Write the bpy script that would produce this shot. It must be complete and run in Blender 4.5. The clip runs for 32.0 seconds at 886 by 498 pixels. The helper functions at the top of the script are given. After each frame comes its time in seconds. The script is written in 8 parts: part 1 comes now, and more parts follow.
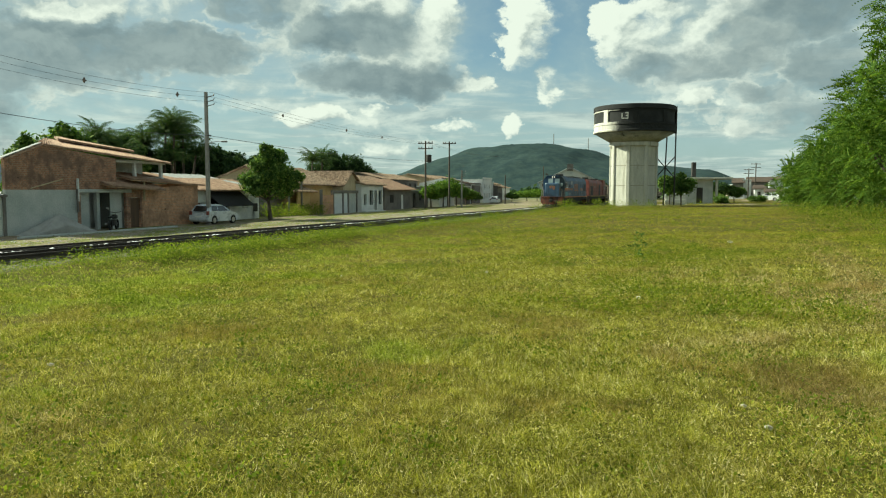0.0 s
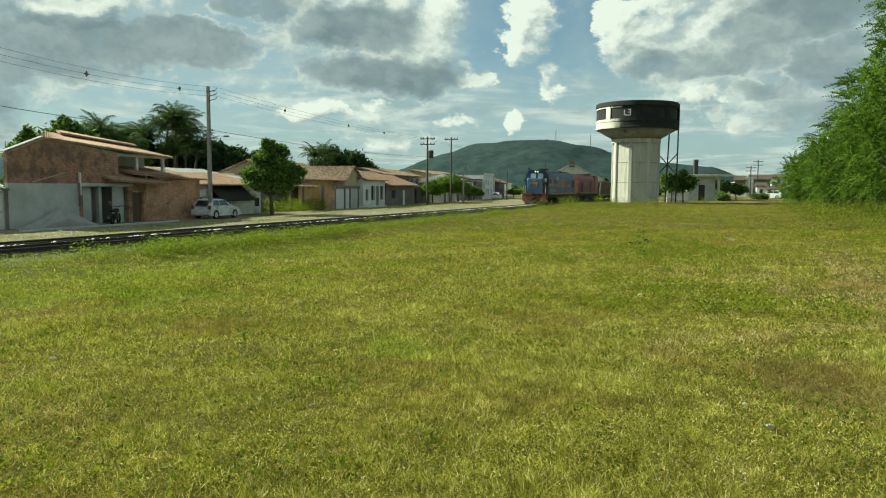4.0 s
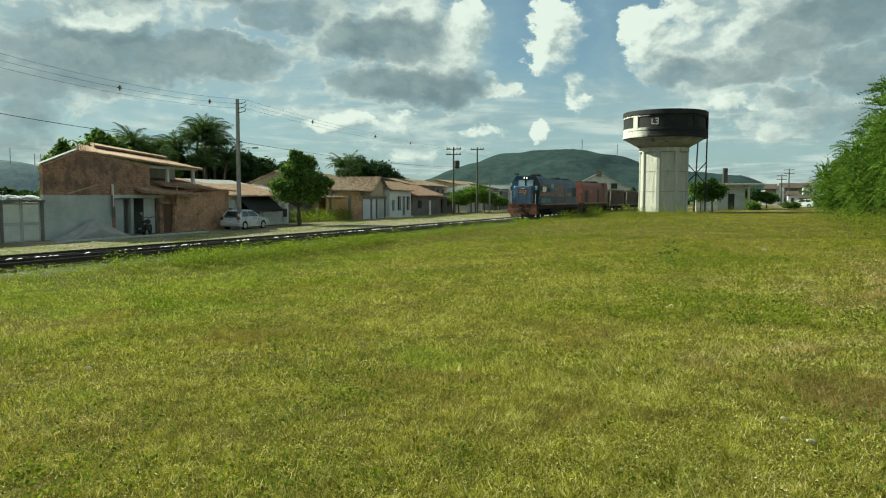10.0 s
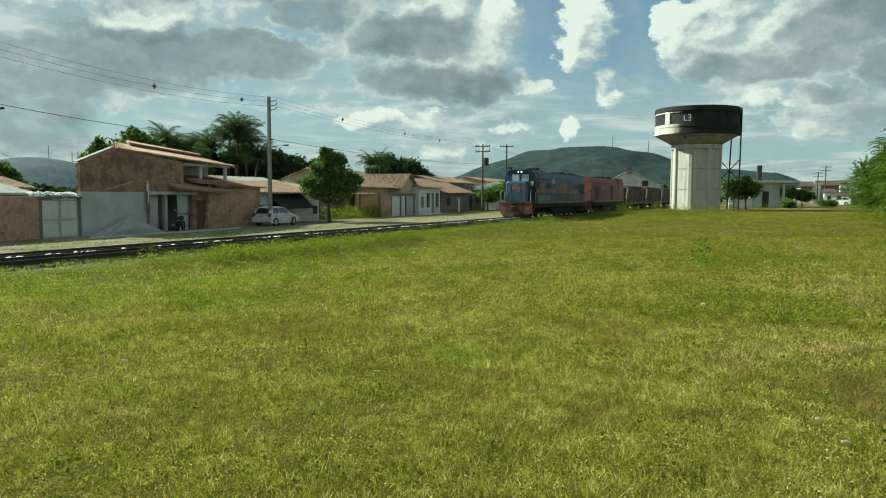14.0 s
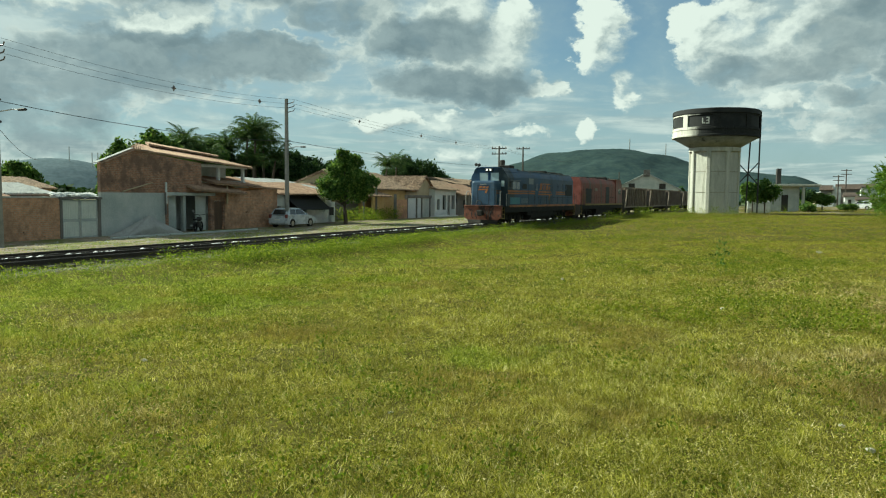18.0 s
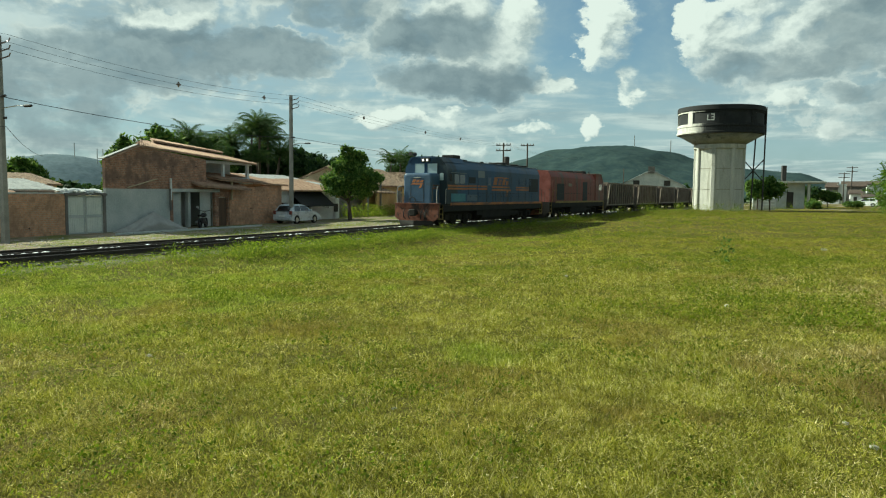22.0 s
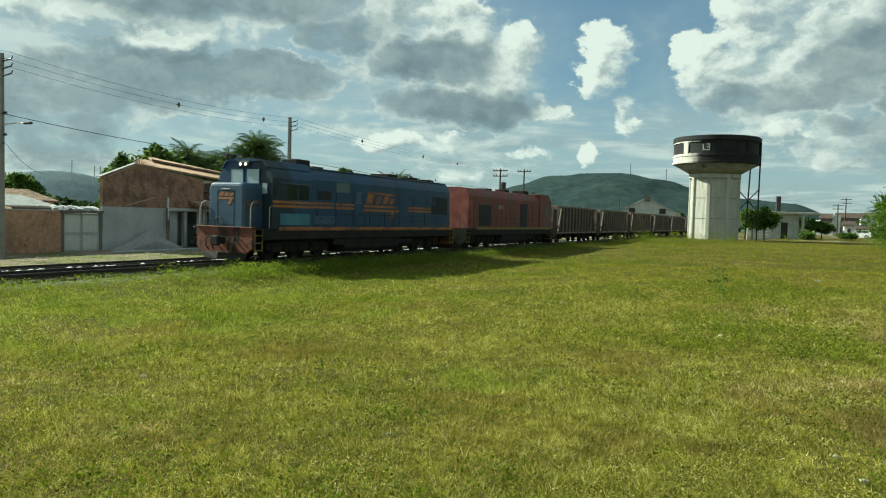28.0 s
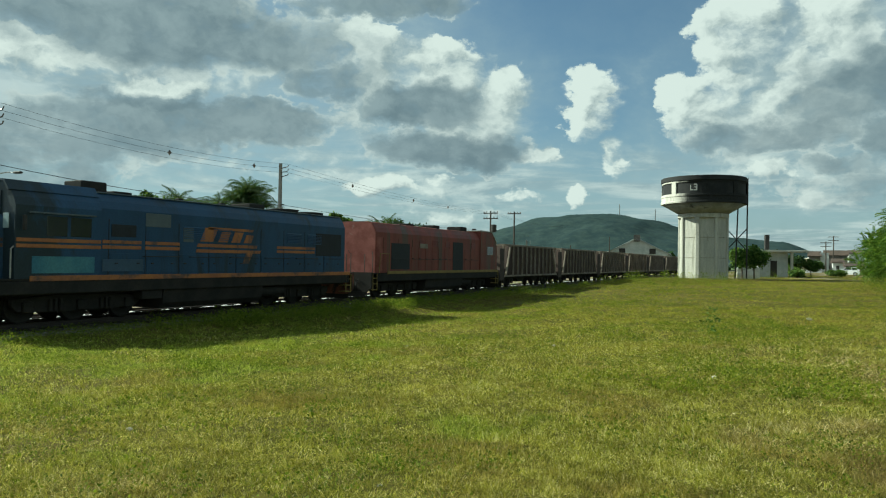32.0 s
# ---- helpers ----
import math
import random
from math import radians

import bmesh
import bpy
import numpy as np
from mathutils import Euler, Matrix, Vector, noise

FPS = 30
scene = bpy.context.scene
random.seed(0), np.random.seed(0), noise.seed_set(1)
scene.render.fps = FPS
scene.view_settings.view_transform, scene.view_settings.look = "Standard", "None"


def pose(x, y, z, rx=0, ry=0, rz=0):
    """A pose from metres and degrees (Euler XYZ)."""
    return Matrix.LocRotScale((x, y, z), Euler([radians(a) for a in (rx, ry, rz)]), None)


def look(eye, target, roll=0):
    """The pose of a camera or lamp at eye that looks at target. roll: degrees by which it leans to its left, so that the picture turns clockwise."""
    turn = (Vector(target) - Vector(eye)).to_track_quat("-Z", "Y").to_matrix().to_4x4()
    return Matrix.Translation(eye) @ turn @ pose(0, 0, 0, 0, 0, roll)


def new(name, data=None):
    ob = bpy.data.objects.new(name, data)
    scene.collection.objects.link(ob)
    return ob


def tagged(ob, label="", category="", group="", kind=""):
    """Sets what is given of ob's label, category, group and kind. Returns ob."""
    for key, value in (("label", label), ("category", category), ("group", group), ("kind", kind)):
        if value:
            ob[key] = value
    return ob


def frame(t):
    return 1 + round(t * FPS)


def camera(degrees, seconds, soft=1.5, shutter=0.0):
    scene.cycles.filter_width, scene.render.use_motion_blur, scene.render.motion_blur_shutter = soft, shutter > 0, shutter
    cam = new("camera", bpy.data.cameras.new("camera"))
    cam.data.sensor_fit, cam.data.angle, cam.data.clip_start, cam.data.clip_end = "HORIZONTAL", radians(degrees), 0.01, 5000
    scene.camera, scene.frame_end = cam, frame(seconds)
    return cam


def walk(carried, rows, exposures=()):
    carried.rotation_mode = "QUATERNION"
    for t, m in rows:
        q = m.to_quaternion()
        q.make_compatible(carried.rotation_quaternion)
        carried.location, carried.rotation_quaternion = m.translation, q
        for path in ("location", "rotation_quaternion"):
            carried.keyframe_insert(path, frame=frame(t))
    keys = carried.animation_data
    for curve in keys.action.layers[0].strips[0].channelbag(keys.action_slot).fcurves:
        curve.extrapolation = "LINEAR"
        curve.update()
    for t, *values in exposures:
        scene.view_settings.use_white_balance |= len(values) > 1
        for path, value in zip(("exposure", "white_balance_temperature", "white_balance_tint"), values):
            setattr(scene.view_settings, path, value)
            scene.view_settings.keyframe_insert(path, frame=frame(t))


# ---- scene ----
# ---------------------------------------------------------------- camera
cam = camera(63.4, 32.0, soft=1.15)
# seconds, x, y, z, yaw, pitch, roll (clockwise turn of the picture)
PATH = [
    (0, 0.000, 0.000, 1.600, 21.25, -4.55, 0.10),
    (0.5, -0.001, 0.003, 1.601, 21.32, -4.88, 0.11),
    (1, -0.007, 0.004, 1.593, 21.80, -5.16, -0.23),
    (1.5, -0.011, 0.001, 1.602, 21.78, -4.81, 0.01),
    (2, -0.013, -0.007, 1.600, 21.54, -4.51, 0.17),
    (2.5, -0.014, -0.006, 1.603, 21.10, -4.81, 0.28),
    (4.5, -0.011, -0.008, 1.608, 21.55, -4.89, 0.54),
    (5, -0.022, -0.011, 1.606, 21.98, -4.78, 0.65),
    (5.5, -0.021, -0.005, 1.607, 22.69, -4.95, 0.63),
    (6, -0.031, -0.009, 1.606, 22.78, -4.52, 0.64),
    (6.5, -0.034, -0.008, 1.606, 23.45, -3.96, 0.43),
    (7, -0.020, -0.005, 1.608, 23.51, -2.92, 0.02),
    (7.5, -0.039, -0.007, 1.608, 23.19, -2.81, -0.23),
    (8, -0.039, -0.011, 1.606, 23.68, -3.10, 0.08),
    (8.5, -0.036, -0.006, 1.605, 23.36, -3.53, 0.08),
    (9, -0.052, 0.002, 1.607, 23.34, -4.54, -0.24),
    (9.5, -0.056, -0.003, 1.607, 23.50, -4.17, 0.06),
    (10, -0.057, -0.003, 1.613, 23.43, -4.10, 0.19),
    (10.5, -0.055, -0.011, 1.610, 24.21, -3.96, 0.52),
    (11, -0.053, -0.022, 1.612, 24.54, -3.54, 0.47),
    (11.5, -0.047, -0.023, 1.609, 24.50, -4.03, 0.31),
    (12, -0.041, -0.023, 1.607, 24.77, -4.09, 0.22),
    (12.5, -0.036, -0.013, 1.614, 25.04, -4.25, 0.15),
    (13, -0.048, -0.027, 1.598, 25.78, -4.11, 0.34),
    (13.5, -0.039, -0.021, 1.613, 26.19, -4.45, 0.28),
    (14, -0.055, -0.028, 1.610, 25.73, -4.33, 0.28),
    (14.5, -0.057, -0.023, 1.609, 26.53, -4.45, 0.76),
    (16.5, -0.078, -0.042, 1.595, 27.41, -3.80, 0.92),
    (17, -0.070, -0.049, 1.607, 26.66, -4.15, 1.02),
    (17.5, -0.072, -0.025, 1.610, 26.23, -4.45, 0.61),
    (18, -0.084, -0.026, 1.608, 26.97, -4.17, 0.52),
    (18.5, -0.091, -0.029, 1.604, 27.17, -4.50, 0.74),
    (19, -0.083, -0.032, 1.606, 27.75, -4.09, 0.94),
    (19.5, -0.078, -0.049, 1.605, 27.63, -4.00, 0.82),
    (20, -0.065, -0.035, 1.616, 27.30, -4.24, 0.50),
    (20.5, -0.070, -0.044, 1.605, 27.29, -3.98, 0.86),
    (21, -0.078, -0.045, 1.602, 27.69, -3.96, 1.10),
    (21.5, -0.073, -0.037, 1.609, 27.77, -4.24, 0.85),
    (22, -0.078, -0.032, 1.607, 27.30, -4.44, 0.60),
    (22.5, -0.079, -0.040, 1.608, 27.56, -4.12, 0.74),
    (23, -0.074, -0.052, 1.611, 27.74, -3.67, 0.95),
    (23.5, -0.058, -0.075, 1.612, 28.12, -3.85, 0.52),
    (24, -0.053, -0.078, 1.609, 28.45, -4.19, 0.23),
    (24.5, -0.051, -0.076, 1.609, 28.71, -4.11, 0.54),
    (25, -0.046, -0.085, 1.611, 28.81, -3.49, 0.64),
    (25.5, -0.048, -0.088, 1.617, 28.21, -2.60, 0.18),
    (27.5, -0.052, -0.097, 1.639, 27.44, -2.44, 1.42),
    (28, -0.060, -0.098, 1.637, 26.97, -2.54, 1.69),
    (28.5, -0.065, -0.089, 1.640, 27.47, -2.68, 2.11),
    (29, -0.059, -0.080, 1.644, 27.72, -2.42, 1.94),
    (29.5, -0.062, -0.074, 1.650, 26.99, -2.36, 1.46),
    (30, -0.065, -0.083, 1.649, 26.93, -2.23, 1.60),
    (30.5, -0.056, -0.079, 1.651, 26.80, -1.78, 1.71),
    (31, -0.075, -0.084, 1.654, 26.54, -1.19, 1.59),
    (31.5, -0.066, -0.086, 1.664, 27.09, 0.16, 0.44),
    (32, -0.060, -0.070, 1.664, 26.36, 0.89, 0.88),
]


def eye_pose(x, y, z, yaw, pitch, roll):
    a, b = radians(yaw), radians(pitch)
    way = Vector((-math.sin(a) * math.cos(b), math.cos(a) * math.cos(b), math.sin(b)))
    return look((x, y, z), Vector((x, y, z)) + way * 2, roll)


walk(cam, [(t, eye_pose(*row)) for t, *row in PATH],
     exposures=[(0, 0.93, 6550, -12), (8, 0.86, 6350, -12), (14, 0.84, 6200, -12), (28, 0.82, 6150, -12), (31, 0.80, 6050, -12), (32, 0.71, 5950, -12)])

# ---------------------------------------------------------------- light
SUN_EL, SUN_AZ = 35.0, -97.0      # azimuth from +y, clockwise seen from above
sun_way = Vector((math.sin(radians(SUN_AZ)) * math.cos(radians(SUN_EL)),
                  math.cos(radians(SUN_AZ)) * math.cos(radians(SUN_EL)), math.sin(radians(SUN_EL))))
sun_data = bpy.data.lights.new("sun", "SUN")
sun_data.energy, sun_data.angle, sun_data.color = 5.0, radians(0.55), (1.0, 0.93, 0.80)
sun = new("sun", sun_data)
sun.matrix_world = look((0, 0, 0), tuple(-sun_way))

world = bpy.data.worlds.new("world")
scene.world = world
world.use_nodes = True
WT = world.node_tree
WT.nodes.clear()


class Nodes:
    """Short hand for building a node tree."""

    def __init__(self, tree):
        self.tree = tree

    def add(self, kind):
        return self.tree.nodes.new(kind)

    def put(self, socket, value):
        if isinstance(value, bpy.types.NodeSocket):
            self.tree.links.new(value, socket)
        elif value is not None:
            socket.default_value = value

    def math(self, op, a, b=None, c=None, clamp=False):
        n = self.add("ShaderNodeMath")
        n.operation, n.use_clamp = op, clamp
        for s, v in zip(n.inputs, (a, b, c)):
            self.put(s, v)
        return n.outputs[0]

    def vec(self, op, a, b=None):
        n = self.add("ShaderNodeVectorMath")
        n.operation = op
        self.put(n.inputs[0], a)
        self.put(n.inputs[1], b)
        return n.outputs["Value"] if op in ("LENGTH", "DOT_PRODUCT", "DISTANCE") else n.outputs["Vector"]

    def noise(self, vector, scale, detail=4.0, rough=0.55, distortion=0.0):
        n = self.add("ShaderNodeTexNoise")
        self.put(n.inputs["Vector"], vector)
        self.put(n.inputs["Scale"], scale)
        self.put(n.inputs["Detail"], detail)
        self.put(n.inputs["Roughness"], rough)
        self.put(n.inputs["Distortion"], distortion)
        return n.outputs["Fac"]

    def ramp(self, fac, stops):
        n = self.add("ShaderNodeValToRGB")
        e = n.color_ramp.elements
        while len(e) < len(stops):
            e.new(0.5)
        for el, (p, c) in zip(e, stops):
            el.position, el.color = p, (*c, 1) if len(c) == 3 else c
        self.put(n.inputs[0], fac)
        return n.outputs[0]

    def mix(self, fac, a, b, blend="MIX"):
        n = self.add("ShaderNodeMix")
        n.data_type, n.blend_type = "RGBA", blend
        self.put(n.inputs["Factor"], fac)
        for s, v in ((n.inputs[6], a), (n.inputs[7], b)):
            self.put(s, (*v, 1) if isinstance(v, tuple) and len(v) == 3 else v)
        return n.outputs[2]

    def span(self, value, a, b, c=0.0, d=1.0, smooth=True):
        n = self.add("ShaderNodeMapRange")
        n.interpolation_type = "SMOOTHSTEP" if smooth else "LINEAR"
        for s, v in zip(n.inputs, (value, a, b, c, d)):
            self.put(s, v)
        return n.outputs[0]


def build_sky():
    k = Nodes(WT)
    way = k.add("ShaderNodeTexCoord").outputs["Generated"]
    sep = k.add("ShaderNodeSeparateXYZ")
    k.put(sep.inputs[0], way)
    az = k.math("MULTIPLY", k.math("ARCTAN2", sep.outputs[0], sep.outputs[1]), 57.296)
    el = k.math("MULTIPLY", k.math("ARCSINE", sep.outputs[2]), 57.296)
    comb = k.add("ShaderNodeCombineXYZ")
    k.put(comb.inputs[0], az)
    k.put(comb.inputs[1], el)
    flat = comb.outputs[0]
    # edges frayed by a wandering offset
    wob = k.add("ShaderNodeTexNoise")
    k.put(wob.inputs["Vector"], k.vec("MULTIPLY", flat, (1.0, 1.5, 1.0)))
    for name, v in (("Scale", 0.22), ("Detail", 8.0), ("Roughness", 0.60)):
        k.put(wob.inputs[name], v)
    off = k.vec("MULTIPLY", k.vec("SUBTRACT", wob.outputs["Color"], (0.5, 0.5, 0.5)), (7.0, 4.6, 0.0))
    p = k.vec("ADD", flat, off)
    toward_sun = k.vec("ADD", p, (-1.5, 1.1, 0.0))

    def heaps(where, scale):
        """Rounded heads of cumulus."""
        n = k.add("ShaderNodeTexVoronoi")
        n.feature = "SMOOTH_F1"
        k.put(n.inputs["Vector"], k.vec("MULTIPLY", where, (1.0, 1.25, 1.0)))
        for name, v in (("Scale", scale), ("Detail", 4.0), ("Roughness", 0.55), ("Lacunarity", 2.2), ("Smoothness", 0.6)):
            k.put(n.inputs[name], v)
        return k.math("SUBTRACT", 1.0, n.outputs["Distance"])

    def blobs(rows, outer, inner, where=p):
        total = None
        for a, e, ra, re, w in rows:
            d = k.vec("LENGTH", k.vec("MULTIPLY", k.vec("SUBTRACT", where, (a, e, 0)), (1 / ra, 1 / re, 0)))
            v = k.span(d, outer, inner, 0.0, w)
            total = v if total is None else k.math("MAXIMUM", total, v)
        return total

    # azimuth, elevation, half width, half height, strength
    heads = [(-55.4, 13.7, 6.6, 2.2, 1.00), (-49.2, 12.4, 6.9, 1.4, 1.00), (-32.8, 16.9, 4.0, 2.3, 1.00),
                 (-27.4, 14.8, 6.7, 3.6, 1.00), (-22.0, 13.1, 4.0, 3.2, 1.00), (-18.9, 8.6, 2.7, 1.3, 0.80),
                 (-15.0, 12.0, 3.2, 3.7, 1.00), (-13.2, 8.2, 1.8, 2.1, 0.74), (-15.8, 5.2, 2.0, 1.7, 0.72),
                 (-20.0, 5.0, 2.4, 0.6, 0.60), (-4.2, 16.6, 5.4, 4.6, 1.00), (-6.2, 12.4, 5.2, 4.4, 1.00),
                 (2.4, 15.1, 6.6, 5.5, 1.00), (-0.5, 10.8, 8.7, 3.5, 1.00), (0.2, 6.9, 6.8, 1.5, 0.50),
                 (-3.1, 3.5, 9.9, 1.9, 0.35), (-31.0, 5.6, 4.9, 1.4, 0.90), (-39.0, 6.9, 8.5, 1.5, 0.65),
                 (-46.0, 7.1, 6.0, 1.3, 0.50), (-51.1, 5.0, 11.1, 2.0, 0.25), (-25.6, 3.7, 8.9, 1.8, 0.55),
                 (6.4, 6.6, 5.1, 4.1, 0.35), (-45.0, 16.0, 18.0, 6.0, 0.85), (-43.0, 10.2, 14.0, 3.2, 0.80), (-24.8, 11.8, 7.5, 5.0, 0.95),
                 (-31.0, 14.5, 4.6, 4.6, 0.95), (-36.0, 8.0, 8.0, 2.6, 0.62), (-28.5, 5.8, 7.0, 1.9, 0.62), (1.0, 8.6, 10.0, 7.0, 0.72), (-57.0, 9.5, 8.0, 6.0, 0.55), (-21.0, 5.6, 4.0, 1.3, 0.50), (-2.0, 6.6, 2.6, 1.5, 0.90), (1.6, 4.9, 3.2, 1.3, 0.80), (-4.6, 4.2, 2.2, 0.9, 0.70)]
    white = blobs(heads, 1.22, 0.32)
    shaded = blobs(heads, 1.22, 0.32, toward_sun)
    grey = blobs([(-48.0, 16.6, 16.1, 3.7, 1.00), (-31.0, 19.5, 8.9, 1.2, 0.90), (-46.0, 10.2, 13.1, 2.1, 0.95),
                (-40.7, 10.8, 6.8, 1.7, 1.00), (-56.0, 9.1, 5.4, 1.9, 0.85), (-35.0, 13.9, 4.8, 2.3, 0.75),
                (-28.3, 12.2, 6.3, 2.1, 1.00), (-26.1, 8.8, 8.5, 1.9, 0.95), (-21.1, 9.3, 3.1, 1.5, 0.70),
                (-2.7, 9.4, 7.2, 1.7, 0.80), (2.4, 11.4, 4.5, 2.8, 0.85), (5.2, 12.6, 6.5, 2.9, 0.90),
                (0.2, 5.7, 6.1, 0.6, 0.50), (-62.7, 6.8, 8.9, 4.6, 0.95), (-55.7, 4.7, 7.5, 3.2, 0.70),
                (-30.6, 4.8, 2.7, 0.5, 0.40), (-14.1, 10.9, 1.9, 1.7, 0.28), (-14.7, 4.6, 1.5, 0.8, 0.30), (6.0, 5.4, 6.0, 2.4, 0.70), (3.0, 7.2, 5.0, 1.1, 0.70), (-2.0, 5.0, 3.0, 0.6, 0.50), (7.0, 9.0, 5.0, 2.4, 0.85), (-52.0, 8.6, 9.0, 2.6, 0.80)], 1.45, 0.35)
    soft = k.vec("ADD", flat, k.vec("MULTIPLY", off, (0.35, 0.35, 0.0)))
    fine = k.noise(k.vec("MULTIPLY", soft, (1.0, 1.4, 1.0)), 0.26, 8.0, 0.58)
    fine2 = k.noise(k.vec("MULTIPLY", k.vec("ADD", soft, (-0.8, 0.7, 0.0)), (1.0, 1.4, 1.0)), 0.26, 8.0, 0.58)
    puff = heaps(soft, 0.34)
    puff2 = heaps(k.vec("ADD", soft, (-0.8, 0.7, 0.0)), 0.34)
    # the side of each heap that is turned to the sun
    swell = k.math("SUBTRACT", white, shaded)
    crisp = k.math("ADD", k.math("MULTIPLY", k.math("SUBTRACT", puff, puff2), 0.55), k.math("MULTIPLY", k.math("SUBTRACT", fine, fine2), 1.5))
    relief = k.math("ADD", k.math("MULTIPLY", swell, 0.9), crisp)
    ragged = k.math("ADD", k.math("MULTIPLY", k.math("SUBTRACT", fine, 0.5), 1.35), k.math("MULTIPLY", k.math("SUBTRACT", puff, 0.55), 0.45))
    edge = k.span(swell, -0.10, 0.30, 0.0, 1.0)          # firm on the sunny side, frayed below
    body = k.span(k.math("ADD", white, ragged), k.math("MULTIPLY_ADD", edge, 0.20, 0.08), k.math("MULTIPLY_ADD", edge, -0.44, 0.90))
    body = k.math("MULTIPLY", body, k.span(swell, -0.50, 0.0, 0.15, 1.0))          # undersides dissolve
    murk = k.math("ADD", k.math("MULTIPLY", k.math("SUBTRACT", fine, 0.5), 0.95), k.math("MULTIPLY", k.math("SUBTRACT", puff, 0.55), 0.32))
    dark = k.span(k.math("ADD", grey, murk), 0.14, 0.80)
    # a broken layer seen in perspective: thinning to bars near the horizon
    lift = k.math("ADD", k.math("MAXIMUM", sep.outputs[2], 0.0), 0.055)
    over = k.add("ShaderNodeCombineXYZ")
    k.put(over.inputs[0], k.math("DIVIDE", sep.outputs[0], lift))
    k.put(over.inputs[1], k.math("DIVIDE", sep.outputs[1], lift))
    sheet = k.noise(over.outputs[0], 0.62, 8.0, 0.60, 0.4)
    sheet2 = k.noise(k.vec("ADD", over.outputs[0], (-0.30, -0.12, 0.0)), 0.62, 8.0, 0.60, 0.4)
    away = k.span(k.math("ABSOLUTE", k.math("ADD", az, 24.0)), 44.0, 70.0)
    high = k.span(el, 21.0, 32.0)
    gap = blobs([(-14.0, 19.0, 15.0, 7.5, 1.0), (-15.0, 12.5, 6.5, 6.5, .9), (-8.5, 14.0, 5.0, 6.0, .8)], 1.1, 0.3)
    cover = k.math("SUBTRACT", sheet, k.math("MULTIPLY", gap, 0.22))
    cover = k.math("ADD", cover, k.math("MULTIPLY", k.math("MAXIMUM", away, high), 0.06))
    bars = k.span(cover, 0.40, 0.62)
    slope = k.math("ADD", k.math("MULTIPLY", k.math("SUBTRACT", sheet, sheet2), 3.2), k.math("MULTIPLY", crisp, 0.35))
    sky = k.add("ShaderNodeTexSky")
    sky.sky_type, sky.sun_disc, sky.sun_elevation, sky.sun_rotation = "NISHITA", False, radians(SUN_EL), radians(SUN_AZ)
    sky.altitude, sky.air_density, sky.dust_density, sky.ozone_density = 200.0, 1.0, 1.2, 1.5
    clear = k.mix(1.0, sky.outputs[0], (0.100, 0.118, 0.128), "MULTIPLY")
    # thin haze, thickest low down and away from the blue gap
    haze = k.math("MULTIPLY", k.span(fine, 0.25, 0.8, 0.55, 0.85), k.math("SUBTRACT", 1.0, k.math("MULTIPLY", gap, 0.72)))
    haze = k.math("MULTIPLY", haze, k.span(el, 34.0, 12.0, 0.25, 0.95))
    base = k.mix(haze, clear, k.mix(k.span(el, 2.0, 13.0), (0.58, 0.70, 0.76), (0.60, 0.69, 0.73)))
    veil = k.mix(k.span(slope, -0.34, 0.40), (0.47, 0.55, 0.60), (0.92, 0.95, 0.94))
    base = k.mix(k.math("MULTIPLY", bars, 0.78), base, veil)
    lit = k.mix(k.span(relief, -0.50, 0.42), (0.47, 0.535, 0.57), (1.16, 1.15, 1.10))
    shade = k.mix(k.span(k.math("ADD", k.math("MULTIPLY", relief, 0.55), k.math("SUBTRACT", fine, 0.5)), -0.40, 0.40), (0.255, 0.320, 0.370), (0.43, 0.500, 0.545))
    col = k.mix(body, base, lit)
    rim = k.math("MULTIPLY", k.span(dark, 0.0, 0.20), k.span(dark, 0.70, 0.24))          # bright linings
    col = k.mix(k.math("MULTIPLY", rim, k.span(crisp, -0.22, 0.25, 0.05, 0.70)), col, (1.05, 1.05, 1.02))
    col = k.mix(k.math("MULTIPLY", dark, 0.96), col, shade)
    bg = k.add("ShaderNodeBackground")
    k.put(bg.inputs[0], col)
    k.put(bg.inputs[1], 0.42)
    out = k.add("ShaderNodeOutputWorld")
    WT.links.new(bg.outputs[0], out.inputs[0])


build_sky()

# ---------------------------------------------------------------- materials
MATS = {}


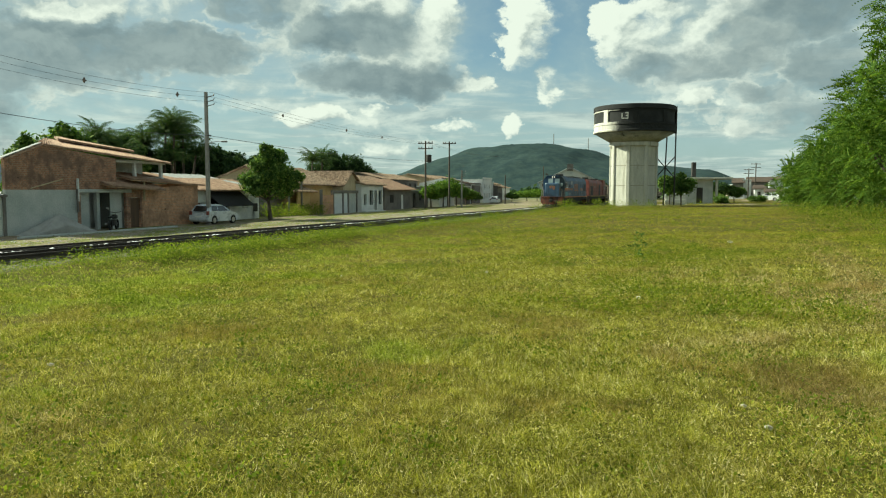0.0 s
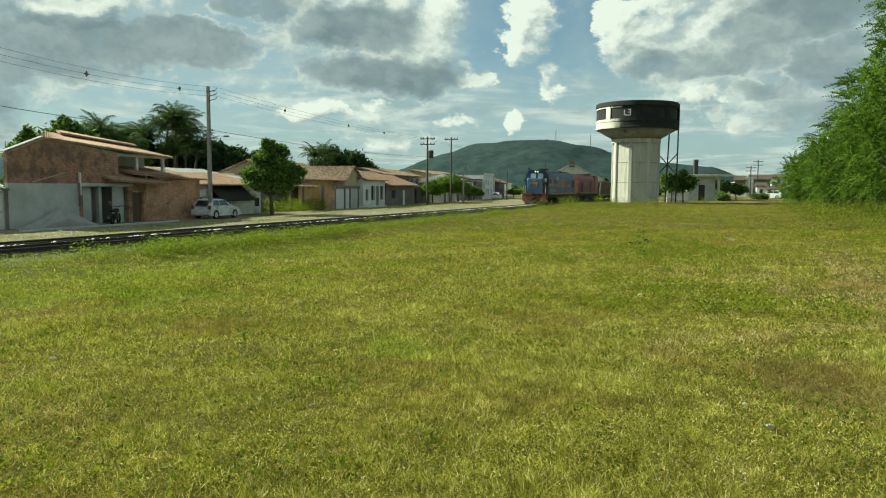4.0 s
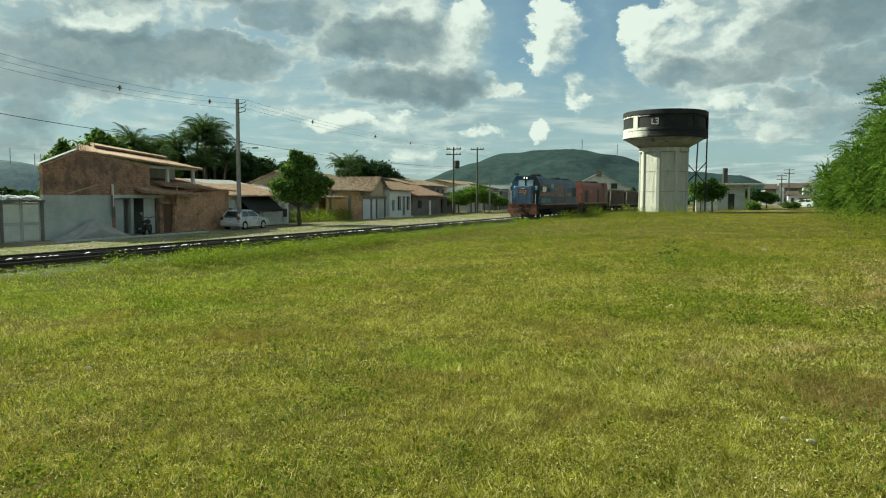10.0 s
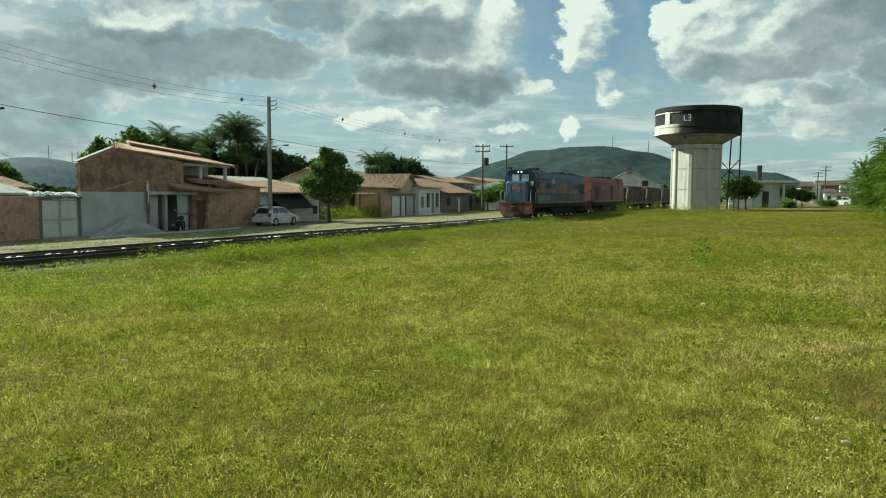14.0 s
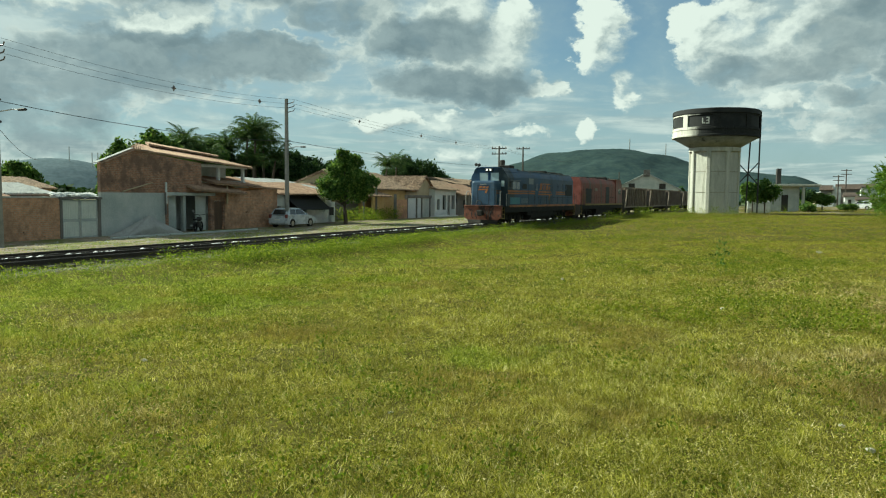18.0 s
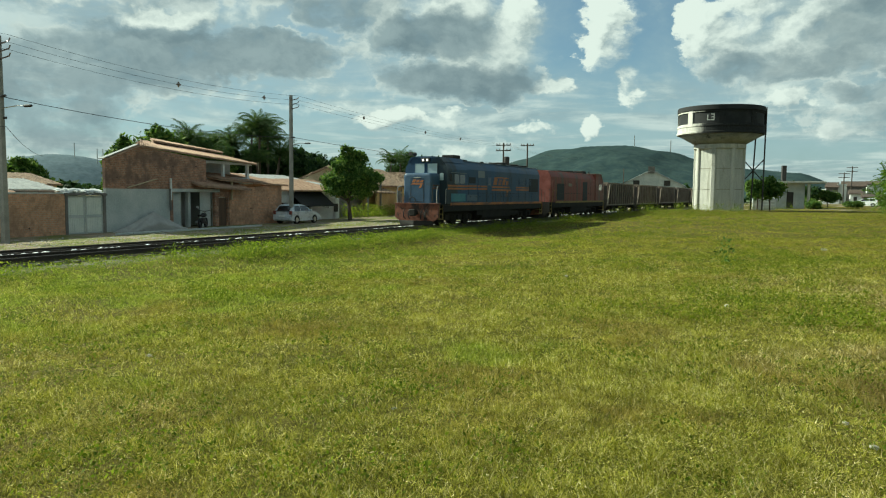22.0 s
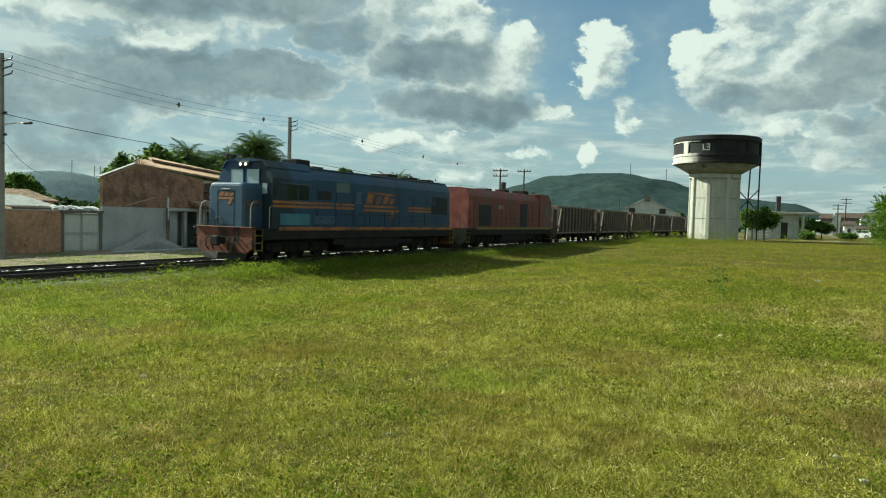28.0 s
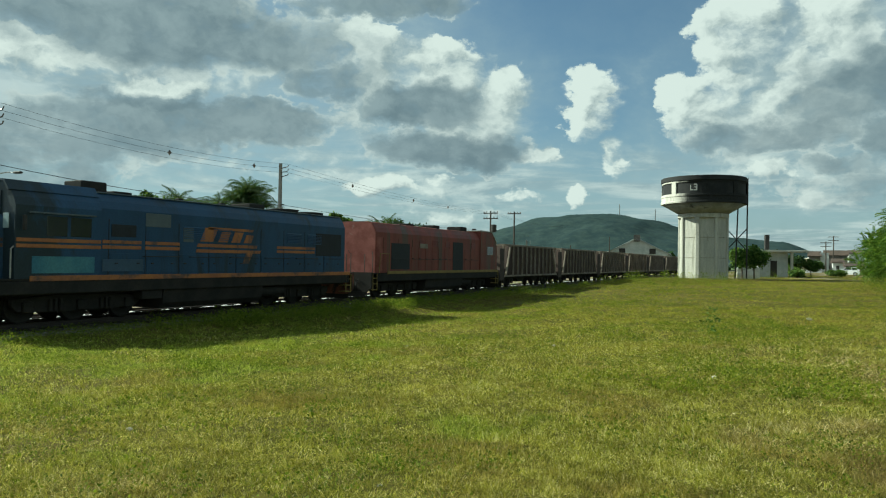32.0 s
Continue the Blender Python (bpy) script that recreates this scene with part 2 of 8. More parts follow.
def surface(name, c1, c2, scale=3.0, rough=0.85, bump=0.15, fine=40.0, c3=None, stain=0.6, metal=0.0, spec=0.3, axis=(1, 1, 1), object_random=0.0):
    """Two colours mixed by broad noise, grain on top, and a third colour in streaks or stains."""
    if name in MATS:
        return MATS[name]
    m = bpy.data.materials.new(name)
    m.use_nodes = True
    t = m.node_tree
    t.nodes.clear()
    k = Nodes(t)
    co = k.add("ShaderNodeTexCoord").outputs["Object"]
    v = k.vec("MULTIPLY", co, tuple(axis))
    broad = k.noise(v, scale, 5.0, 0.6)
    grain = k.noise(co, fine, 3.0, 0.6)
    col = k.mix(k.span(broad, 0.32, 0.68), tuple(c1), tuple(c2))
    if c3:
        spots = k.noise(k.vec("ADD", v, (11.3, 4.1, 7.7)), scale * 0.6, 6.0, 0.68, 0.6)
        col = k.mix(k.span(spots, stain, stain + 0.14), col, tuple(c3))
    col = k.mix(k.span(grain, 0.2, 0.8, 0.0, 1.0), k.mix(1.0, col, (0.74, 0.74, 0.74), "MULTIPLY"), col)
    if object_random:
        r = k.add("ShaderNodeObjectInfo").outputs["Random"]
        col = k.mix(1.0, col, k.ramp(r, [(0.0, (1 - object_random,) * 3), (1.0, (1 + object_random,) * 3)]), "MULTIPLY")
    b = k.add("ShaderNodeBsdfPrincipled")
    k.put(b.inputs["Base Color"], col)
    k.put(b.inputs["Roughness"], k.span(broad, 0.2, 0.8, max(0.05, rough - 0.1), min(1.0, rough + 0.1)))
    k.put(b.inputs["Metallic"], metal)
    k.put(b.inputs["Specular IOR Level"], spec)
    if bump:
        n = k.add("ShaderNodeBump")
        k.put(n.inputs["Strength"], bump)
        k.put(n.inputs["Distance"], 0.02)
        k.put(n.inputs["Height"], k.math("ADD", grain, k.math("MULTIPLY", broad, 1.5)))
        t.links.new(n.outputs[0], b.inputs["Normal"])
    out = k.add("ShaderNodeOutputMaterial")
    t.links.new(b.outputs[0], out.inputs[0])
    MATS[name] = m
    return m


def foliage(name, stops, glow=0.5, rough=0.7, broad=None):
    """Leaves: colour by island, light passing through."""
    if name in MATS:
        return MATS[name]
    m = bpy.data.materials.new(name)
    m.use_nodes = True
    t = m.node_tree
    t.nodes.clear()
    k = Nodes(t)
    r = k.add("ShaderNodeNewGeometry").outputs["Random Per Island"]
    col = k.ramp(r, stops)
    if broad:
        co = k.add("ShaderNodeTexCoord").outputs["Object"]
        n1 = k.noise(co, broad[0], 4.0, 0.6)
        col = k.mix(k.span(n1, broad[1], broad[2]), col, k.mix(0.75, col, broad[3]))
    b = k.add("ShaderNodeBsdfPrincipled")
    k.put(b.inputs["Base Color"], col)
    k.put(b.inputs["Roughness"], rough)
    k.put(b.inputs["Specular IOR Level"], 0.10)
    tr = k.add("ShaderNodeBsdfTranslucent")
    k.put(tr.inputs[0], k.mix(1.0, col, (1.15, 1.15, 0.7), "MULTIPLY"))
    mixer = k.add("ShaderNodeMixShader")
    k.put(mixer.inputs[0], glow)
    t.links.new(b.outputs[0], mixer.inputs[1])
    t.links.new(tr.outputs[0], mixer.inputs[2])
    out = k.add("ShaderNodeOutputMaterial")
    t.links.new(mixer.outputs[0], out.inputs[0])
    MATS[name] = m
    return m


def bricks(name, c1, c2, mortar, stain):
    """Thin clay block masonry seen from far: courses in the material."""
    m = bpy.data.materials.new(name)
    m.use_nodes = True
    t = m.node_tree
    t.nodes.clear()
    k = Nodes(t)
    co = k.add("ShaderNodeTexCoord").outputs["Object"]
    sep = k.add("ShaderNodeSeparateXYZ")
    k.put(sep.inputs[0], co)
    comb = k.add("ShaderNodeCombineXYZ")
    k.put(comb.inputs[0], k.math("ADD", sep.outputs[0], sep.outputs[1]))
    k.put(comb.inputs[1], sep.outputs[2])
    br = k.add("ShaderNodeTexBrick")
    k.put(br.inputs["Vector"], comb.outputs[0])
    k.put(br.inputs["Color1"], (*c1, 1))
    k.put(br.inputs["Color2"], (*c2, 1))
    k.put(br.inputs["Mortar"], (*mortar, 1))
    k.put(br.inputs["Scale"], 1.0)
    k.put(br.inputs["Mortar Size"], 0.012)
    k.put(br.inputs["Brick Width"], 0.20)
    k.put(br.inputs["Row Height"], 0.10)
    broad = k.noise(co, 0.9, 5.0, 0.65)
    col = k.mix(k.span(broad, 0.46, 0.60), br.outputs["Color"], stain)
    holes = k.noise(k.vec("MULTIPLY", co, (1.0, 1.0, 1.6)), 2.6, 3.0, 0.5)
    col = k.mix(k.span(holes, 0.69, 0.73), col, (0.05, 0.038, 0.032))
    blot = k.noise(co, 4.0, 5.0, 0.7)
    col = k.mix(k.span(blot, 0.3, 0.7), k.mix(1.0, col, (0.68, 0.68, 0.68), "MULTIPLY"), col)
    b = k.add("ShaderNodeBsdfPrincipled")
    k.put(b.inputs["Base Color"], col)
    k.put(b.inputs["Roughness"], 0.92)
    k.put(b.inputs["Specular IOR Level"], 0.15)
    n = k.add("ShaderNodeBump")
    k.put(n.inputs["Strength"], 0.5)
    k.put(n.inputs["Distance"], 0.02)
    k.put(n.inputs["Height"], k.math("ADD", br.outputs["Fac"], k.math("MULTIPLY", blot, -1.2)))
    t.links.new(n.outputs[0], b.inputs["Normal"])
    out = k.add("ShaderNodeOutputMaterial")
    t.links.new(b.outputs[0], out.inputs[0])
    MATS[name] = m
    return m


def glowing(name, colour, strength):
    m = bpy.data.materials.new(name)
    m.use_nodes = True
    b = m.node_tree.nodes["Principled BSDF"]
    b.inputs["Base Color"].default_value = (*colour, 1)
    b.inputs["Emission Color"].default_value = (*colour, 1)
    b.inputs["Emission Strength"].default_value = strength
    return m


def glassy(name, tint=(0.03, 0.04, 0.045), rough=0.08):
    m = bpy.data.materials.new(name)
    m.use_nodes = True
    b = m.node_tree.nodes["Principled BSDF"]
    b.inputs["Base Color"].default_value = (*tint, 1)
    b.inputs["Roughness"].default_value = rough
    b.inputs["Specular IOR Level"].default_value = 0.8
    return m


CONCRETE = surface("concrete", (.45, .44, .385), (.58, .565, .50), 0.9, .9, .35, 9, (.34, .33, .275), .57, axis=(2, 2, .35))
TANK_BLACK = surface("tank_black", (.012, .013, .014), (.035, .036, .036), 0.8, .8, .2, 14, (.16, .155, .14), .66)
PALE_PAINT = surface("pale_paint", (.70, .70, .66), (.80, .79, .75), 1.2, .7, .1, 20)


def mould(name):
    """Concrete with black mould; the pale sunlit side is put into the colour."""
    m = bpy.data.materials.new(name)
    m.use_nodes = True
    t = m.node_tree
    t.nodes.clear()
    k = Nodes(t)
    co = k.add("ShaderNodeTexCoord").outputs["Object"]
    side = k.vec("DOT_PRODUCT", co, (-0.20, -0.03, 0.0))
    runs = k.noise(k.vec("MULTIPLY", co, (1.0, 1.0, 0.25)), 1.1, 6.0, 0.7)
    grain = k.noise(co, 9.0, 4.0, 0.65)
    edge = k.math("ADD", side, k.math("MULTIPLY", k.math("SUBTRACT", runs, 0.5), 0.9))
    pale = k.mix(k.span(runs, 0.4, 0.65), (0.60, 0.58, 0.52), (0.40, 0.385, 0.34))
    black = k.mix(k.span(grain, 0.3, 0.75), (0.012, 0.013, 0.014), (0.040, 0.040, 0.038))
    black = k.mix(k.span(k.noise(co, 2.3, 6.0, 0.75), 0.66, 0.74), black, (0.22, 0.21, 0.19))
    b = k.add("ShaderNodeBsdfPrincipled")
    k.put(b.inputs["Base Color"], k.mix(k.span(edge, 0.34, 0.66), black, pale))
    k.put(b.inputs["Roughness"], 0.9)
    k.put(b.inputs["Specular IOR Level"], 0.2)
    n = k.add("ShaderNodeBump")
    k.put(n.inputs["Strength"], 0.3)
    k.put(n.inputs["Distance"], 0.03)
    k.put(n.inputs["Height"], k.math("ADD", grain, runs))
    t.links.new(n.outputs[0], b.inputs["Normal"])
    out = k.add("ShaderNodeOutputMaterial")
    t.links.new(b.outputs[0], out.inputs[0])
    MATS[name] = m
    return m


MOULD_SUNLIT = mould("mouldy_sunlit_concrete")
CONE = surface("dark_concrete", (.24, .225, .175), (.36, .34, .275), 0.9, .95, .25, 14, (.07, .07, .055), .55)
WHITEWASH = surface("whitewash", (.62, .63, .62), (.74, .74, .71), 1.0, .9, .15, 15, (.38, .36, .31), .66)
PLASTER_GREY = surface("plaster_grey", (.40, .43, .41), (.54, .55, .52), 0.8, .93, .2, 14, (.30, .31, .29), .60)
PLASTER_BEIGE = surface("plaster_beige", (.42, .34, .22), (.52, .43, .29), 0.9, .92, .2, 15, (.27, .22, .16), .62)
PLASTER_OCHRE = surface("plaster_ochre", (.50, .33, .13), (.58, .41, .19), 0.9, .9, .15, 15, (.30, .22, .13), .62)
PLASTER_BLUE = surface("plaster_blue", (.40, .47, .52), (.50, .55, .58), 0.9, .9, .15, 15)
PLASTER_DARK = surface("plaster_dark", (.14, .13, .12), (.22, .20, .18), 0.8, .93, .2, 14)
BRICK_RED = bricks("brick_red", (.47, .235, .145), (.29, .150, .100), (.37, .295, .225), (.22, .140, .105))
BRICK_ORANGE = bricks("brick_orange", (.66, .345, .195), (.50, .265, .155), (.48, .375, .280), (.40, .245, .160))
TILE = surface("tile", (.30, .185, .125), (.46, .31, .215), 3.0, .9, .25, 22, (.30, .19, .13), .57)
TILE_OLD = surface("tile_old", (.20, .135, .09), (.44, .315, .215), 3.4, .93, .3, 12, (.12, .092, .072), .53)
FIBRO = surface("fibro", (.36, .37, .36), (.46, .46, .44), 1.5, .92, .2, 20, (.22, .21, .19), .58)
DOOR_WHITE = surface("door_white", (.62, .65, .67), (.70, .72, .73), 1.5, .6, .08, 20)
DOOR_BROWN = surface("door_brown", (.09, .055, .035), (.13, .08, .05), 2.0, .7, .1, 25, axis=(3, 3, .4))
# near-black colour stands for the shade inside rooms and openings
DARK_INSIDE = surface("dark_inside", (.035, .033, .03), (.055, .05, .045), 1.0, .95, .05)
GATE_PALE = surface("gate_pale", (.66, .68, .62), (.76, .76, .69), 1.5, .6, .1, 25, (.25, .22, .18), .66)
IRON_DARK = surface("iron_dark", (.035, .034, .033), (.06, .055, .05), 3.0, .7, .2, 30, (.09, .055, .035), .6)
POLE_CONC = surface("pole_concrete", (.20, .195, .175), (.30, .29, .26), 1.4, .9, .2, 25)
POLE_WOOD = surface("pole_wood", (.06, .05, .042), (.10, .085, .07), 1.2, .9, .2, 25, axis=(4, 4, .5))
WIRE = surface("wire", (.03, .03, .032), (.05, .05, .05), 2.0, .6, 0)
PORCELAIN = surface("porcelain", (.12, .09, .08), (.2, .16, .14), 4.0, .4, 0)
RAIL = surface("rail_steel", (.030, .024, .020), (.055, .042, .034), 2.0, .6, .2, 30, (.085, .048, .03), .6)
SLEEPER = surface("sleeper_wood", (.06, .052, .045), (.10, .088, .075), 2.0, .95, .3, 22, object_random=.25)
STONE = surface("ballast_stone", (.17, .16, .145), (.30, .285, .26), 6.0, .95, .2, 30)
LITTER = surface("pale_litter", (.66, .66, .64), (.85, .85, .83), 6.0, .8, .1, 30)
SAND = surface("sand_heap", (.34, .33, .31), (.42, .41, .385), 1.8, .97, .35, 60)
RUBBER = surface("rubber", (.018, .018, .018), (.03, .03, .03), 5.0, .85, .1)
GLASS = glassy("dark_glass", (.015, .018, .02), .15)
CHROME = surface("bare_metal", (.45, .45, .45), (.55, .55, .55), 3.0, .35, 0, metal=.9)
LAMP_ON = glowing("lamp_on", (1.0, .95, .86), .8)
GRAB = surface("grab_rail", (.30, .29, .27), (.42, .41, .38), 3.0, .6, .1, 30, (.16, .09, .06), .6)
CAR_SILVER = surface("car_silver", (.52, .56, .60), (.57, .61, .65), 2.0, .3, 0, metal=.15, spec=.7)
ROOF_DARK = surface("roof_dark", (.06, .045, .036), (.11, .078, .06), 1.2, .93, .2, 20)
CAR_WHITE = surface("car_white", (.70, .71, .72), (.74, .75, .75), 2.0, .35, 0, spec=.6)
LOCO_BLUE = surface("loco_blue", (.019, .054, .110), (.031, .082, .165), 0.7, .5, .06, 20, (.022, .036, .046), .48, spec=.3, axis=(1, 1, .35))
# lighter than the hood blue: extra sky light on the nose is put in
NOSE_BLUE = surface("nose_blue", (.032, .070, .128), (.052, .102, .175), 0.9, .42, .06, 20, (.040, .064, .09), .54, spec=.5)
LOCO_TEAL = surface("faded_teal", (.055, .17, .24), (.11, .26, .29), 1.2, .6, .06, 20)
LOCO_ORANGE = surface("loco_orange", (.46, .18, .055), (.34, .14, .065), 1.3, .65, .06, 20, (.10, .075, .07), .49)
LOCO_RED = surface("loco_red", (.15, .038, .029), (.26, .068, .052), 0.8, .6, .08, 20, (.115, .075, .058), .50, axis=(2, 2, .22))
CHIPPED = surface("chipped_pink", (.30, .10, .08), (.20, .052, .040), 1.6, .7, .1, 18, (.36, .26, .22), .60)
PILOT_RUST = surface("pilot_rust", (.23, .085, .05), (.15, .058, .04), 2.2, .8, .2, 20, (.04, .028, .024), .46)
SILL_YELLOW = surface("sill_yellow", (.30, .215, .06), (.22, .16, .055), 1.5, .7, .08, 20, (.16, .10, .05), .62)
UNDER_BLACK = surface("underframe_black", (.024, .023, .021), (.042, .038, .033), 1.6, .9, .15, 20, (.075, .058, .044), .62, spec=.2)
GRILLE = surface("grille_dark", (.018, .021, .025), (.032, .036, .042), 3.0, .7, .1)
# colour lightened to carry the sky's reflection on the roof edge
ROOF_GREY = surface("loco_roof", (.070, .092, .112), (.10, .125, .145), 1.0, .34, .08, 20, spec=.7)
WAGON_BROWN = surface("wagon_brown", (.052, .034, .027), (.080, .055, .043), 1.1, .85, .2, 18, (.11, .080, .06), .62)
WAGON_RIB = surface("wagon_rib", (.21, .17, .135), (.31, .26, .205), 1.6, .85, .15, 18, (.12, .085, .065), .6)
BARK = surface("bark", (.075, .058, .044), (.12, .095, .072), 3.0, .95, .4, 25, axis=(3, 3, .6))

# ---------------------------------------------------------------- shapes
class Shape:
    """Vertices and faces of one mesh."""

    def __init__(self):
        self.v, self.f = [], []

    def add(self, verts, faces):
        n = len(self.v)
        self.v.extend(tuple(p) for p in verts)
        self.f.extend(tuple(i + n for i in face) for face in faces)
        return self

    def box(self, x0, x1, y0, y1, z0, z1, c=0.0):
        """A box, with chamfered edges if c is given."""
        if c <= 0:
            v = [(x, y, z) for z in (z0, z1) for y in (y0, y1) for x in (x0, x1)]
            return self.add(v, [(0, 2, 3, 1), (4, 5, 7, 6), (0, 1, 5, 4), (2, 6, 7, 3), (0, 4, 6, 2), (1, 3, 7, 5)])
        ring = [(x0 + c, y0), (x1 - c, y0), (x1, y0 + c), (x1, y1 - c), (x1 - c, y1), (x0 + c, y1), (x0, y1 - c), (x0, y0 + c)]
        cx, cy = (x0 + x1) / 2, (y0 + y1) / 2
        kx, ky = 1 - c / max((x1 - x0) / 2, 1e-6), 1 - c / max((y1 - y0) / 2, 1e-6)
        small = [(cx + (x - cx) * kx, cy + (y - cy) * ky) for x, y in ring]
        rows = [(small, z0), (ring, z0 + c), (ring, z1 - c), (small, z1)]
        v = [(x, y, z) for r, z in rows for x, y in r]
        f = [tuple(reversed(range(8))), tuple(range(24, 32))]
        for a in range(3):
            f += [(a * 8 + i, a * 8 + (i + 1) % 8, a * 8 + 8 + (i + 1) % 8, a * 8 + 8 + i) for i in range(8)]
        return self.add(v, f)

    def prism(self, outline, axis, a, b):
        """An outline (two coordinates, the remaining axes in order) drawn out along an axis from a to b."""
        n = len(outline)

        def at(p, w):
            return {"x": (w, p[0], p[1]), "y": (p[0], w, p[1]), "z": (p[0], p[1], w)}[axis]
        v = [at(p, a) for p in outline] + [at(p, b) for p in outline]
        return self.add(v, [tuple(reversed(range(n))), tuple(range(n, 2 * n))] + [(i, (i + 1) % n, n + (i + 1) % n, n + i) for i in range(n)])

    def lathe(self, profile, n=24, cx=0.0, cy=0.0, turn=0.0, caps=True):
        """Rings of (radius, z) turned round z."""
        v = [(cx + r * math.cos(turn + 2 * math.pi * i / n), cy + r * math.sin(turn + 2 * math.pi * i / n), z) for r, z in profile for i in range(n)]
        f = [(a * n + i, a * n + (i + 1) % n, a * n + n + (i + 1) % n, a * n + n + i) for a in range(len(profile) - 1) for i in range(n)]
        if caps:
            f += [tuple(reversed(range(n))), tuple(range((len(profile) - 1) * n, len(profile) * n))]
        return self.add(v, f)

    def tube(self, path, radii, n=6):
        """A round rod along a path."""
        path = [Vector(p) for p in path]
        radii = radii if isinstance(radii, (list, tuple)) else [radii] * len(path)
        v = []
        for i, p in enumerate(path):
            d = (path[min(i + 1, len(path) - 1)] - path[max(i - 1, 0)]).normalized()
            side = d.cross(Vector((0, 0, 1)) if abs(d.z) < 0.9 else Vector((1, 0, 0))).normalized()
            up = side.cross(d)
            v += [p + radii[i] * (math.cos(2 * math.pi * j / n) * side + math.sin(2 * math.pi * j / n) * up) for j in range(n)]
        m = len(path)
        f = [(a * n + j, a * n + n + j, a * n + n + (j + 1) % n, a * n + (j + 1) % n) for a in range(m - 1) for j in range(n)]
        f += [tuple(range(n)), tuple(reversed(range((m - 1) * n, m * n)))]
        return self.add(v, f)

    def sheet(self, p00, p10, p01, p11, nu, nv, height=None):
        """A patch between four corners, with an optional offset along its normal."""
        p00, p10, p01, p11 = map(Vector, (p00, p10, p01, p11))
        nor = (p10 - p00).cross(p01 - p00).normalized()
        v = []
        for j in range(nv + 1):
            for i in range(nu + 1):
                a, b = i / nu, j / nv
                p = (p00 * (1 - a) + p10 * a) * (1 - b) + (p01 * (1 - a) + p11 * a) * b
                v.append(p + nor * (height(i, j) if height else 0))
        w = nu + 1
        return self.add(v, [(j * w + i, j * w + i + 1, j * w + w + i + 1, j * w + w + i) for j in range(nv) for i in range(nu)])

    def mesh(self, name, smooth=False):
        me = bpy.data.meshes.new(name)
        me.from_pydata([tuple(p) for p in self.v], [], self.f)
        if smooth:
            me.shade_smooth()
        me.validate()
        return me


def part(name, shape, material, parent, label="", smooth=False):
    ob = new(name, shape.mesh(name, smooth))
    ob.data.materials.append(material)
    ob.parent = parent
    if label:
        ob["label"] = label
    return ob


def thing(name, label, category, group="", kind="", at=None):
    ob = new(name)
    ob.empty_display_size = 0.3
    if at is not None:
        ob.matrix_world = at
    return tagged(ob, label, category, group, kind)


def solo(name, shape, material, label="", category="", group="", kind="", smooth=False, at=None):
    ob = new(name, shape.mesh(name, smooth))
    ob.data.materials.append(material)
    if at is not None:
        ob.matrix_world = at
    return tagged(ob, label, category, group, kind)


def quick_mesh(name, verts, loops, per):
    """A mesh from arrays: polygons of `per` corners each."""
    me = bpy.data.meshes.new(name)
    n = len(loops) // per
    me.vertices.add(len(verts))
    me.vertices.foreach_set("co", np.asarray(verts, np.float32).ravel())
    me.loops.add(len(loops))
    me.loops.foreach_set("vertex_index", np.asarray(loops, np.int32))
    me.polygons.add(n)
    me.polygons.foreach_set("loop_start", np.arange(0, n * per, per, dtype=np.int32))
    me.update(calc_edges=True)
    return me


def smoothstep(a, b, x):
    t = np.clip((np.asarray(x, float) - a) / (b - a), 0, 1)
    return t * t * (3 - 2 * t)


TRACK_X, SIDING_X, RAIL_Z = -19.75, -23.65, -0.26


def ground_z(x, y):
    """Height of the land: the field falls gently to the track, rises again to the tower, the street lies lower."""
    x, y = np.asarray(x, float), np.asarray(y, float)
    yy = np.clip(y, -12, 60)
    near = -0.03 + 0.0245 * np.clip(x, -17, 25) - 0.0155 * np.minimum(yy, 26)
    far = -0.10 + 0.012 * np.clip(x + 8, -10, 40)
    field = near + (far - near) * smoothstep(24, 72, y)
    bed = -0.50 + 0.04 * smoothstep(30, 100, y)
    street = -0.68 + 0 * x
    z = field + (bed - field) * smoothstep(-14.5, -17.5, x)
    z = z + (street - z) * smoothstep(-21.0, -24.0, x)
    bumps = 0.035 * np.sin(x * 1.3 + 0.7 * np.sin(y * 0.6)) * np.sin(y * 0.9 + 1.1 * np.sin(x * 0.5))
    return z + bumps * smoothstep(-16.5, -13.0, x) * smoothstep(3, 12, np.hypot(x, y))


def gz(x, y):
    return float(ground_z(x, y))


STREET_O = Vector((-33.6, 23.5, 0.0))
STREET_ANGLE = math.degrees(math.atan(0.09))
STREET_Z = -0.68


def street(u, v=0.0, z=STREET_Z, turn=0.0):
    """A pose in the row of houses: u along the street, v back from the house fronts; its x runs along the street, its y back."""
    m = Matrix.Translation(STREET_O) @ pose(0, 0, 0, 0, 0, 90 + STREET_ANGLE)
    return m @ pose(u, v, z, 0, 0, turn)


def street_xy(u, v=0.0):
    p = street(u, v).translation
    return p.x, p.y

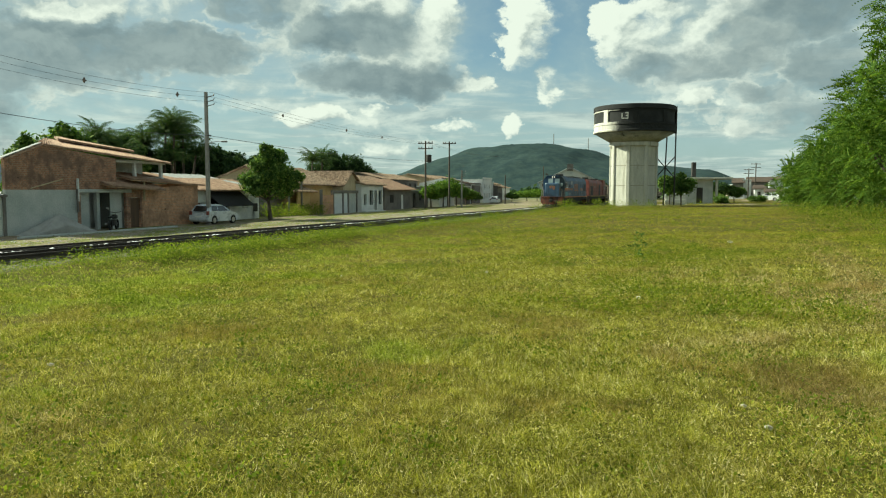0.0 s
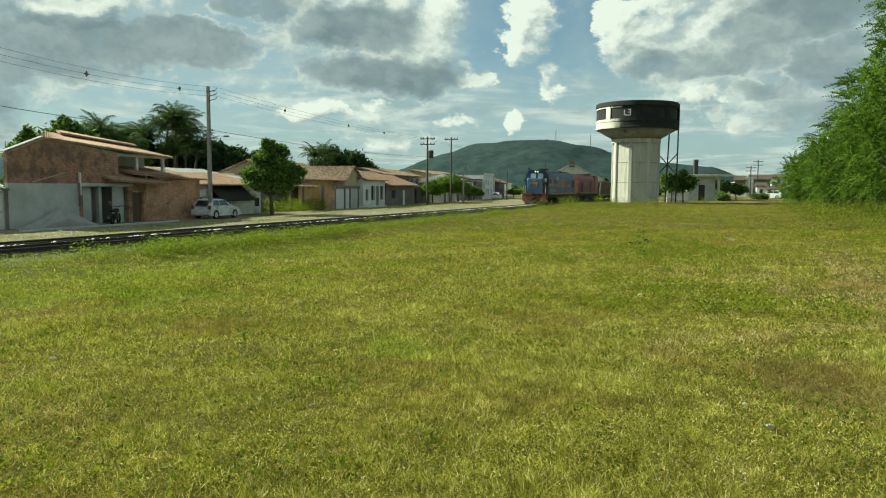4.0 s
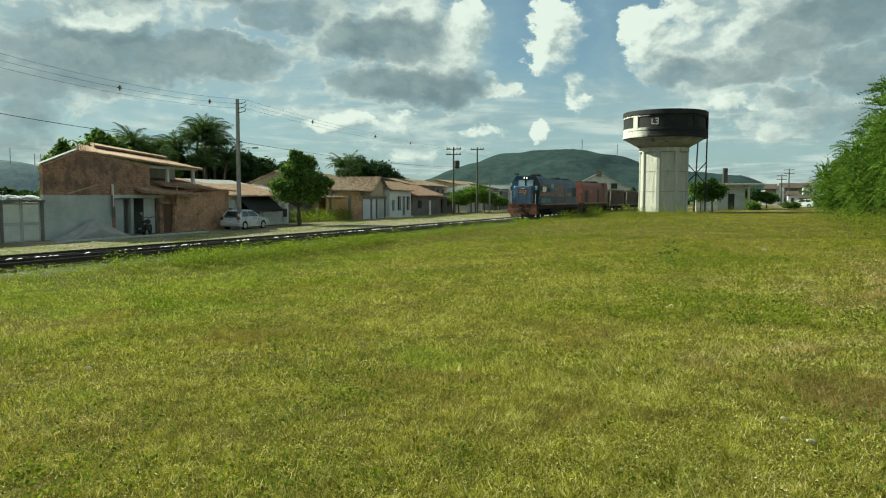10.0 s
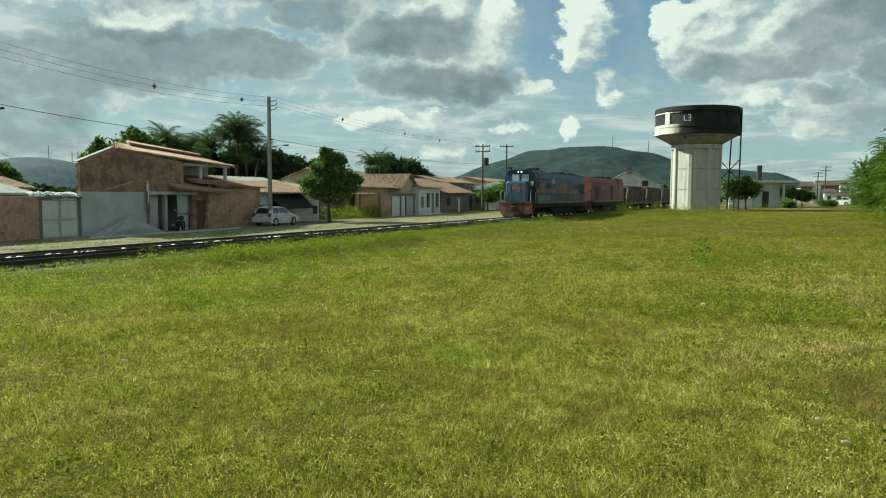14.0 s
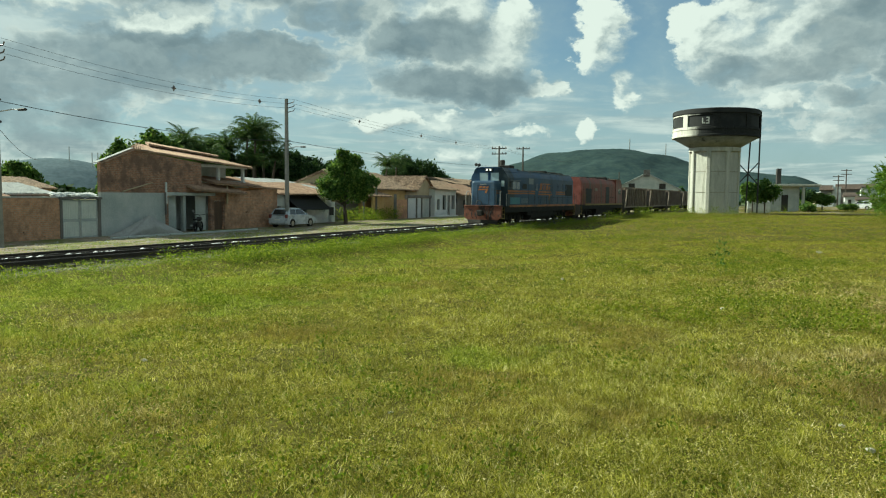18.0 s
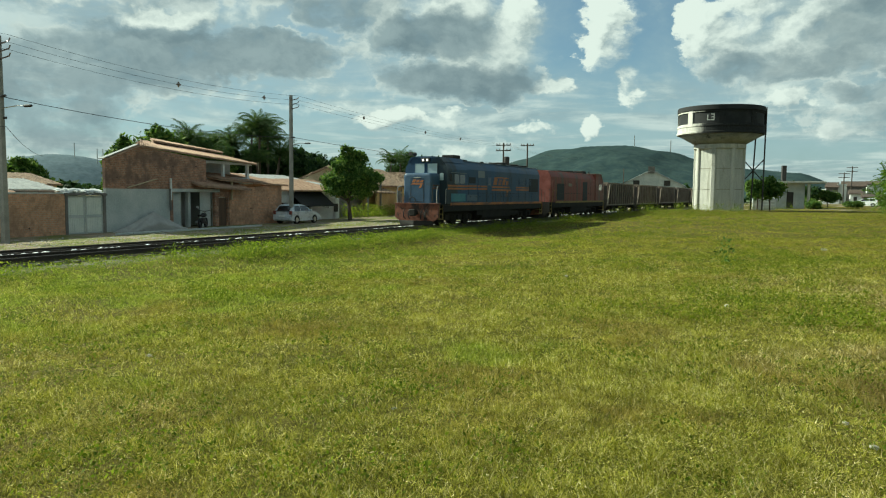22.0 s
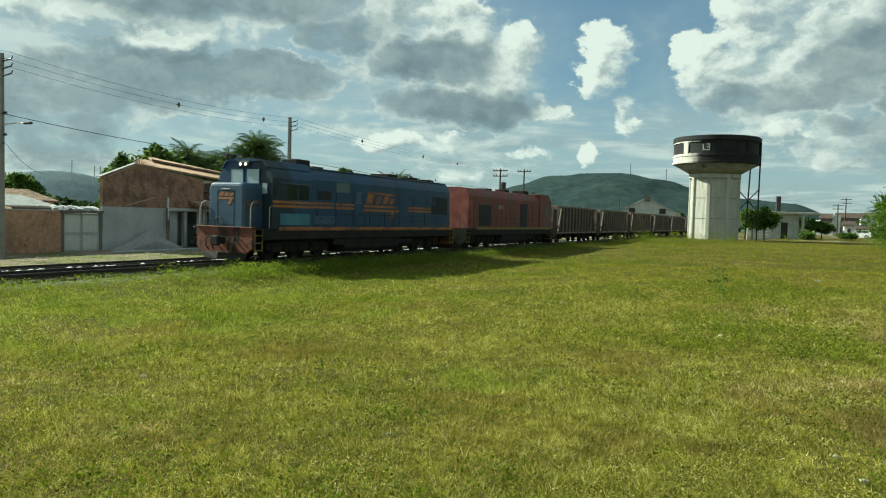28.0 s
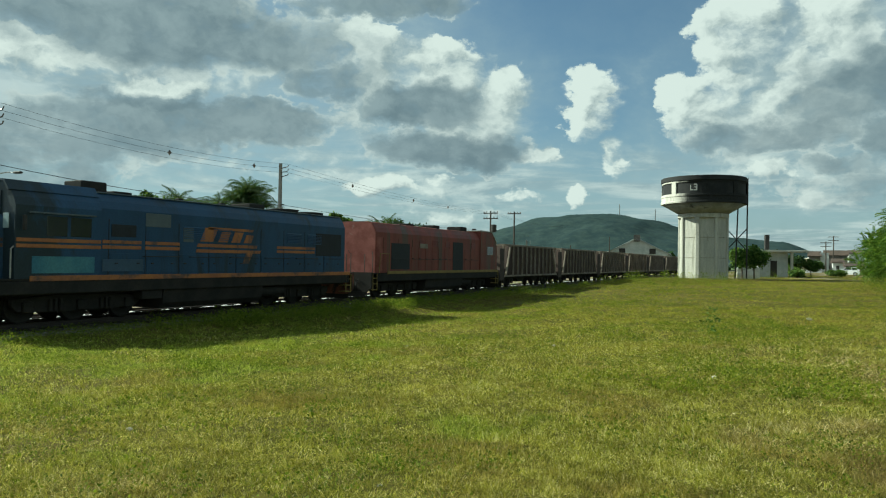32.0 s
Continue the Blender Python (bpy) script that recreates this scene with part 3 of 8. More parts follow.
# ---------------------------------------------------------------- land
def ground_material():
    m = bpy.data.materials.new("field_ground")
    m.use_nodes = True
    t = m.node_tree
    t.nodes.clear()
    k = Nodes(t)
    co = k.add("ShaderNodeTexCoord").outputs["Object"]
    sep = k.add("ShaderNodeSeparateXYZ")
    k.put(sep.inputs[0], co)
    x, y = sep.outputs[0], sep.outputs[1]
    big = k.noise(co, 0.11, 5.0, 0.6)
    mid = k.noise(co, 0.7, 5.0, 0.62)
    tiny = k.noise(co, 9.0, 5.0, 0.7)
    # darkened colour paints the shade in pits between the blades
    grass = k.mix(k.span(mid, 0.3, 0.7), (0.085, 0.082, 0.010), (0.130, 0.116, 0.018))
    grass = k.mix(k.span(big, 0.42, 0.62), grass, (0.14, 0.112, 0.026))
    grass = k.mix(k.span(tiny, 0.25, 0.75), k.mix(1.0, grass, (0.40, 0.38, 0.34), "MULTIPLY"), grass)
    earth = k.mix(k.span(mid, 0.3, 0.7), (0.26, 0.205, 0.145), (0.36, 0.295, 0.21))
    patch = k.noise(k.vec("ADD", co, (9.0, 3.0, 0.0)), 1.9, 6.0, 0.7)
    earth = k.mix(k.span(patch, 0.36, 0.62), k.mix(1.0, earth, (0.62, 0.62, 0.62), "MULTIPLY"), earth)
    weeds = k.mix(k.span(k.noise(co, 0.7, 7.0, 0.72), 0.46, 0.56), earth, (0.14, 0.15, 0.045))
    bed = k.mix(k.span(tiny, 0.3, 0.7), (0.085, 0.076, 0.062), (0.25, 0.225, 0.185))
    bed = k.mix(k.span(k.noise(co, 1.3, 6.0, 0.7), 0.50, 0.60), bed, (0.15, 0.15, 0.05))
    pale = k.math("MULTIPLY", k.span(k.math("ABSOLUTE", k.math("ADD", x, 21.75)), 0.95, 0.55), k.span(k.noise(co, 1.1, 5.0, 0.6), 0.44, 0.53))
    bed = k.mix(pale, bed, k.mix(k.span(tiny, 0.35, 0.65), (0.40, 0.39, 0.36), (0.66, 0.65, 0.62)))
    wob = k.math("MULTIPLY", k.math("SUBTRACT", mid, 0.5), 3.0)
    xx = k.math("ADD", x, wob)
    col = k.mix(k.span(xx, -17.4, -18.4), grass, bed)
    col = k.mix(k.span(xx, -24.6, -25.6), col, weeds)
    # trodden earth by the old station
    col = k.mix(k.math("MULTIPLY", k.span(y, 88.0, 96.0), k.span(k.noise(co, 0.09, 4.0), 0.54, 0.60)), col, earth)
    far = k.span(y, 150.0, 320.0)
    col = k.mix(far, col, (0.085, 0.11, 0.05))
    b = k.add("ShaderNodeBsdfPrincipled")
    k.put(b.inputs["Base Color"], col)
    k.put(b.inputs["Roughness"], 0.95)
    k.put(b.inputs["Specular IOR Level"], 0.1)
    n = k.add("ShaderNodeBump")
    k.put(n.inputs["Strength"], 0.6)
    k.put(n.inputs["Distance"], 0.05)
    k.put(n.inputs["Height"], k.math("ADD", tiny, mid))
    t.links.new(n.outputs[0], b.inputs["Normal"])
    out = k.add("ShaderNodeOutputMaterial")
    t.links.new(b.outputs[0], out.inputs[0])
    return m


def build_ground():
    xs = np.unique(np.concatenate([np.linspace(-3500, -120, 12), np.linspace(-120, -40, 25), np.linspace(-40, 30, 141), np.linspace(30, 150, 20), np.linspace(150, 3500, 12)]))
    ys = np.unique(np.concatenate([np.linspace(-800, -30, 10), np.linspace(-30, 110, 221), np.linspace(110, 400, 40), np.linspace(400, 4500, 16)]))
    gx, gy = np.meshgrid(xs, ys)
    z = ground_z(gx, gy)
    z = z * (1 - smoothstep(300, 900, np.hypot(gx, gy))) - 2.0 * smoothstep(300, 900, np.hypot(gx, gy))
    verts = np.stack([gx, gy, z], -1).reshape(-1, 3)
    w, h = len(xs), len(ys)
    a = (np.arange(h - 1)[:, None] * w + np.arange(w - 1)).ravel()
    me = quick_mesh("ground", verts, np.stack([a, a + 1, a + w + 1, a + w], 1).ravel(), 4)
    me.shade_smooth()
    me.materials.append(ground_material())
    tagged(new("ground", me), "grassy railway field sloping to the track and earthen street", "ground", kind="structure")


build_ground()


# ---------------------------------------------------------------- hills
# Distance haze is put into both colours: bluish, paler on the far hills.
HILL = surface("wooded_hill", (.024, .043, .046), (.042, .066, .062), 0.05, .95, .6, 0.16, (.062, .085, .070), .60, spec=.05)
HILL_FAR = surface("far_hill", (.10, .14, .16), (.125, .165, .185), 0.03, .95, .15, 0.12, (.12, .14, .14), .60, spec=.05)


def build_hill(name, cx, cy, rx, ry, top, label, seed, fn=None, amp=0.06):
    nx, ny = 120, 60
    xs, ys = np.linspace(-1, 1, nx), np.linspace(-1, 1, ny)
    verts = []
    for b in ys:
        for a in xs:
            r = math.hypot(a, b)
            h = fn(a) * max(0.0, 1 - b * b) ** 1.2 if fn else max(0.0, 1 - r * r) ** 1.1
            wob = noise.fractal(Vector((a * 4 + seed, b * 4, seed)), 1.0, 2.0, 5) * amp * top
            rough = noise.noise(Vector((a * 60 + seed, b * 60, 3.0))) * 0.012 * min(top, 40 if amp < .03 else top)
            verts.append((cx + a * rx, cy + b * ry, -3 + top * h + (wob + rough) * min(1.0, h * 3)))
    idx = (np.arange(ny - 1)[:, None] * nx + np.arange(nx - 1)).ravel()
    me = quick_mesh(name, verts, np.stack([idx, idx + 1, idx + nx + 1, idx + nx], 1).ravel(), 4)
    me.shade_smooth()
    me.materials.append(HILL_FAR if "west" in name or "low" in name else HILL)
    return tagged(new(name, me), label, "hill", kind="structure")





def ridge(points):
    xs, hs = [p[0] for p in points], [p[1] for p in points]
    return lambda a: float(np.interp(a, xs, hs))


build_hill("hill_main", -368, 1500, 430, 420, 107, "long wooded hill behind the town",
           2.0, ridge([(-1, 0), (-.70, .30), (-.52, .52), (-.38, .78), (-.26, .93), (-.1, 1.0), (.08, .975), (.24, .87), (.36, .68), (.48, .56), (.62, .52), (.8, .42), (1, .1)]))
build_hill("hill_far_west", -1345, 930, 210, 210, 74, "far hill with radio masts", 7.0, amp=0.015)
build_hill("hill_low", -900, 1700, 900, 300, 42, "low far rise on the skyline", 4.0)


# ---------------------------------------------------------------- track
def rail_profile():
    return [(-.062, 0), (.062, 0), (.062, .012), (.012, .03), (.010, .115), (.034, .125), (.034, .155), (.026, .162), (-.026, .162), (-.034, .155), (-.034, .125), (-.010, .115), (-.012, .03), (-.062, .012)]


def build_track(name, cx, y0, y1, label, top):
    root = thing(name, label, "railway track", kind="structure")
    for side in (-0.5, 0.5):
        s = Shape().prism([(cx + side * 1.06 + a, top - .162 + b) for a, b in rail_profile()], "y", y0, y1)
        part("rail", s, RAIL, root)
    tie = Shape().box(-1.0, 1.0, -.11, .11, -.16, 0, .012).mesh("sleeper")
    tie.materials.append(SLEEPER)
    rnd = random.Random(5)
    for i in range(190):
        ob = new("sleeper", tie)
        ob.parent = root
        ob.matrix_local = pose(cx + rnd.uniform(-.04, .04), -12 + i * .62 + rnd.uniform(-.03, .03), top - .165 + rnd.uniform(-.012, .004), 0, rnd.uniform(-.6, .6), rnd.uniform(-1.5, 1.5))
    return root


build_track("railway_track", TRACK_X, -60, 420, "rusty metre-gauge track on weathered sleepers", RAIL_Z)
build_track("siding_track", SIDING_X, -60, 150, "disused dark siding beside the running line", RAIL_Z - .20)


def scatter(name, material, label, category, count, region, size, seed, flat=0.6, lift=0.0):
    """Loose angular lumps, each a squashed octahedron, as one body of stuff."""
    r = np.random.RandomState(seed)
    x, y = region(r, count)
    z = ground_z(x, y) + lift
    s = size[0] + (size[1] - size[0]) * r.rand(count) ** 2
    base = np.array([(1, 0, 0), (0, 1, 0), (-1, 0, 0), (0, -1, 0), (0, 0, 1), (0, 0, -1)], float)
    jit = 1 + r.uniform(-.35, .35, (count, 6, 1))
    v = base[None] * jit * s[:, None, None] * np.array([1, 1, flat])
    a = r.rand(count) * 6.28
    c, sn = np.cos(a)[:, None], np.sin(a)[:, None]
    v = np.stack([v[..., 0] * c - v[..., 1] * sn, v[..., 0] * sn + v[..., 1] * c, v[..., 2]], -1)
    v += np.stack([x, y, z], -1)[:, None]
    f = np.array([(0, 1, 4), (1, 2, 4), (2, 3, 4), (3, 0, 4), (1, 0, 5), (2, 1, 5), (3, 2, 5), (0, 3, 5)])
    loops = (f[None] + 6 * np.arange(count)[:, None, None]).ravel()
    me = quick_mesh(name, v.reshape(-1, 3), loops, 3)
    me.materials.append(material)
    return tagged(new(name, me), label, category, kind="stuff")


RUBBLE = surface("street_rubble", (.30, .28, .25), (.46, .44, .40), 6.0, .95, .2, 30)


def strip(x0, x1, y0, y1, near=1.0):
    return lambda r, n: (r.uniform(x0, x1, n), y0 + (y1 - y0) * r.rand(n) ** near)


scatter("ballast", STONE, "loose grey ballast between the rails", "ballast", 9000, strip(-24.6, -17.9, -8, 80, 1.4), (.03, .075), 3)
scatter("street_rubble", RUBBLE, "loose pale stones and rubble along the street edge", "rubble", 5200, strip(-31.5, -24.8, -6, 75, 1.3), (.02, .085), 23, .55)
scatter("pale_litter", LITTER, "pale stones and plastic litter between the tracks", "litter", 1300, strip(-22.5, -21.1, -4, 90, 1.0), (.04, .22), 4, .30, .10)

# ---------------------------------------------------------------- water tower
def build_tower():
    root = thing("water_tower", "tall concrete railway water tower with a blackened round tank", "water tower", at=pose(-9.95, 87.5, .18) @ Matrix.Scale(.94, 4))
    t0 = radians(-73.5)
    apo = 2.62
    rad = apo / math.cos(math.pi / 8)
    corners = [(rad * math.cos(t0 + math.pi / 8 + i * math.pi / 4), rad * math.sin(t0 + math.pi / 8 + i * math.pi / 4)) for i in range(8)]
    part("column", Shape().prism(corners, "z", -.9, 7.4), CONCRETE, root, "octagonal concrete column in poured lifts")
    for i in range(8):                                   # corner ribs and lift joints
        x, y = corners[i]
        a = math.atan2(y, x)
        s = Shape()
        w = [(-.26, -.10), (.26, -.10), (.26, .06), (.18, .12), (-.18, .12), (-.26, .06)]
        c, n = math.cos(a), math.sin(a)
        s.prism([(x + q * c - p * n, y + q * n + p * c) for p, q in w], "z", -.9, 7.25)
        part("rib", s, CONCRETE, root)
        x2, y2 = corners[(i + 1) % 8]
        for z in (2.3, 4.75):
            mx, my = (x + x2) / 2, (y + y2) / 2
            k = 1 + .035 / apo
            ux, uy = (x2 - x) * .40, (y2 - y) * .40
            band = Shape().prism([(mx * k - ux, my * k - uy), (mx * k + ux, my * k + uy), (mx * .98 + ux, my * .98 + uy), (mx * .98 - ux, my * .98 - uy)], "z", z, z + .07)
            part("joint_band", band, CONE, root)
    part("collar", Shape().lathe([(2.9, 7.15), (2.98, 7.2), (2.98, 7.6), (2.9, 7.7)], 48), CONCRETE, root, smooth=False)
    part("cone", Shape().lathe([(2.9, 7.66), (3.15, 7.85), (4.85, 8.82)], 64), CONE, root, "flared concrete underside, darker than the column", smooth=True)
    part("skirt", Shape().lathe([(4.85, 8.80), (5.02, 8.83), (5.02, 9.02), (4.93, 9.06), (4.93, 9.60), (4.99, 9.62), (4.99, 9.78), (4.90, 9.80)], 96), MOULD_SUNLIT, root, "pale lower band of the tank with black runs", smooth=False)
    part("tank_wall", Shape().lathe([(4.80, 9.78), (4.80, 11.40), (4.88, 11.42), (5.00, 11.48), (5.00, 11.95), (4.93, 12.02), (4.6, 12.02), (4.6, 11.5)], 96), TANK_BLACK, root, "tank wall blackened by mould", smooth=False)
    part("tank_cover", Shape().lathe([(4.62, 11.75), (3.0, 11.95), (.4, 12.05)], 48), CONCRETE, root)
    # raised frames between sunken panels round the tank
    n = 8
    for i in range(n):
        a = radians(-126.5) + i * 2 * math.pi / n
        seg = Shape()
        for b0, b1, z0, z1 in ((-.07, .07, 9.78, 11.42),):
            arc = [a + b0 + (b1 - b0) * q / 4 for q in range(5)]
            outer = [(4.93 * math.cos(q), 4.93 * math.sin(q)) for q in arc]
            inner = [(4.78 * math.cos(q), 4.78 * math.sin(q)) for q in reversed(arc)]
            seg.prism(outer + inner, "z", z0, z1)
        part("panel_frame", seg, MOULD_SUNLIT, root)
        a1 = a + 2 * math.pi / n
        for z in (9.80, 11.26):
            arc = [a + .07 + (a1 - a - .14) * q / 8 for q in range(9)]
            outer = [(4.90 * math.cos(q), 4.90 * math.sin(q)) for q in arc]
            inner = [(4.78 * math.cos(q), 4.78 * math.sin(q)) for q in reversed(arc)]
            part("panel_edge", Shape().prism(outer + inner, "z", z, z + .15), MOULD_SUNLIT, root)
    # painted mark, two plain strokes and a hook
    mark = Shape()
    am = radians(-83.5 - 13)
    for da, z0, z1, w in ((-.075, 10.25, 10.90, .024), (-.040, 10.25, 10.37, .060), (.045, 10.88, 11.0, .070), (.072, 10.25, 11.0, .022), (.042, 10.56, 10.67, .050), (.040, 10.22, 10.34, .070)):
        arc = [am + da + w * (q / 3 - .5) for q in range(4)]
        mark.prism([(4.835 * math.cos(q), 4.835 * math.sin(q)) for q in arc] + [(4.79 * math.cos(q), 4.79 * math.sin(q)) for q in reversed(arc)], "z", z0, z1)
    part("painted_mark", mark, FIBRO, root, "pale painted strokes on the tank")
    # pipe stand with cross bracing at the side
    f = Vector((math.cos(radians(6.5)), math.sin(radians(6.5)), 0))
    g = Vector((-f.y, f.x, 0))
    legs = [f * 4.95 + g * -.3, f * 4.0 + g * .7]
    part("stand_leg", Shape().tube([(*legs[0].xy, -.2), (*(legs[0] * 1.01).xy, 11.9)], .085, 8), IRON_DARK, root, "iron pipe leg")
    part("stand_leg", Shape().tube([(*(legs[1] * .93).xy, -.2), (*legs[1].xy, 9.0)], .085, 8), IRON_DARK, root)
    for (p, q) in (((legs[0], 5.9), (f * 2.6 - g * .2, 3.2)), ((legs[0], 3.3), (f * 2.6 - g * .2, 6.0))):
        part("brace", Shape().tube([(*p[0].xy, p[1]), (*q[0].xy, q[1])], .07, 6), IRON_DARK, root)
    part("ladder_rail", Shape().tube([(*(f * 5.08 + g * .1).xy, 8.8), (*(f * 5.08 + g * .1).xy, 12.1)], .04, 6), IRON_DARK, root)


build_tower()

# ---------------------------------------------------------------- train
# each vehicle stands on its front end: x across (right of the camera is +), y back along the train, z from the rail head
WHEEL_R = 0.46
TRAIN = []          # (object, offset behind the train's front, wheelset list)


def wheelset(parent, y):
    s = Shape()
    for side in (-1, 1):
        prof = [(.08, side * .46), (WHEEL_R - .07, side * .46), (WHEEL_R + .03, side * .465), (WHEEL_R + .028, side * .495), (WHEEL_R, side * .50), (WHEEL_R - .006, side * .60), (WHEEL_R - .06, side * .605), (.20, side * .575), (.16, side * .63), (.08, side * .63)]
        n = 20
        v = [(x, r * math.cos(2 * math.pi * i / n), r * math.sin(2 * math.pi * i / n)) for r, x in prof for i in range(n)]
        f = [(a * n + i, a * n + (i + 1) % n, a * n + n + (i + 1) % n, a * n + n + i) for a in range(len(prof) - 1) for i in range(n)]
        s.add(v, f + [tuple(range(n)), tuple(range((len(prof) - 1) * n, len(prof) * n))])
    s.tube([(-.47, 0, 0), (.47, 0, 0)], .08, 10)
    ob = part("wheelset", s, UNDER_BLACK, parent)
    ob.location = (0, y, WHEEL_R)
    return ob


def bogie(parent, y, axles, span):
    s = Shape()
    h = span / 2 + .42
    for side in (-1, 1):
        x0, x1 = sorted((side * .74, side * .88))
        s.prism([(y - h, .50), (y - h + .15, .36), (y - span * .28, .30), (y + span * .28, .30), (y + h - .15, .36), (y + h, .50), (y + h, .68), (y + span * .3, .76), (y - span * .3, .76), (y - h, .68)], "x", x0, x1)
        for i in range(axles):
            yy = y - span / 2 + span * i / (axles - 1)
            s.box(side * .88 - .09, side * .88 + .09, yy - .15, yy + .15, WHEEL_R - .14, WHEEL_R + .16, .02)
            if i < axles - 1:
                for q in (-.16, 0, .16):
                    yc = yy + span / (axles - 1) / 2 + q
                    s.tube([(side * .93, yc, .34), (side * .93, yc, .66)], .055, 8)
    s.box(-.75, .75, y - .35, y + .35, .45, .72)
    part("bogie_frame", s, UNDER_BLACK, parent)
    return [wheelset(parent, y - span / 2 + span * i / (axles - 1)) for i in range(axles)]


def handrail(parent, points, r=.018, mat=None):
    return part("handrail", Shape().tube(points, r, 6), mat or IRON_DARK, parent)


def body_outline(hw, z0, z_side, z_top, crown):
    """Cross-section with slanted shoulders and a crowned roof."""
    return [(-hw, z0), (hw, z0), (hw, z_side), (hw - .10, z_side + .22), (crown, z_top - .04), (crown * .5, z_top), (-crown * .5, z_top), (-crown, z_top - .04), (-hw + .10, z_side + .22), (-hw, z_side)]


def sill_and_frame(root, length, sill_mat, lamp):
    """Underframe, walkway, pilots, couplers, tank and steps of a locomotive."""
    part("underframe", Shape().box(-1.05, 1.05, .35, length - .35, .78, 1.14, .02), UNDER_BLACK, root)
    part("walkway", Shape().box(-1.35, 1.35, .10, length - .10, 1.20, 1.26, .01), UNDER_BLACK, root)
    for side in (-1, 1):
        x0, x1 = sorted((side * 1.35, side * 1.385))
        part("sill_stripe", Shape().box(x0, x1, 1.55, length - .35, 1.19, 1.335, .006), sill_mat, root, "painted walkway edge, chipped")
        part("side_sill", Shape().box(*sorted((side * 1.30, side * 1.36)), .6, length - .4, .84, 1.19, .01), UNDER_BLACK, root)
    tank = Shape().prism([(-1.22, .40), (-1.05, .22), (1.05, .22), (1.22, .40), (1.28, .80), (1.28, 1.0), (-1.28, 1.0), (-1.28, .80)], "y", length / 2 - 2.4, length / 2 + 2.4)
    part("fuel_tank", tank, UNDER_BLACK, root, "grimy fuel tank slung between the bogies")
    for y, s in ((.0, -1), (length, 1)):
        pil = Shape()
        d = s * -1
        pil.prism([(-1.38, 1.28), (1.38, 1.28), (1.38, .52), (1.05, .30), (-1.05, .30), (-1.38, .52)], "y", y + d * .02, y + d * .16)
        pb = part("pilot_plate", pil, lamp["pilot"], root, "rust-red end plate with scraped paint")
        plow = Shape().add([(-1.15, y + d * .05, .34), (1.15, y + d * .05, .34), (0, y - d * .28, .34), (-1.05, y + d * .05, .10), (1.05, y + d * .05, .10), (0, y - d * .34, .10)],
                           [(0, 2, 5, 3), (2, 1, 4, 5), (0, 1, 2), (3, 5, 4), (0, 3, 4, 1)])
        part("snow_plough", plow, UNDER_BLACK, root)
        cp = Shape().box(-.12, .12, min(y, y - d * .42), max(y, y - d * .42), .66, .92, .03)
        cp.box(-.20, .20, min(y - d * .30, y - d * .52), max(y - d * .30, y - d * .52), .60, .98, .05)
        part("coupler", cp, UNDER_BLACK, root)
        for hx in (-.74, -.42, .40, .66):
            part("brake_hose", Shape().tube([(hx, y - d * .0, .95), (hx, y - d * .16, .80), (hx * .95, y - d * .18, .55), (hx * .85, y - d * .10, .42)], .028, 6), RUBBER, root)
        for side in (-1, 1):
            st = Shape()
            for z in (.42, .70, .98):
                st.box(*sorted((side * .95, side * 1.36)), *sorted((y + d * .22, y + d * .62)), z, z + .035)
            st.box(*sorted((side * 1.33, side * 1.36)), *sorted((y + d * .60, y + d * .64)), .40, 1.22)
            st.box(*sorted((side * 1.33, side * 1.36)), *sorted((y + d * .20, y + d * .24)), .40, 1.22)
            part("step_ladder", st, lamp["steps"], root)
            handrail(root, [(side * 1.33, y + d * .22, 1.26), (side * 1.33, y + d * .22, 2.15), (side * 1.22, y + d * .30, 2.3)])
            handrail(root, [(side * .98, y + d * .05, 1.26), (side * .98, y + d * .05, 2.15)])
    wheels = bogie(root, 3.45, 3, 3.3) + bogie(root, length - 3.45, 3, 3.3)
    return wheels


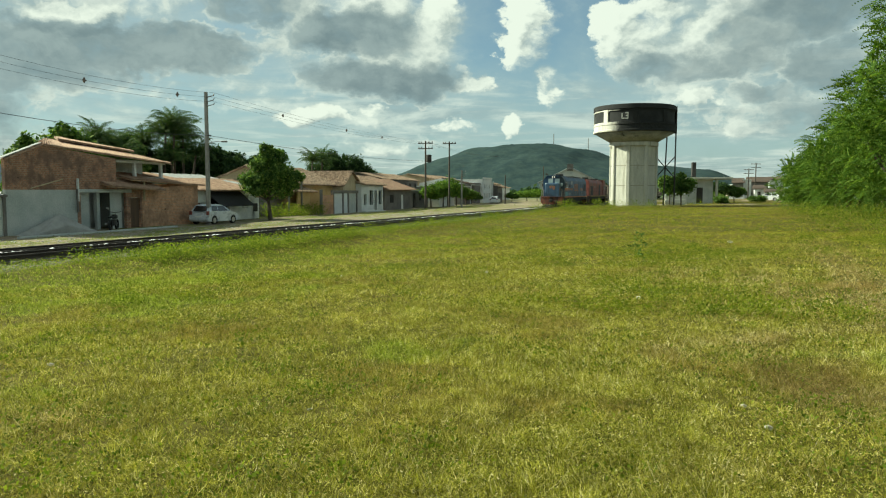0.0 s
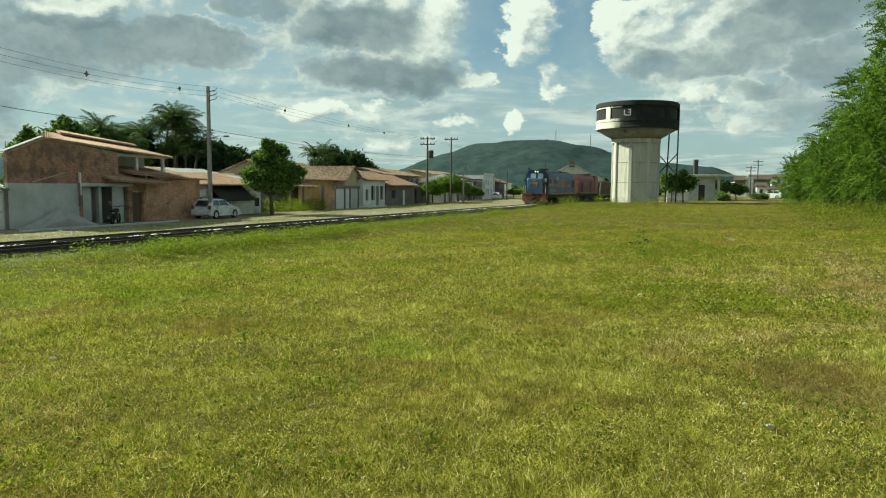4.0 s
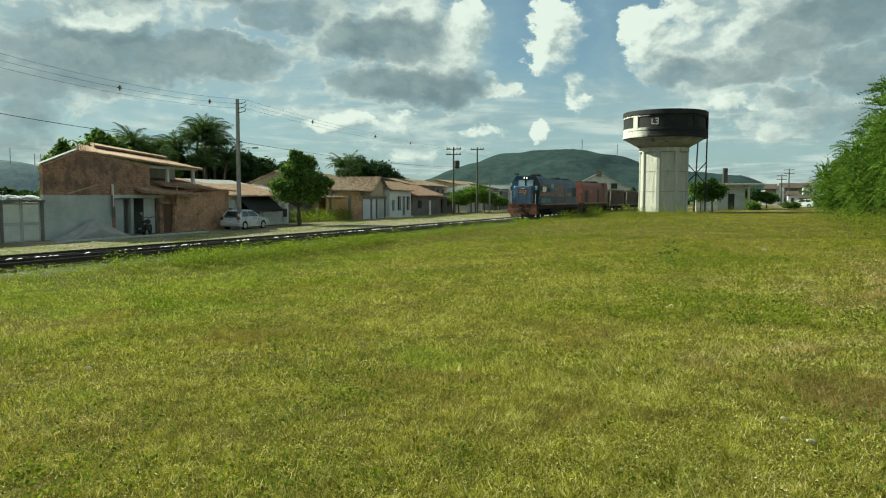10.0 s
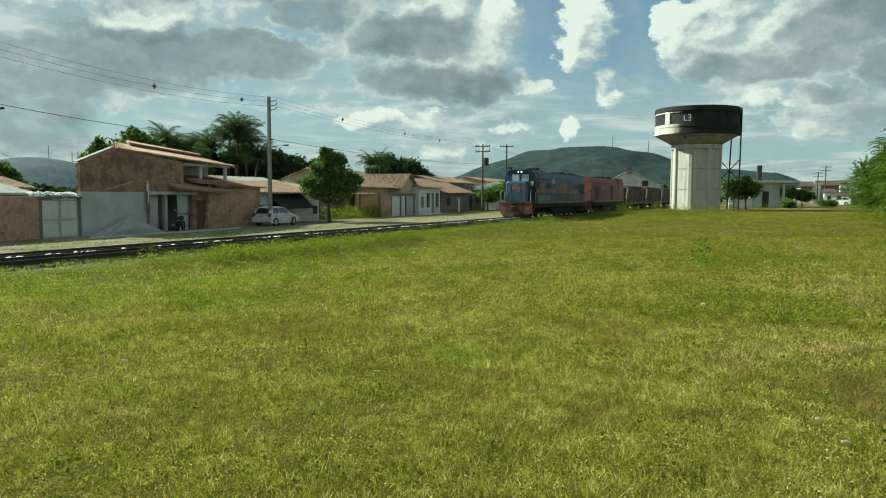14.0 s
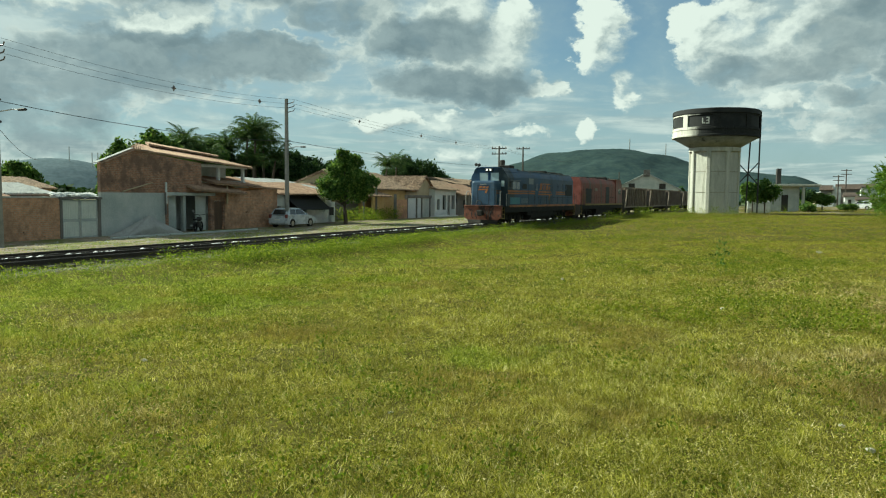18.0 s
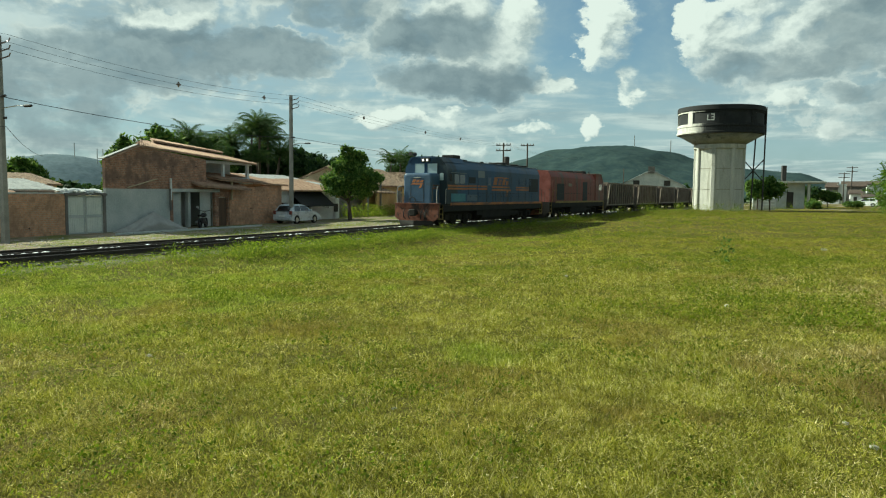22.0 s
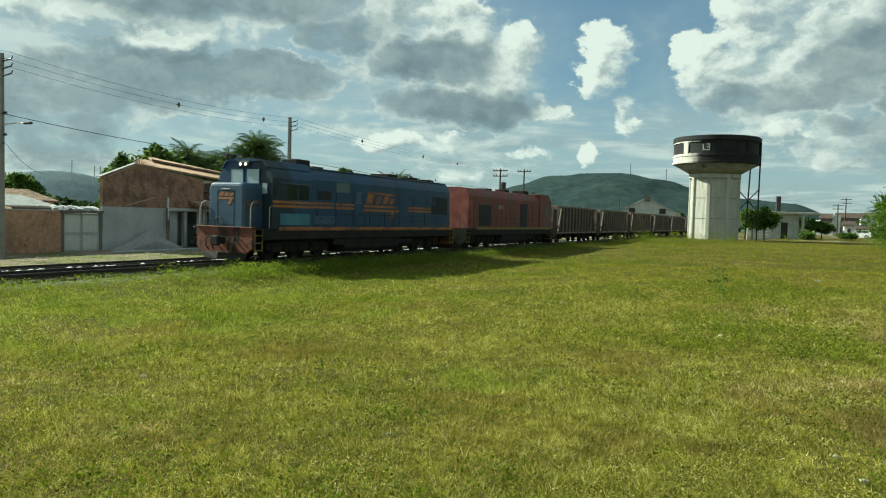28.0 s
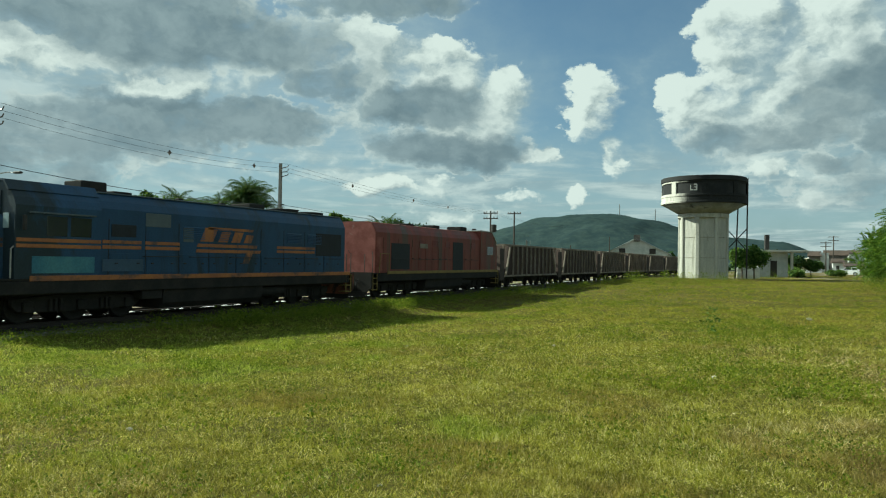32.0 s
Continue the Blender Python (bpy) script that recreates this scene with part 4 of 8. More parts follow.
def loco_blue():
    root = thing("locomotive", "faded blue diesel locomotive with orange stripes, leading the train", "locomotive", group="locomotives")
    L = 17.1
    wheels = sill_and_frame(root, L, LOCO_ORANGE, {"pilot": PILOT_RUST, "steps": SILL_YELLOW})
    # short nose with rounded shoulders and front edges
    hw = .88
    round_top = [(hw - .20 + .20 * math.cos(q * math.pi / 10), 2.78 + .20 * math.sin(q * math.pi / 10)) for q in range(6)]
    prof = [(-hw, 1.26), (hw, 1.26)] + round_top + [(-x, z) for x, z in reversed(round_top)]
    nose = Shape()
    n = len(prof)
    for y, k in ((1.12, 1.0), (.22, 1.0), (.15, .985), (.11, .955), (.09, .90)):
        nose.v += [(x * k, y, 1.26 + (z - 1.26) * (1 - (1 - k) * .8)) for x, z in prof]
    nose.f = [(a * n + i, a * n + n + i, a * n + n + (i + 1) % n, a * n + (i + 1) % n) for a in range(4) for i in range(n)]
    nose.f += [tuple(range(4 * n, 5 * n)), tuple(reversed(range(n)))]
    part("nose", nose, NOSE_BLUE, root, "blue-painted short nose")
    seam = Shape()
    for x0, x1, z0, z1 in ((-.42, -.40, 1.40, 2.66), (.40, .42, 1.40, 2.66), (-.42, .42, 2.66, 2.68), (-.42, .42, 1.38, 1.40)):
        seam.box(x0, x1, .082, .092, z0, z1)
    part("nose_door_seam", seam, GRILLE, root)
    part("nose_ledge", Shape().box(-.20, .22, .06, .092, 2.70, 2.74, .008), GRAB, root)
    part("hand_brake_wheel", Shape().tube([(-.28 + .20 * math.cos(q * math.pi / 9), .03, 1.44 + .20 * math.sin(q * math.pi / 9)) for q in range(19)], .022, 6), IRON_DARK, root)
    part("pilot_deck", Shape().box(-1.40, 1.40, -.04, .30, 1.265, 1.315, .012), PILOT_RUST, root)
    for side in (-1, 1):                     # hooped grab rails at the front corners
        handrail(root, [(side * 1.26, .06, 1.31), (side * 1.26, .06, 2.02), (side * 1.25, .12, 2.18), (side * 1.22, .26, 2.26), (side * 1.18, .42, 2.24)], .026, GRAB)
        handrail(root, [(side * 1.30, 1.06, 1.28), (side * 1.30, 1.06, 2.05), (side * 1.34, 1.18, 2.18)], .024, GRAB)
    # cab
    part("cab", Shape().prism(body_outline(1.36, 1.26, 3.22, 3.90, .95), "y", 1.12, 3.72), LOCO_BLUE, root, "blue driver's cab")
    part("cab_roof", Shape().prism([(1.16, 3.62), (.95, 3.90), (.5, 3.945), (-.5, 3.945), (-.95, 3.90), (-1.16, 3.62), (-1.10, 3.60), (-.9, 3.86), (.9, 3.86), (1.10, 3.60)], "y", 1.05, 3.77), LOCO_BLUE, root)
    for x0, x1 in ((-.72, -.10), (.10, .72)):
        part("windscreen", Shape().box(x0, x1, 1.095, 1.115, 3.00, 3.54, .006), PALE_GLASS, root, "windscreen pane with the sky reflection put in as pale colour")
        fr = Shape()
        for a, b, z0, z1 in ((x0 - .05, x0, 2.95, 3.59), (x1, x1 + .05, 2.95, 3.59), (x0, x1, 2.95, 3.0), (x0, x1, 3.54, 3.59)):
            fr.box(a, b, 1.085, 1.12, z0, z1)
        part("window_frame", fr, LOCO_BLUE, root)
    for hx in (-.13, .13):
        lamp = part("headlight", Shape().prism([(hx + .062 * math.cos(q * math.pi / 8), 3.73 + .062 * math.sin(q * math.pi / 8)) for q in range(16)], "y", .97, 1.03), LAMP_ON, root, "lit headlight")
        part("rim", Shape().prism([(hx + .095 * math.cos(q * math.pi / 8), 3.73 + .095 * math.sin(q * math.pi / 8)) for q in range(16)], "y", .982, 1.12), IRON_DARK, lamp)
    for side in (-1, 1):
        x = sorted((side * 1.355, side * 1.372))
        part("side_window", Shape().box(*x, 2.0, 2.62, 2.42, 2.96, .006), GLASS, root)
        part("side_window", Shape().box(*x, 2.72, 3.38, 2.42, 2.96, .006), GLASS, root)
        part("rain_gutter", Shape().box(*sorted((side * 1.36, side * 1.42)), 1.48, 3.5, 3.02, 3.06), ROOF_GREY, root)
        part("front_side_pane", Shape().box(*sorted((side * .88, side * 1.12)), 1.095, 1.115, 2.60, 3.0, .005), PALE_GLASS, root)
        part("mirror", Shape().box(*sorted((side * 1.42, side * 1.56)), 1.27, 1.33, 2.55, 2.95, .02), IRON_DARK, root)
    part("lamp_housing", Shape().box(-.28, .28, 1.0, 1.13, 3.61, 3.85, .03), IRON_DARK, root)
    # long hood
    hood = Shape().prism(body_outline(1.30, 1.26, 3.30, 3.82, 1.02), "y", 3.72, L - .70)
    part("hood", hood, LOCO_BLUE, root, "long blue engine hood, grimy paint")
    part("hood_roof", Shape().prism([(1.06, 3.77), (.52, 3.845), (-.52, 3.845), (-1.06, 3.77), (-1.0, 3.74), (1.0, 3.74)], "y", 3.77, L - .75), ROOF_GREY, root)
    for side in (-1, 1):
        def plate(name, y0, y1, z0, z1, mat, proud=.012, label=""):
            base = 1.36 if y1 <= 3.73 else 1.30
            return part(name, Shape().box(*sorted((side * (base - .01), side * (base + proud))), y0, y1, z0, z1, .004), mat, root, label)
        for z in (2.10, 2.25):
            part("stripe", Shape().box(*sorted((side * .87, side * .892)), .30, 1.10, z, z + .09, .004), LOCO_ORANGE, root)
        plate("stripe", 1.16, 3.70, 2.09, 2.19, LOCO_ORANGE)
        plate("stripe", 1.16, 3.70, 2.25, 2.35, LOCO_ORANGE)
        for y0, y1 in ((3.8, 5.2), (5.35, 6.75), (11.7, 14.15)):
            plate("stripe", y0, y1, 2.11, 2.21, LOCO_ORANGE)
            plate("stripe", y0, y1, 2.27, 2.37, LOCO_ORANGE)
        # owner's mark as plain slanted strokes
        mark = Shape()
        for y0, y1, z0, z1 in ((7.45, 10.7, 2.06, 2.17), (7.5, 10.5, 2.25, 2.36), (7.65, 8.25, 2.44, 2.92), (8.0, 10.3, 2.86, 2.95), (8.5, 8.95, 2.44, 2.80), (9.15, 9.6, 2.44, 2.82), (9.8, 10.2, 2.44, 2.74), (9.75, 10.1, 1.68, 2.06)):
            mark.prism([(y0, z0), (y1, z0), (y1 + .5 * (z1 - z0), z1), (y0 + .5 * (z1 - z0), z1)], "x", *sorted((side * 1.295, side * 1.314)))
        part("painted_mark", mark, LOCO_ORANGE, root, "worn orange emblem strokes")
        plate("faded_panel", 1.6, 3.5, 1.40, 1.86, LOCO_TEAL, .010, "faded teal repainted panel")
        plate("number_plate", 4.7, 5.22, 1.68, 1.79, PALE_PAINT)
        plate("vent_grille", 4.1, 5.0, 2.48, 2.85, GRILLE)
        plate("intake_screen", 5.35, 6.36, 2.84, 3.26, ROOF_GREY, .012, "faded pale repaired panel")
        plate("radiator_shutter", 14.25, 16.1, 2.02, 2.98, GRILLE, .016)
        for i in range(9):
            plate("door_seam", 4.0 + i * 1.35, 4.0 + i * 1.35 + .03, 1.30, 3.0, GRILLE, .006)
        for i in range(6):
            handrail(root, [(side * 1.36, 5.2 + i * 1.9, 1.9), (side * 1.42, 5.25 + i * 1.9, 1.9), (side * 1.42, 6.7 + i * 1.9, 1.9), (side * 1.36, 6.75 + i * 1.9, 1.9)], .014)
        for i in range(9):                   # hinged engine doors with latches and louvres
            y0 = 4.06 + i * 1.35
            d = plate("engine_door", y0, y0 + 1.24, 1.40, 1.98, LOCO_BLUE, .010)
            for q in (.22, 1.02):
                part("latch", Shape().box(*sorted((side * 1.30, side * 1.335)), y0 + q - .05, y0 + q + .05, 1.66, 1.70, .006), IRON_DARK, d)
            if i in (2, 3, 6, 7):
                for j in range(7):
                    zz = 2.50 + j * .062
                    part("louvre", Shape().prism([(side * 1.298, zz), (side * 1.328, zz), (side * 1.298, zz + .045)], "y", y0 + .15, y0 + 1.10), LOCO_BLUE, d)
        # added pale strip that paints the sky-bright edge of the hood roof
        part("roof_rail", Shape().box(*sorted((side * 1.02, side * 1.08)), 3.8, L - .8, 3.765, 3.80, .008), ROOF_GREY, root)
        plate("faded_panel", 3.80, 5.28, 1.44, 1.80, NOSE_BLUE, .014, "patch of brighter blue paint")
        plate("data_panel", 5.55, 6.10, .96, 1.06, PALE_PAINT, .058)
        plate("faded_panel", 6.9, 7.35, 2.40, 2.90, ROOF_GREY, .009)
        part("battery_box", Shape().box(*sorted((side * .9, side * 1.28)), 5.3, 6.1, .55, 1.0, .02), UNDER_BLACK, root)
        part("air_tank", Shape().tube([(side * 1.05, 10.9, .62), (side * 1.05, 12.3, .62)], .19, 12), UNDER_BLACK, root)
    nosemark = Shape()
    for x0, x1, z0, z1 in ((-.45, .35, 2.30, 2.37), (-.38, -.16, 2.42, 2.58), (-.10, .10, 2.42, 2.56), (.16, .36, 2.42, 2.54), (.12, .26, 2.10, 2.30)):
        nosemark.prism([(x0 * .9, z0 + .04), (x1 * .9, z0 + .04), (x1 * .9 + .10, z1 + .04), (x0 * .9 + .10, z1 + .04)], "y", .080, .094)
    part("painted_mark", nosemark, LOCO_ORANGE, root, "orange emblem on the nose")
    part("horn", Shape().tube([(-.95, 1.32, 3.80), (-.95, 1.32, 4.06)], .03, 6).tube([(-.95, 1.40, 4.10), (-.95, 1.10, 4.10), (-.95, .98, 4.10)], [.035, .045, .12], 10).tube([(-.95, 1.36, 4.10), (-.95, 1.52, 4.10)], [.05, .12], 10), IRON_DARK, root, "twin roof horn")
    part("exhaust_duct", Shape().box(-.35, .45, 3.7, 4.6, 3.80, 4.16, .03), UNDER_BLACK, root)
    part("roof_hatch", Shape().box(-.5, .5, 4.8, 5.5, 3.82, 3.93, .02), UNDER_BLACK, root)
    part("roof_hatch", Shape().box(-.5, .5, 11.0, 11.9, 3.82, 4.02, .03), UNDER_BLACK, root)
    for y in (7.2, 9.2):
        part("lifting_eye", Shape().box(.55, .75, y, y + .2, 3.78, 3.90, .02), UNDER_BLACK, root)
    part("fan_cowl", Shape().lathe([(.62, 3.80), (.66, 3.86), (.66, 3.96), (.55, 3.98)], 24, 0, 13.6), UNDER_BLACK, root)
    part("fan_cowl", Shape().lathe([(.62, 3.80), (.66, 3.86), (.66, 3.94), (.55, 3.96)], 24, 0, 15.4), UNDER_BLACK, root)
    TRAIN.append((root, 0.0, wheels))


def loco_red():
    root = thing("locomotive", "rust-red diesel locomotive coupled behind, cab at its far end", "locomotive", group="locomotives")
    L = 16.5
    wheels = sill_and_frame(root, L, SILL_YELLOW, {"pilot": UNDER_BLACK, "steps": SILL_YELLOW})
    part("hood", Shape().prism(body_outline(1.30, 1.26, 3.25, 3.76, 1.02), "y", .55, 13.2), LOCO_RED, root, "rust-red engine hood with peeling paint")
    part("hood_roof", Shape().prism([(1.05, 3.71), (.52, 3.785), (-.52, 3.785), (-1.05, 3.71), (-1.0, 3.68), (1.0, 3.68)], "y", .60, 13.15), LOCO_RED, root)
    part("cab", Shape().prism([(13.2, 1.26), (16.0, 1.26), (16.0, 2.75), (15.75, 3.15), (15.0, 3.78), (13.2, 3.80)], "x", -1.36, 1.36), LOCO_RED, root, "red cab with a sloped end")
    part("cab_roof", Shape().prism([(13.15, 3.80), (15.02, 3.80), (15.85, 3.12), (15.90, 3.17), (15.05, 3.86), (13.15, 3.86)], "x", -1.38, 1.38), WAGON_RIB, root)
    part("hood_end", Shape().prism([(x * .985, 1.26 + (z - 1.26) * .99) for x, z in body_outline(1.30, 1.26, 3.25, 3.76, 1.02)], "y", .50, .55), CHIPPED, root, "hood end with paint chipped to pink")
    for side in (-1, 1):
        def plate(name, y0, y1, z0, z1, mat, proud=.012, label=""):
            base = 1.36 if y0 >= 13.2 else 1.30
            return part(name, Shape().box(*sorted((side * (base - .01), side * (base + proud))), y0, y1, z0, z1, .004), mat, root, label)
        plate("engine_door", 2.0, 3.9, 1.42, 2.75, GRILLE, .018, "open dark engine doorway")
        plate("engine_door", 9.2, 10.6, 1.32, 3.0, GRILLE, .018)
        plate("vent_grille", 5.0, 5.9, 2.55, 2.80, WAGON_RIB, .05)
        plate("cab_window", 14.3, 15.3, 2.30, 2.85, GLASS)
        plate("chipped_panel", .58, 1.16, 1.34, 3.0, CHIPPED, .008, "panel with paint chipped to pink")
        for i, y0 in enumerate((4.1, 4.9, 5.7, 6.5, 7.3, 8.1, 10.9, 11.8)):
            d = plate("engine_door", y0, y0 + .70, 1.36, 2.60, LOCO_RED, .012)
            part("latch", Shape().box(*sorted((side * 1.30, side * 1.34)), y0 + .08, y0 + .20, 1.95, 2.0, .006), IRON_DARK, d)
            if i % 2:
                for j in range(6):
                    zz = 2.68 + j * .06
                    part("louvre", Shape().prism([(side * 1.298, zz), (side * 1.326, zz), (side * 1.298, zz + .044)], "y", y0 + .06, y0 + .64), LOCO_RED, d)
        for i in range(8):
            plate("door_seam", 1.2 + i * 1.5, 1.2 + i * 1.5 + .03, 1.30, 2.98, UNDER_BLACK, .006)
        handrail(root, [(side * 1.36, .8, 1.26), (side * 1.40, .8, 2.2), (side * 1.40, 1.7, 2.2), (side * 1.36, 1.7, 1.26)], .02, SILL_YELLOW)
        for i in range(5):
            handrail(root, [(side * 1.36, 2.0 + i * 2.2, 1.95), (side * 1.42, 2.05 + i * 2.2, 1.95), (side * 1.42, 3.9 + i * 2.2, 1.95), (side * 1.36, 3.95 + i * 2.2, 1.95)], .014)
        part("air_tank", Shape().tube([(side * 1.05, 10.7, .62), (side * 1.05, 12.0, .62)], .19, 12), UNDER_BLACK, root)
    part("exhaust_duct", Shape().box(-.4, .4, 8.4, 9.2, 3.74, 3.98, .03), UNDER_BLACK, root)
    part("roof_hatch", Shape().box(-.5, .5, 5.0, 5.8, 3.75, 3.90, .02), UNDER_BLACK, root)
    part("exhaust_duct", Shape().box(-.5, .5, 12.0, 12.9, 3.74, 4.06, .03), UNDER_BLACK, root)
    part("roof_horn", Shape().tube([(.3, 14.3, 3.84), (.3, 14.3, 4.0), (.3, 14.8, 4.0)], .05, 8), IRON_DARK, root)
    TRAIN.append((root, 18.55, wheels))


def wagon(index):
    root = thing("hopper_wagon", "brown open hopper wagon with pale vertical ribs", "wagon", group="hopper wagons")
    L = 12.3
    part("underframe", Shape().box(-.95, .95, .15, L - .15, .72, .98, .02).box(-.22, .22, -.45, L + .45, .62, .90, .03), UNDER_BLACK, root)
    zt, zb, hw = 3.02, 1.0, 1.32
    wall = Shape()
    wall.prism([(.55, zb), (L - .55, zb), (L - 1.35, zt), (1.35, zt)], "x", -hw, -hw + .07)
    wall.prism([(.55, zb), (L - .55, zb), (L - 1.35, zt), (1.35, zt)], "x", hw - .07, hw)
    part("side_wall", wall, WAGON_BROWN, root, "dented brown steel side")
    end = Shape()
    for y0, y1 in ((1.35, .60), (L - 1.35, L - .60)):       # sloped end sheets
        d = .08 if y1 > y0 else -.08
        end.prism([(y0, zt), (y1, zb), (y1 + d, zb), (y0 + d, zt)], "x", -hw + .07, hw - .07)
    end.box(-hw + .07, hw - .07, 1.5, L - 1.5, .90, 1.0)
    part("end_sheet", end, WAGON_BROWN, root)
    rim = Shape()
    rim.box(-hw - .06, -hw + .09, .2, L - .2, zt - .03, zt + .10, .01).box(hw - .09, hw + .06, .2, L - .2, zt - .03, zt + .10, .01)
    rim.box(-hw + .09, hw - .09, .2, .34, zt - .03, zt + .10).box(-hw + .09, hw - .09, L - .34, L - .2, zt - .03, zt + .10)
    part("top_rim", rim, WAGON_RIB, root)
    for side in (-1, 1):
        x = sorted((side * hw, side * (hw + .11)))
        for i in range(10):
            y = 1.9 + i * (L - 3.8) / 9
            part("rib", Shape().box(*x, y - .045, y + .045, zb - .05, zt - .03, .008), WAGON_RIB, root)
        for y0, y1 in ((1.30, .50), (L - 1.30, L - .50)):      # slanted end braces
            part("end_brace", Shape().prism([(y0 - .09, zt), (y0 + .09, zt), (y1 + .09, zb - .05), (y1 - .09, zb - .05)], "x", *x), WAGON_RIB, root)
        for y0 in (.24, L - .24):
            part("corner_post", Shape().box(*sorted((side * (hw - .10), side * hw)), y0 - .05, y0 + .05, .95, zt - .03, .008), WAGON_RIB, root)
        part("bottom_rail", Shape().box(*sorted((side * (hw - .02), side * (hw + .12))), .2, L - .2, zb - .17, zb - .05, .01), WAGON_RIB, root)
        part("end_ladder", Shape().box(*sorted((side * (hw - .25), side * (hw + .05))), .10, .16, .6, 2.8), UNDER_BLACK, root)
    hop = Shape()
    for yc in (L / 2 - 1.6, L / 2 + 1.6):
        hop.prism([(yc - 1.3, 1.0), (yc + 1.3, 1.0), (yc + .5, .42), (yc - .5, .42)], "x", -.95, .95)
    part("hopper_chute", hop, UNDER_BLACK, root)
    wheels = bogie(root, 2.0, 2, 1.6) + bogie(root, L - 2.0, 2, 1.6)
    TRAIN.append((root, 35.75 + index * 13.5, wheels))


# the sky's reflection is put into this glass as a pale base colour
PALE_GLASS = glassy("windscreen_glass", (.34, .42, .43), .25)
loco_blue()
loco_red()
for number in range(9):
    wagon(number)

TRAIN_SPEED, TRAIN_START = 2.416, 87.93
for ob, back, _ in TRAIN:
    ob.matrix_world = pose(TRACK_X, TRAIN_START + back, RAIL_Z)

# ---------------------------------------------------------------- houses along the street
def tile_roof(name, p00, p10, p01, p11, material, parent, pitch=0.19, rows=14, thick=0.07):
    """A pan-tile roof: p00-p10 the eave, p01-p11 the ridge; waves run up the slope, courses step down it."""
    eave = (Vector(p10) - Vector(p00)).length
    nu = max(4, int(eave / pitch) * 4)
    rnd = random.Random(int(eave * 100))
    wob = [rnd.uniform(-.024, .024) for _ in range((nu + 1) * (rows + 1))]
    s = Shape().sheet(p00, p10, p01, p11, nu, rows, lambda i, j: .032 * math.sin(i * math.pi / 2) + .018 * (j % 2) + wob[(i + j * 7) % len(wob)])
    a, b, c, d = (Vector(p) for p in (p00, p10, p11, p01))
    nor = (b - a).cross(d - a).normalized()
    top = [p - nor * .04 for p in (a, b, c, d)]
    low = [p - nor * (.04 + thick) for p in (a, b, c, d)]
    s.add(top + low, [(0, 1, 2, 3), (7, 6, 5, 4), (0, 4, 5, 1), (1, 5, 6, 2), (2, 6, 7, 3), (3, 7, 4, 0)])
    return part(name, s, material, parent)


def wall_with_holes(name, u0, u1, v0, v1, z0, z1, holes, material, parent, label=""):
    """A wall along the street with rectangular openings (u0, u1, z0, z1)."""
    us = sorted({u0, u1, *(h[0] for h in holes), *(h[1] for h in holes)})
    zs = sorted({z0, z1, *(h[2] for h in holes), *(h[3] for h in holes)})
    nu, nz = len(us) - 1, len(zs) - 1

    def solid(i, j):
        if not (0 <= i < nu and 0 <= j < nz):
            return False
        a, c = (us[i] + us[i + 1]) / 2, (zs[j] + zs[j + 1]) / 2
        return not any(h[0] < a < h[1] and h[2] < c < h[3] for h in holes)

    s = Shape()
    s.v = [(u, v, z) for v in (v0, v1) for z in zs for u in us]
    w = nu + 1
    n = w * (nz + 1)
    for j in range(nz):
        for i in range(nu):
            if not solid(i, j):
                continue
            a, b, c, d = j * w + i, j * w + i + 1, j * w + w + i + 1, j * w + w + i
            s.f += [(a, b, c, d), (n + d, n + c, n + b, n + a)]
            if not solid(i - 1, j):
                s.f.append((a, d, n + d, n + a))
            if not solid(i + 1, j):
                s.f.append((b, n + b, n + c, c))
            if not solid(i, j - 1):
                s.f.append((a, n + a, n + b, b))
            if not solid(i, j + 1):
                s.f.append((d, c, n + c, n + d))
    return part(name, s, material, parent, label)


def window(parent, u0, u1, v, z0, z1, frame_mat, bars=1):
    root = part("window", Shape().box(u0, u1, v + .06, v + .09, z0, z1), GLASS, parent)
    fr = Shape()
    w = .06
    fr.box(u0, u1, v, v + .06, z0, z0 + w).box(u0, u1, v, v + .06, z1 - w, z1).box(u0, u0 + w, v, v + .06, z0 + w, z1 - w).box(u1 - w, u1, v, v + .06, z0 + w, z1 - w)
    for i in range(bars):
        c = u0 + (u1 - u0) * (i + 1) / (bars + 1)
        fr.box(c - .03, c + .03, v, v + .06, z0 + w, z1 - w)
    part("window_frame", fr, frame_mat, root)
    return root


def house(label, u, v=0.0, z=STREET_Z, turn=0.0, name="house"):
    return thing(name, label, "house", "street houses", at=street(u, v, z, turn))


